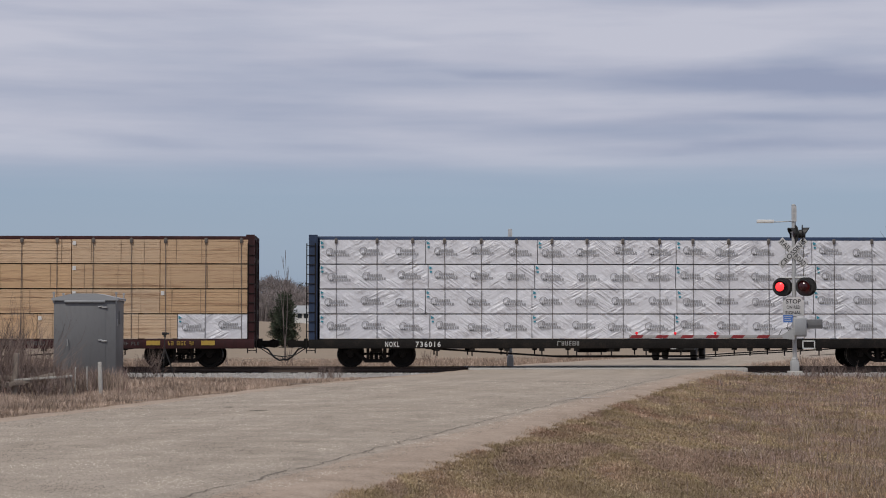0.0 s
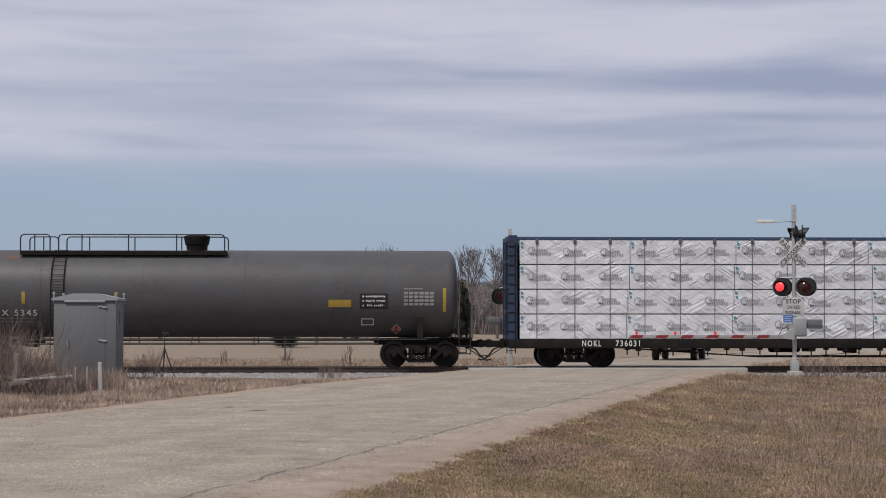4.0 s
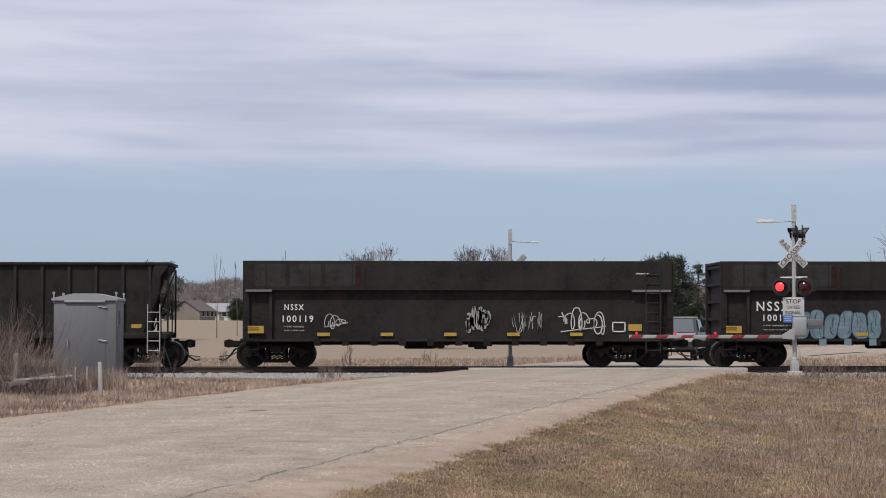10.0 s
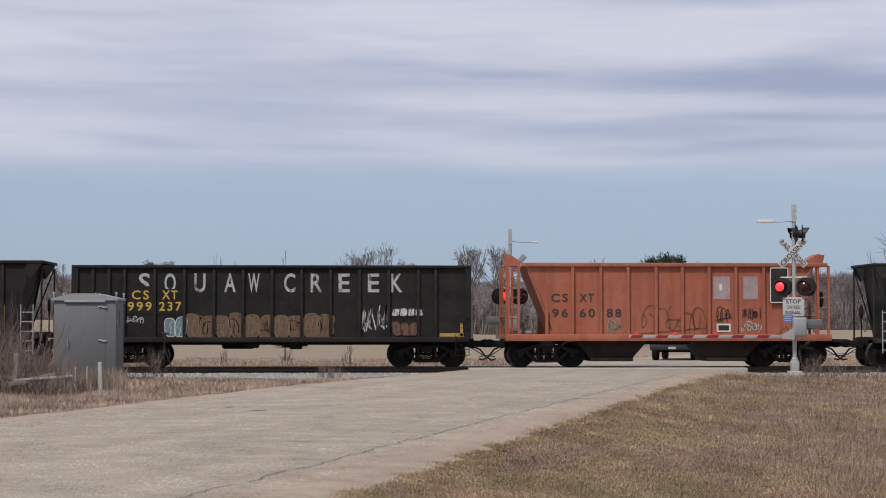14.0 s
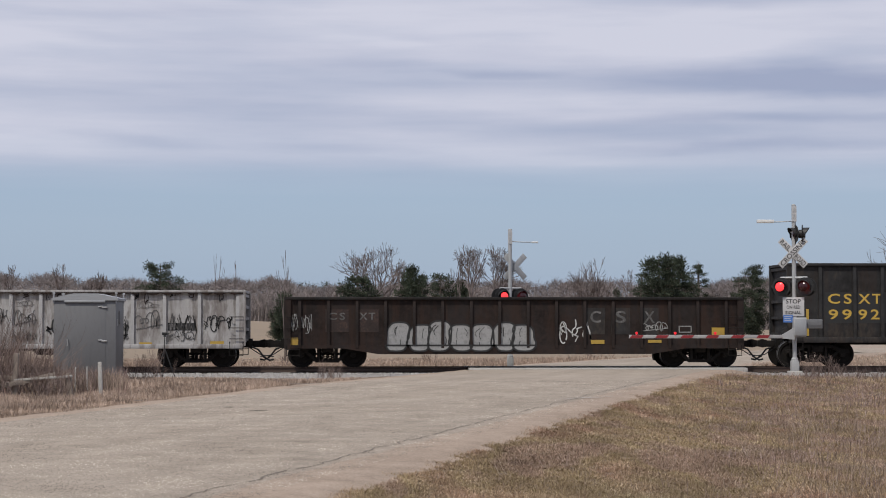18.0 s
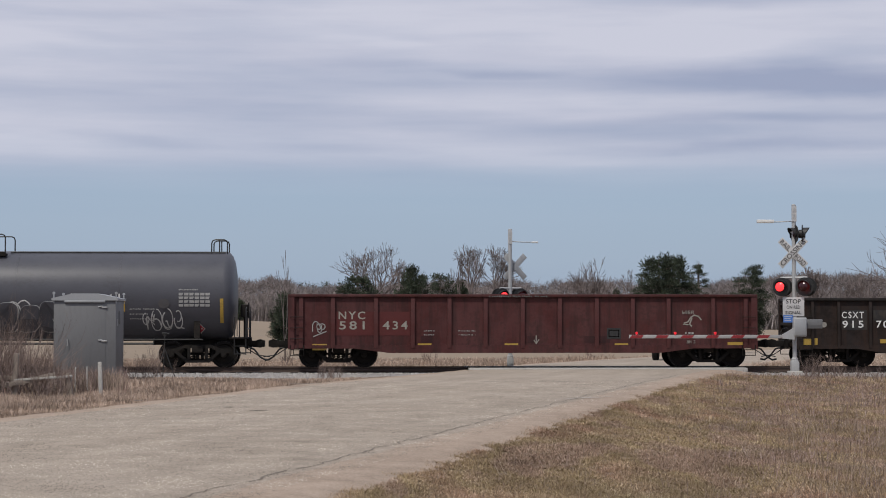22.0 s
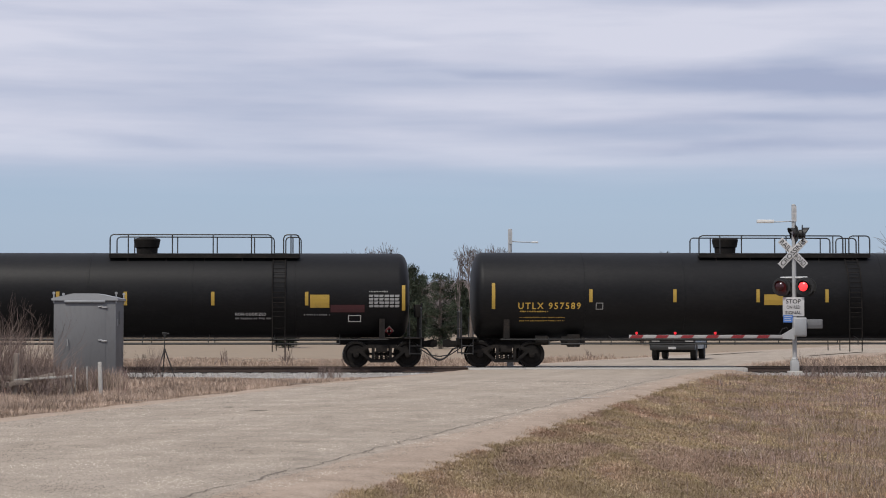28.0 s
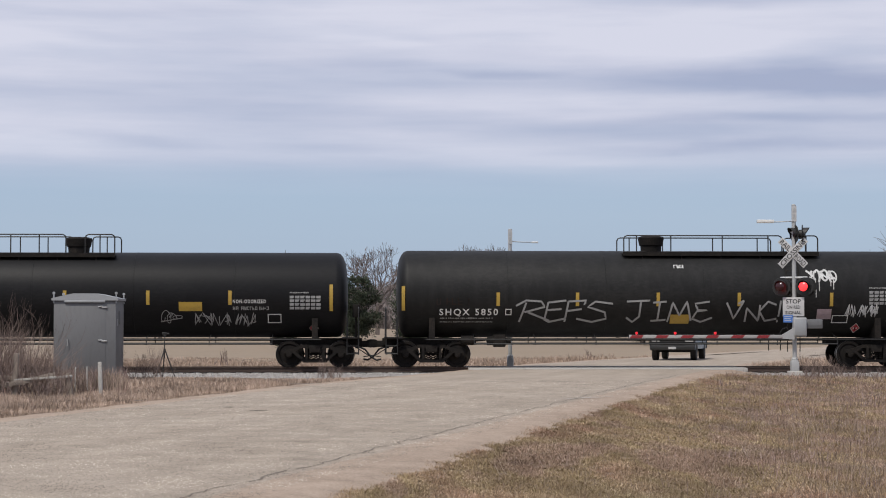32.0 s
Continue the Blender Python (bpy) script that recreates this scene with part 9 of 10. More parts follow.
def needle_clump(vs, fs, c, r, n, rnd):
    for _ in range(n):
        d = Vector((rnd.gauss(0, 1), rnd.gauss(0, 1), rnd.gauss(0, 0.7) + 0.2)).normalized()
        p = Vector(c) + d * r * rnd.uniform(0.1, 0.85)
        q = p + (d + Vector((0, 0, 0.25))) * r * rnd.uniform(0.14, 0.34)
        s = d.orthogonal().normalized()
        s.rotate(Matrix.Rotation(rnd.uniform(0, 6.28), 3, d))
        w = r * rnd.uniform(0.04, 0.085)
        k = len(vs)
        vs.extend([tuple(p + s * w), tuple(p - s * w), tuple(q)])
        fs.append((k, k + 1, k + 2))


def conifer(label, u, v, h, w, seed, open_crown=0.0, base=None, shape=0.8):
    """Trunk, limbs and a ragged crown of needle clumps; open_crown leaves gaps like a pine's."""
    p = plan(u, v)
    z = float(ground_z(p.x, p.y)) if base is None else base
    rnd = random.Random(seed)
    root = thing("conifer", label, "tree", "evergreen trees", Matrix.Translation((p.x, p.y, z)))
    part("trunk", Mesh().tube([(0, 0, -0.3), (rnd.uniform(-0.1, 0.1), 0, h * 0.5), (0, 0, h * 0.95)], [h * 0.028, h * 0.02, h * 0.006], 8), M_BARK, root)
    limbs, vs, fs = Mesh(), [], []
    levels = max(9, int(h * 1.8))
    for i in range(levels):
        t = min(max((i + rnd.uniform(-0.3, 0.3)) / levels, 0), 1)
        start = 0.30 if open_crown > 0.6 else 0.06
        zz = h * (start + (0.97 - start) * t)
        reach = w / 2 * min(1, 0.62 + t / 0.3 * 0.38) * max(1 - t ** (4.5 if shape < 0.7 else 1.6), 0.03) ** shape
        n = max(4, int(9 * (1 - t) + 3))
        for k in range(n):
            if rnd.random() < open_crown * 0.5:
                continue
            a = 2 * math.pi * (k + rnd.random()) / n
            rr = reach * rnd.uniform(0.72 - 0.35 * open_crown, 1.15)
            e = Vector((math.cos(a) * rr, math.sin(a) * rr, zz + rr * rnd.uniform(-0.1, 0.45)))
            limbs.tube([(0, 0, zz - rr * 0.1), tuple(e)], [0.04, 0.015], 4)
            m = 3 if rr > 0.8 else 2
            for j in range(m):
                c = Vector((0, 0, zz)).lerp(e, 0.35 + 0.65 * (j + 0.6) / m)
                needle_clump(vs, fs, c + Vector((rnd.gauss(0, 0.12), rnd.gauss(0, 0.12), rnd.gauss(0, 0.1))) * w * 0.2, max(0.35, w * (0.20 - 0.10 * open_crown)) * rnd.uniform(0.7, 1.25), 105, rnd)
    needle_clump(vs, fs, (0, 0, h * 0.96), max(0.3, w * 0.08), 30, rnd)
    part("limbs", limbs, M_BARK, root)
    part("crown", Mesh().add(vs, fs).data("crown", M_PINE, False), None, root, "dark green needled crown")
    return root


def up_sheet(y, v):
    """Height above the rail of a sheet y seen at distance v."""
    return EYE_UP + (578 - y) / LENS_U * v


def build_trees():
    for lab, x, v, top, wide, kind, shape in (
            ("open-crowned pine at the field's edge", 284, 170, 464, 86, 0.8, 0.5), ("dark young spruce by the field", 632, 190, 489, 80, 0.3, 0.6), ("dark bushy spruce by the field", 728, 185, 466, 74, 0.3, 0.9), ("dark spruce beside a larger one", 748, 188, 478, 44, 0.2, 0.8),
            ("dark spruce among bare trees", 780, 150, 480, 60, 0.35, 0.62), ("small round dark juniper", 503, 150, 514, 56, 0.0, 0.75), ("dark spruce at the wood's edge", 420, 330, 528, 40, 0.2, 0.75),
            ("dense dark pine with broad crown", 1166, 170, 449, 84, 0.35, 0.62), ("dense dark pine beside the road", 1200, 175, 450, 76, 0.35, 0.62), ("dark pine with a ragged crown", 1236, 180, 459, 52, 0.5, 0.55), ("dark pine beside the road", 1136, 178, 478, 40, 0.4, 0.6),
            ("dark pine at the wood's edge", 1332, 220, 467, 62, 0.55, 0.6), ("low dark spruce far off", 1092, 260, 506, 30, 0.1, 0.75), ("dark pine in the far wood", 1308, 230, 482, 34, 0.5, 0.6), ("dark spruce behind bare brush", 815, 260, 492, 50, 0.2, 0.75)):
        u = at_sheet(x, v)
        p = plan(u, v)
        z = float(ground_z(p.x, p.y))
        conifer(lab, u, v, up_sheet(top, v) - z, wide / LENS_U * v, int(x), kind, shape=shape)
    for lab, x, v, top, r, depth, stems, wide, trunk in (
            ("large leafless maple with a wide crown", 668, 230, 440, 0.24, 5, 7, 114, 0.3), ("tall leafless ash tree beyond", 834, 240, 438, 0.2, 5, 6, 84, 0.42), ("leafless roadside tree far off", 880, 250, 440, 0.18, 5, 6, 74, 0.42), ("slim leafless tree among others", 812, 255, 452, 0.12, 4, 4, 34, 0.25),
            ("rounded leafless tree far off", 1050, 230, 468, 0.18, 5, 8, 78, 0.1), ("leafless tree beside a rounded one", 1020, 245, 486, 0.14, 4, 6, 50, 0.1), ("slim pale leafless birch tree", 1113, 210, 477, 0.1, 4, 4, 26, 0.25), ("leafless tree in the far wood", 108, 300, 468, 0.2, 5, 5, 34, 0.3),
            ("leafless tree in the far wood", 12, 300, 470, 0.2, 5, 5, 34, 0.3), ("slim forked leafless sapling beyond the track", 505, 105, 443, 0.05, 3, 2, 30, 0.1), ("thin leafless sapling far off", 384, 180, 450, 0.05, 3, 2, 26, 0.15), ("thin leafless sapling far off", 420, 190, 462, 0.04, 3, 2, 14, 0.2),
            ("leafless tree behind the spruces", 706, 250, 462, 0.14, 5, 5, 46, 0.2), ("leafless tree by the wood", 1440, 260, 476, 0.16, 5, 6, 70, 0.15), ("leafless tree by the wood", 1382, 255, 484, 0.14, 4, 6, 60, 0.15), ("leafless tree by the wood", 1530, 260, 480, 0.16, 5, 6, 70, 0.15), ("leafless tree in the far wood", 168, 310, 486, 0.16, 5, 5, 40, 0.2)):
        u = at_sheet(x, v)
        p = plan(u, v)
        z = float(ground_z(p.x, p.y))
        bare_tree(lab, u, v, up_sheet(top, v) - z, r, int(x) + 7, wide / LENS_U * v, depth, stems, trunk)
    # the tips of a tree that stands outside the view
    bare_tree("leafless tree whose twigs reach in from the side", at_sheet(1640, 100), 100, up_sheet(395, 100) + 0.3, 0.14, 77, 200 / LENS_U * 100, 4, 5, 0.25)


def build_woods():
    """The far belt of leafless brush: one mass of small trees."""
    rnd = random.Random(21)
    forms = []
    for k in range(8):
        spikes = []

        def twig(p, d, ln, r, depth):
            e = p + d * ln
            spikes.append((p, e, r))
            if depth:
                for _ in range(6 if depth == 2 else 7):
                    s = p.lerp(e, rnd.uniform(0.25, 1.0))
                    nd = (d + Vector((rnd.gauss(0, 0.42), rnd.gauss(0, 0.42), rnd.gauss(0.1, 0.3)))).normalized()
                    twig(s, nd, ln * rnd.uniform(0.42, 0.62), r * 0.6, depth - 1)
        for q in range(5):
            d = Vector((rnd.gauss(0, 0.2), rnd.gauss(0, 0.2), 1)).normalized()
            twig(Vector((rnd.gauss(0, 0.18), rnd.gauss(0, 0.18), 0)), d, rnd.uniform(0.45, 0.7), 0.018, 2)
        V = []
        for p, e, r in spikes:
            d = (e - p).normalized()
            s = d.orthogonal().normalized()
            t = d.cross(s)
            for a in (0, 2.09, 4.19):
                V.append(tuple(p + (s * math.cos(a) + t * math.sin(a)) * r))
            V.append(tuple(e))
        V = np.array(V)
        V /= V[:, 2].max()
        F = np.concatenate([np.array([[0, 1, 3], [1, 2, 3], [2, 0, 3]]) + 4 * i for i in range(len(spikes))])
        forms.append((V, F))
    allv, allf, k = [], [], 0
    line_x = [-120, 0, 200, 330, 480, 560, 620, 700, 800, 900, 960, 1040, 1120, 1260, 1330, 1440, 1500, 1690]
    line_y = [480, 480, 489, 494, 486, 502, 502, 492, 492, 492, 496, 488, 494, 498, 484, 477, 479, 485]
    for _ in range(1100):
        v = rnd.uniform(380, 520)
        x = rnd.uniform(-120, 1690)
        top = np.interp(x, line_x, line_y)
        p = plan(at_sheet(x, v), v)
        z = float(ground_z(p.x, p.y))
        h = (up_sheet(top, v) - z) * rnd.uniform(0.5, 0.97)
        if h < 1:
            continue
        V, F = forms[rnd.randrange(len(forms))]
        a = rnd.uniform(0, 6.28)
        c, s = math.cos(a), math.sin(a)
        w = h * rnd.uniform(0.8, 1.2)
        allv.append(np.stack([(V[:, 0] * c - V[:, 1] * s) * w + p.x, (V[:, 0] * s + V[:, 1] * c) * w + p.y, V[:, 2] * h + z - 0.2], 1))
        allf.append(F + k)
        k += len(V)
    me = bpy.data.meshes.new("far_woods")
    co, tri = np.concatenate(allv), np.concatenate(allf)
    me.vertices.add(len(co))
    me.vertices.foreach_set("co", co.ravel())
    me.loops.add(tri.size)
    me.loops.foreach_set("vertex_index", tri.ravel().astype(np.int32))
    me.polygons.add(len(tri))
    me.polygons.foreach_set("loop_start", (np.arange(len(tri)) * 3).astype(np.int32))
    me.materials.append(M_HAZEBRUSH)
    me.update(calc_edges=True)
    tagged(new("far_woods", me), "far belt of leafless grey-brown woods", "woods", kind="stuff")
    # rounded, feathery crowns along the top of the belt
    rs = np.random.RandomState(33)
    tris = []
    for _ in range(900):
        v = rs.uniform(380, 520)
        x = rs.uniform(-120, 1690)
        top = np.interp(x, line_x, line_y) + 4 * math.sin(x * 0.05) * math.sin(x * 0.013) + rs.uniform(-3, 9)
        p = plan(at_sheet(x, v), v)
        rx, rz = rs.uniform(1.6, 3.6), rs.uniform(1.8, 3.4)
        m = 170
        d = rs.normal(0, 1, (m, 3))
        d /= np.linalg.norm(d, axis=1)[:, None]
        d[:, 2] = np.abs(d[:, 2]) * 1.1 - 0.35
        a = np.array([p.x, p.y, up_sheet(top, v) - rz]) + d * np.array([rx, rx, rz]) * rs.uniform(0.2, 0.8, m)[:, None]
        e = a + (d + rs.normal(0, 0.3, (m, 3)) + np.array([0, 0, 0.3])) * rs.uniform(0.5, 1.3, m)[:, None]
        side = np.cross(e - a, rs.normal(0, 1, (m, 3)))
        side *= (rs.uniform(0.03, 0.055, m) / (np.linalg.norm(side, axis=1) + 1e-6))[:, None]
        tris.append(np.stack([a + side, a - side, e], 1).reshape(-1, 3))
    co = np.concatenate(tris)
    me = bpy.data.meshes.new("far_crowns")
    me.vertices.add(len(co))
    me.vertices.foreach_set("co", co.ravel())
    me.loops.add(len(co))
    me.loops.foreach_set("vertex_index", np.arange(len(co), dtype=np.int32))
    me.polygons.add(len(co) // 3)
    me.polygons.foreach_set("loop_start", (np.arange(len(co) // 3) * 3).astype(np.int32))
    me.materials.append(M_HAZEBRUSH)
    me.update(calc_edges=True)
    tagged(new("far_crowns", me), "feathery leafless crowns above the far brush", "woods", kind="stuff")
    # the thick of the brush below
    rs = np.random.RandomState(31)
    n = 52000
    v = rs.uniform(385, 470, n)
    x = rs.uniform(-120, 1690, n)
    u = (x - 784) / LENS_U * v
    c, s = math.cos(YAW_R), math.sin(YAW_R)
    spots = np.stack([u * c + v * s, -EYE_BACK + v * c - u * s], 1)
    top = EYE_UP + (578 - np.interp(x, line_x, line_y)) / LENS_U * v - ground_z(spots[:, 0], spots[:, 1])
    clump = 0.8 + 0.35 * np.array([noise.noise((a * 0.11, b * 0.05, 1.0)) for a, b in zip(u, v)])
    blades("far_brush", "thick leafless brush below the far woods", "brush", spots, top * clump * (0.25 + 0.75 * rs.uniform(0, 1, n) ** 0.7), rs.uniform(0.04, 0.09, n), M_HAZEBRUSH, 0.55, 32)
    vs, fs = [], []
    for _ in range(110):
        x = rnd.uniform(515, 622)
        v = rnd.uniform(560, 640)
        p = plan(at_sheet(x, v), v)
        needle_clump(vs, fs, (p.x, p.y, up_sheet(rnd.uniform(506, 545), v)), 2.2, 26, rnd)
    tagged(new("far_pines", Mesh().add(vs, fs).data("far_pines", M_PINE, False)), "far dark line of pine woods", "woods", kind="stuff")


def shrub(label, u, v, h, seed, n=7, r=0.014, spread=0.4, depth=3):
    p = plan(u, v)
    z = float(ground_z(p.x, p.y))
    rnd = random.Random(seed)
    g = Mesh()
    for k in range(n):
        d = Vector((rnd.gauss(0, 0.3), rnd.gauss(0, 0.3), 1)).normalized()
        grow(g, Vector((rnd.gauss(0, 0.12), rnd.gauss(0, 0.12), -0.1)), d, h * 0.42 * rnd.uniform(0.6, 1.1), r, depth, rnd, spread, 3, 0.66, 4, 0.15)
    top = max(q[2] for q in g.v)
    g.v = [(a * h / top, b * h / top, c * h / top) for a, b, c in g.v]
    return solid("bare_shrub", g.data("bare_shrub", M_BRAMBLE, False), None, label, "shrub", "leafless shrubs", m=Matrix.Translation((p.x, p.y, z)))


def build_shrubs():
    for i, (x, v, h, n) in enumerate(((15, 46, 2.6, 7), (40, 47, 2.0, 6), (-10, 45, 2.0, 7), (75, 48, 1.3, 6), (105, 50, 1.2, 6), (120, 47, 1.3, 5), (160, 49, 0.8, 5), (5, 44, 2.3, 9), (28, 45, 1.9, 9), (58, 46, 1.7, 9), (88, 45, 1.4, 8), (-25, 47, 2.6, 9), (70, 44, 1.1, 8), (112, 44, 1.2, 7), (140, 46, 0.9, 7), (48, 50, 1.8, 9), (240, 58, 1.2, 7), (262, 59, 1.1, 7), (285, 60, 0.8, 5),
                                      (575, 61, 0.75, 6), (596, 62, 0.6, 5), (1440, 60, 0.9, 9), (1462, 59.5, 0.8, 8), (1485, 61, 0.6, 6), (1520, 58, 0.5, 6), (1550, 57, 0.6, 6), (1430, 58, 0.5, 6))):
        shrub("leafless grey shrub by the track", at_sheet(x, v), v, h, 300 + i, n + 4, 0.007 if h < 1.4 else 0.011)
    for i, (x, v, h) in enumerate(((512, 78, 1.0), (617, 77, 1.0), (760, 90, 0.8), (1040, 92, 0.7), (392, 80, 0.8))):
        shrub("leafless shrub beyond the track", at_sheet(x, v), v, h, 340 + i, 5, 0.016)


build_grass()
build_trees()
build_woods()
build_shrubs()


# ---- buildings and the waiting pickup ----
M_SIDING = mat("white_house_siding", (0.6, 0.6, 0.58), 0.7, 0, 0.08, (0.5, 8), 0.1, None, 0, (1, 1, 6))
M_SHINGLE = mat("grey_brown_shingles", (0.11, 0.095, 0.085), 0.9, 0, 0.2, (0.5, 5), 0.4)
M_TINROOF = mat("pale_grey_sheet_roof", (0.3, 0.31, 0.32), 0.6, 0.1, 0.1, (0.5, 5), 0.2)
M_BARN = mat("grey_barn_boards", (0.2, 0.17, 0.15), 0.85, 0, 0.2, (0.5, 8), 0.3)
M_DARKGLASS = mat("dark_window_glass", (0.03, 0.035, 0.04), 0.1, 0, 0.05)


def house(label, x, v, wide, deep, wall_h, roof_h, wall, roof, turn, name="farmhouse"):
    p = plan(at_sheet(x, v), v)
    z = float(ground_z(p.x, p.y))
    root = thing(name, label, "building", "farm buildings", Matrix.Translation((p.x, p.y, z)) @ pose(0, 0, 0, 0, 0, turn))
    w, d = wide / 2, deep / 2
    part("wall", Mesh().prism_x([(-d, -0.5), (d, -0.5), (d, wall_h), (0, wall_h + roof_h), (-d, wall_h)], -w, w), wall, root)
    for s in (-1, 1):
        g = Mesh()
        a, b = (s * (d + 0.3), wall_h - 0.25 * roof_h / d), (0, wall_h + roof_h + 0.08)
        pts = [a, b, (b[0], b[1] + 0.12), (a[0], a[1] + 0.12)]
        g.prism_x(pts, -w - 0.3, w + 0.3)
        part("roof", g, roof, root)
    for k in (-0.55, 0.0, 0.55):
        win = part("window", Mesh().box(k * w - 0.5, k * w + 0.5, -d - 0.06, -d - 0.005, 0.9, 2.1), M_SIDING, root)
        part("pane", Mesh().box(k * w - 0.42, k * w + 0.42, -d - 0.075, -d - 0.062, 0.98, 2.02), M_DARKGLASS, win)
    part("door", Mesh().box(0.25 * w, 0.25 * w + 0.9, -d - 0.05, -d - 0.004, 0, 2.0), M_BARN, root)
    return root


house("low brown-roofed barn at the field's edge", 342, 372, 5.6, 6.6, 2.0, 1.9, M_BARN, M_SHINGLE, 62, "barn")
house("small pale house with grey roof", 380, 378, 6.4, 4.0, 2.0, 1.4, M_SIDING, M_TINROOF, 8)
house("small white farmhouse far off", 545, 360, 4.4, 3.4, 2.0, 1.2, M_SIDING, M_TINROOF, -10)
house("tiny white shed far off", 288, 370, 2.6, 2.2, 1.5, 0.8, M_SIDING, M_TINROOF, 0, "shed")


def pickup():
    p = plan(10.5, 84.5)
    # body paint darkened to stand for the shade on the truck's lower front
    M_TRUCK_SHADED = mat("shaded_truck_paint", (0.05, 0.051, 0.055), 0.25, 0.1, 0.05, (1, 20), 0.0)
    M_TYRE = mat("black_tyre_rubber", (0.02, 0.02, 0.02), 0.85, 0, 0.2)
    M_HEAD = mat("clear_headlamp", (0.6, 0.6, 0.6), 0.1, 0.3, 0.05)
    root = thing("pickup_truck", "waiting silver pickup truck, body coloured as shaded, hood and roof as lit", "pickup truck", m=Matrix.Translation((p.x, p.y, -0.045)) @ pose(0, 0, 0, 0, 0, -13 - YAW))
    # nose toward -y
    side = [(-2.75, 0.5), (-2.8, 0.95), (-2.6, 1.08), (-1.45, 1.18), (-0.75, 1.80), (-0.45, 1.88), (0.75, 1.88), (1.0, 1.8), (1.15, 1.25), (2.85, 1.22), (2.9, 0.6), (2.7, 0.48)]
    g = Mesh()
    n = len(side)
    for x, k in ((-0.95, 0), (-0.98, 1), (0.98, 1), (0.95, 0)):
        for y, z in side:
            tap = 0.0 if z < 1.25 else (z - 1.25) * 0.28
            g.v.append((x - math.copysign(tap, x), y, z))
    for s in range(3):
        for i in range(n):
            j = (i + 1) % n
            g.f.append((s * n + i, s * n + j, (s + 1) * n + j, (s + 1) * n + i))
    g.f.append(tuple(range(n))[::-1]); g.f.append(tuple(range(3 * n, 4 * n)))
    part("body", g, M_TRUCK_SHADED, root)
    # the sky's reflection is put into the glass's grey base colour
    part("windshield", Mesh().add([(-0.80, -1.42, 1.22), (0.80, -1.42, 1.22), (0.68, -0.80, 1.775), (-0.68, -0.80, 1.775), (-0.80, -1.45, 1.24), (0.80, -1.45, 1.24), (0.68, -0.83, 1.80), (-0.68, -0.83, 1.80)], [(4, 5, 6, 7), (0, 3, 2, 1), (0, 1, 5, 4), (2, 3, 7, 6), (1, 2, 6, 5), (3, 0, 4, 7)]), mat("sky_tinted_windshield", (0.14, 0.15, 0.16), 0.08, 0.3, 0.05), root, "windshield coloured grey for the sky's reflection")
    for s in (-1, 1):
        part("side_window", Mesh().add([(s * 0.985, -0.95, 1.27), (s * 0.985, 0.95, 1.27), (s * 0.85, 0.8, 1.78), (s * 0.85, -0.5, 1.78)], [(0, 1, 2, 3)]), M_DARKGLASS, root)
        part("headlight", Mesh().bevelled(s * 0.72 - 0.18, s * 0.72 + 0.18, -2.82, -2.74, 0.82, 1.0, 0.02), M_HEAD, root, "clear headlight")
        part("mirror", Mesh().bevelled(s * 1.12 - 0.1, s * 1.12 + 0.1, -1.05, -0.95, 1.22, 1.45, 0.02).box(min(s * 0.95, s * 1.05), max(s * 0.95, s * 1.05), -1.02, -0.98, 1.26, 1.30), M_LAMPK, root)
        for y in (-1.85, 1.85):
            wh = part("wheel", Mesh().lathe([(-0.13, 0.24), (-0.13, 0.36), (-0.1, 0.395), (0.1, 0.395), (0.13, 0.36), (0.13, 0.24)], "x", 24), M_TYRE, root, "black rubber tyre", pose(s * 0.83, y, 0.395))
            part("rim", Mesh().lathe([(-0.1, 0.05), (-0.11, 0.24), (0.11, 0.24), (0.1, 0.05)], "x", 16), M_GALV, wh)
    # paler copy of the paint: sky light on hood and roof, as added panels
    M_TRUCK_LIT = mat("lit_silver_truck_paint", (0.34, 0.345, 0.355), 0.3, 0.1, 0.05, (1, 20), 0.0)
    part("hood", Mesh().prism_x([(-2.58, 1.085), (-2.58, 1.10), (-1.47, 1.20), (-1.47, 1.185)], -0.9, 0.9), M_TRUCK_LIT, root, "silver hood panel coloured as lit")
    part("roof_panel", Mesh().bevelled(-0.76, 0.76, -0.62, 0.75, 1.84, 1.905, 0.02), M_TRUCK_LIT, root, "silver roof panel coloured as lit")
    part("grille", Mesh().bevelled(-0.52, 0.52, -2.83, -2.76, 0.72, 1.0, 0.02), M_LAMPK, root, "dark grille")
    # black here stands for the shade low on the nose
    part("bumper", Mesh().bevelled(-0.96, 0.96, -2.92, -2.76, 0.45, 0.66, 0.04), M_LAMPK, root, "bumper coloured dark for shade")
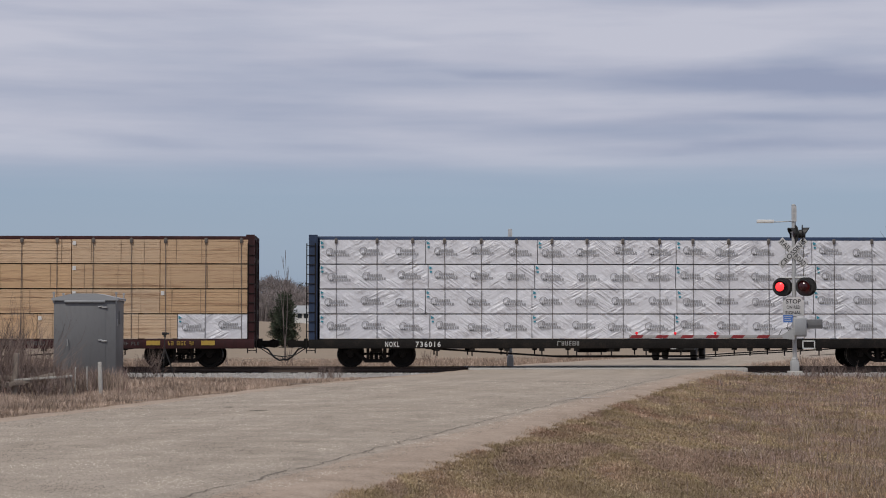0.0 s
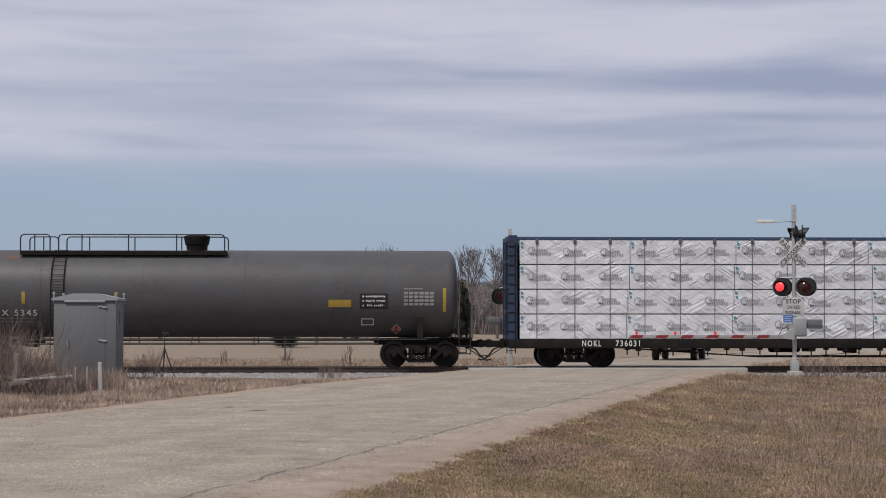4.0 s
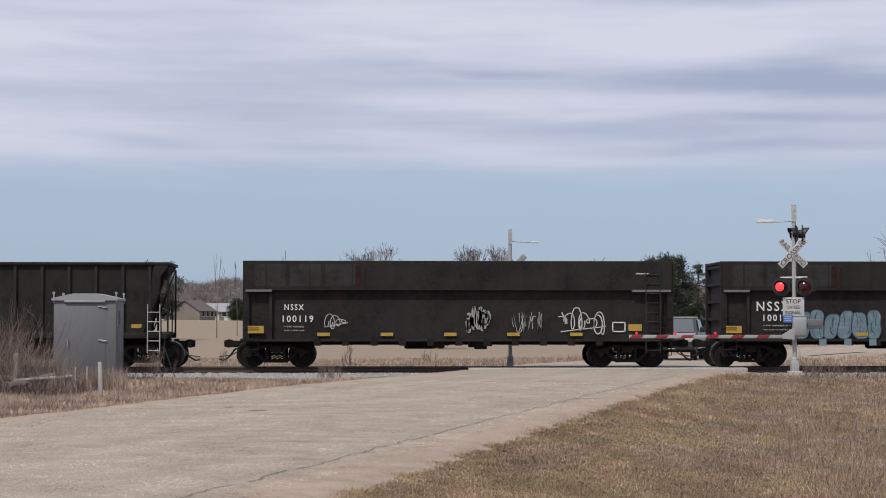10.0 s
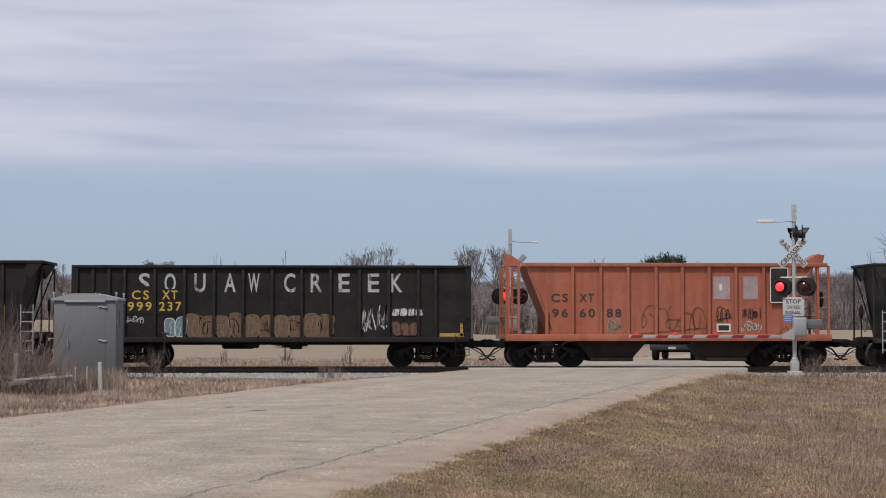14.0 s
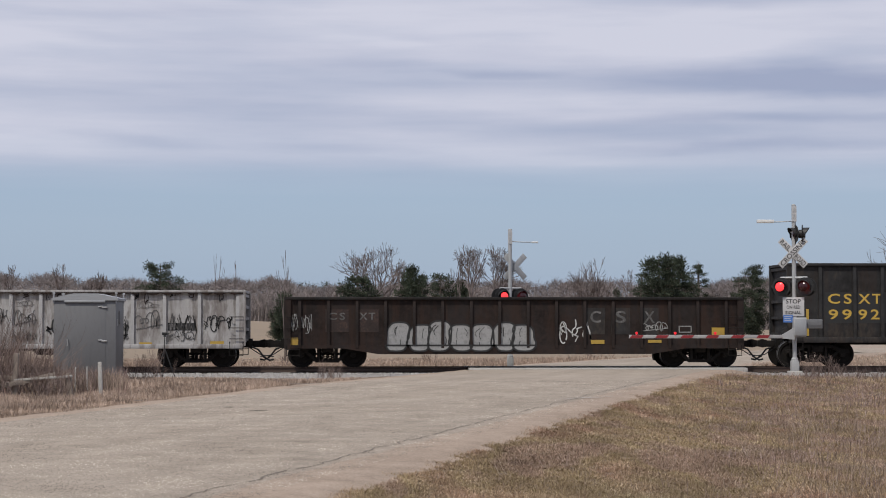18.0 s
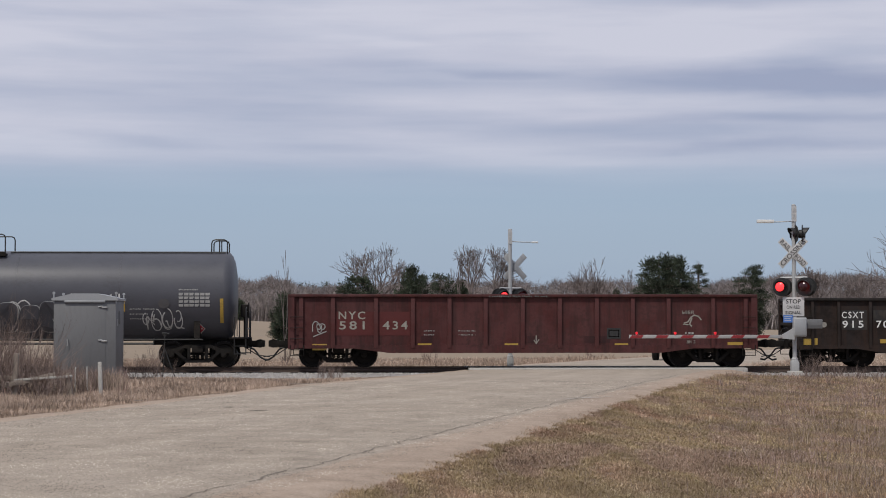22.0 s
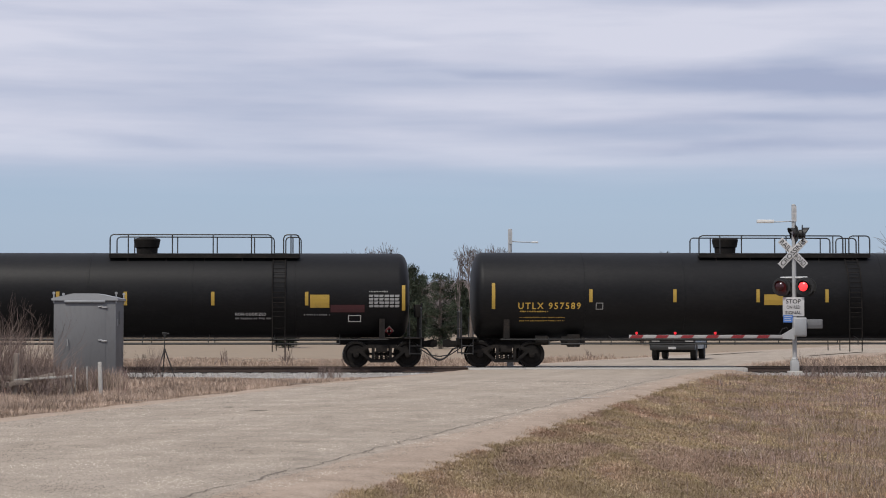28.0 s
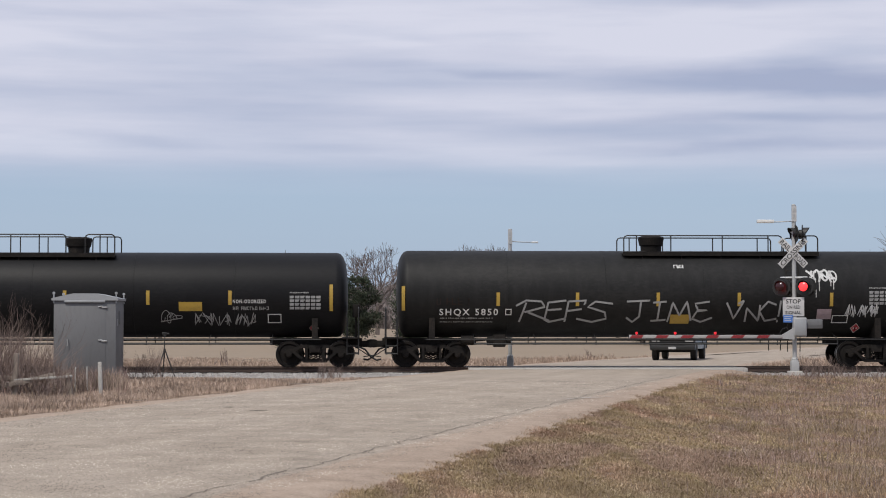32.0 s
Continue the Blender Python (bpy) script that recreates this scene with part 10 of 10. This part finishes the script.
    part("plate_bar", Mesh().box(-0.16, 0.16, -2.935, -2.922, 0.5, 0.6), M_SIGNW, root)
    part("axle", Mesh().tube([(-0.8, -1.85, 0.4), (0.8, -1.85, 0.4)], 0.05, 6).tube([(-0.8, 1.85, 0.4), (0.8, 1.85, 0.4)], 0.06, 6), M_LAMPK, root)


pickup()


# ---- what moves ----
def motions():
    times = sorted([float(k) for k in range(33)] + [20.3, 20.4, 20.5, 20.6])
    for car in CARS:
        walk(car.root, [(t, pose(car.place + travelled(t), 0, 0)) for t in times])
    for w, x, car, bx in WHEELS:
        # the wheels turn while their truck is near the crossing
        near = [k / FPS for k in range(int(SECONDS * FPS) + 1) if abs(car.place + bx + travelled(k / FPS) - 2.8) < 18]
        rows = []
        for t in near:
            rows.append((t, pose(x, 0, WHEEL_R, 0, math.degrees(travelled(t) / WHEEL_R) % 360, 0)))
        if not rows:
            continue
        if near[0] > 0.05:
            rows.insert(0, (0.0, rows[0][1]))
        if near[-1] < SECONDS - 0.05:
            rows.append((SECONDS, rows[-1][1]))
        walk(w, rows)
    # the red lamps flash in turn
    cycle = {"near": (0.55, 1.3637), "far": (0.70, 1.3513)}
    for ob, (which, kind) in FLASHERS:
        t0, period = cycle[which]
        rows, lit = [], None
        half = period / 2
        k = -2
        lit_now = None
        events = []
        while t0 + k * half < SECONDS + 1:
            # even k: the left lamp goes out and the right lamp lights
            events.append((t0 + k * half, (k % 2 == 0) == (kind == 1)))
            k += 1
        prev = not events[0][1]
        rows = []
        for t, on in events:
            a0, a1 = (0 if prev else 180), (0 if on else 180)
            for j in range(4):
                rows.append((t - 0.05 + j / FPS, pose(0, -0.17, 0, 0, 0, a0 + (a1 - a0) * j / 3)))
            prev = on
        inside = [(t, m) for t, m in rows if 0.0 <= t <= SECONDS]
        before = [m for t, m in rows if t < 0]
        after = inside[-1][1]
        if inside[0][0] > 0.02:
            inside.insert(0, (0.0, before[-1]))
        if inside[-1][0] < SECONDS - 0.02:
            inside.append((SECONDS, after))
        walk(ob, inside)


motions()
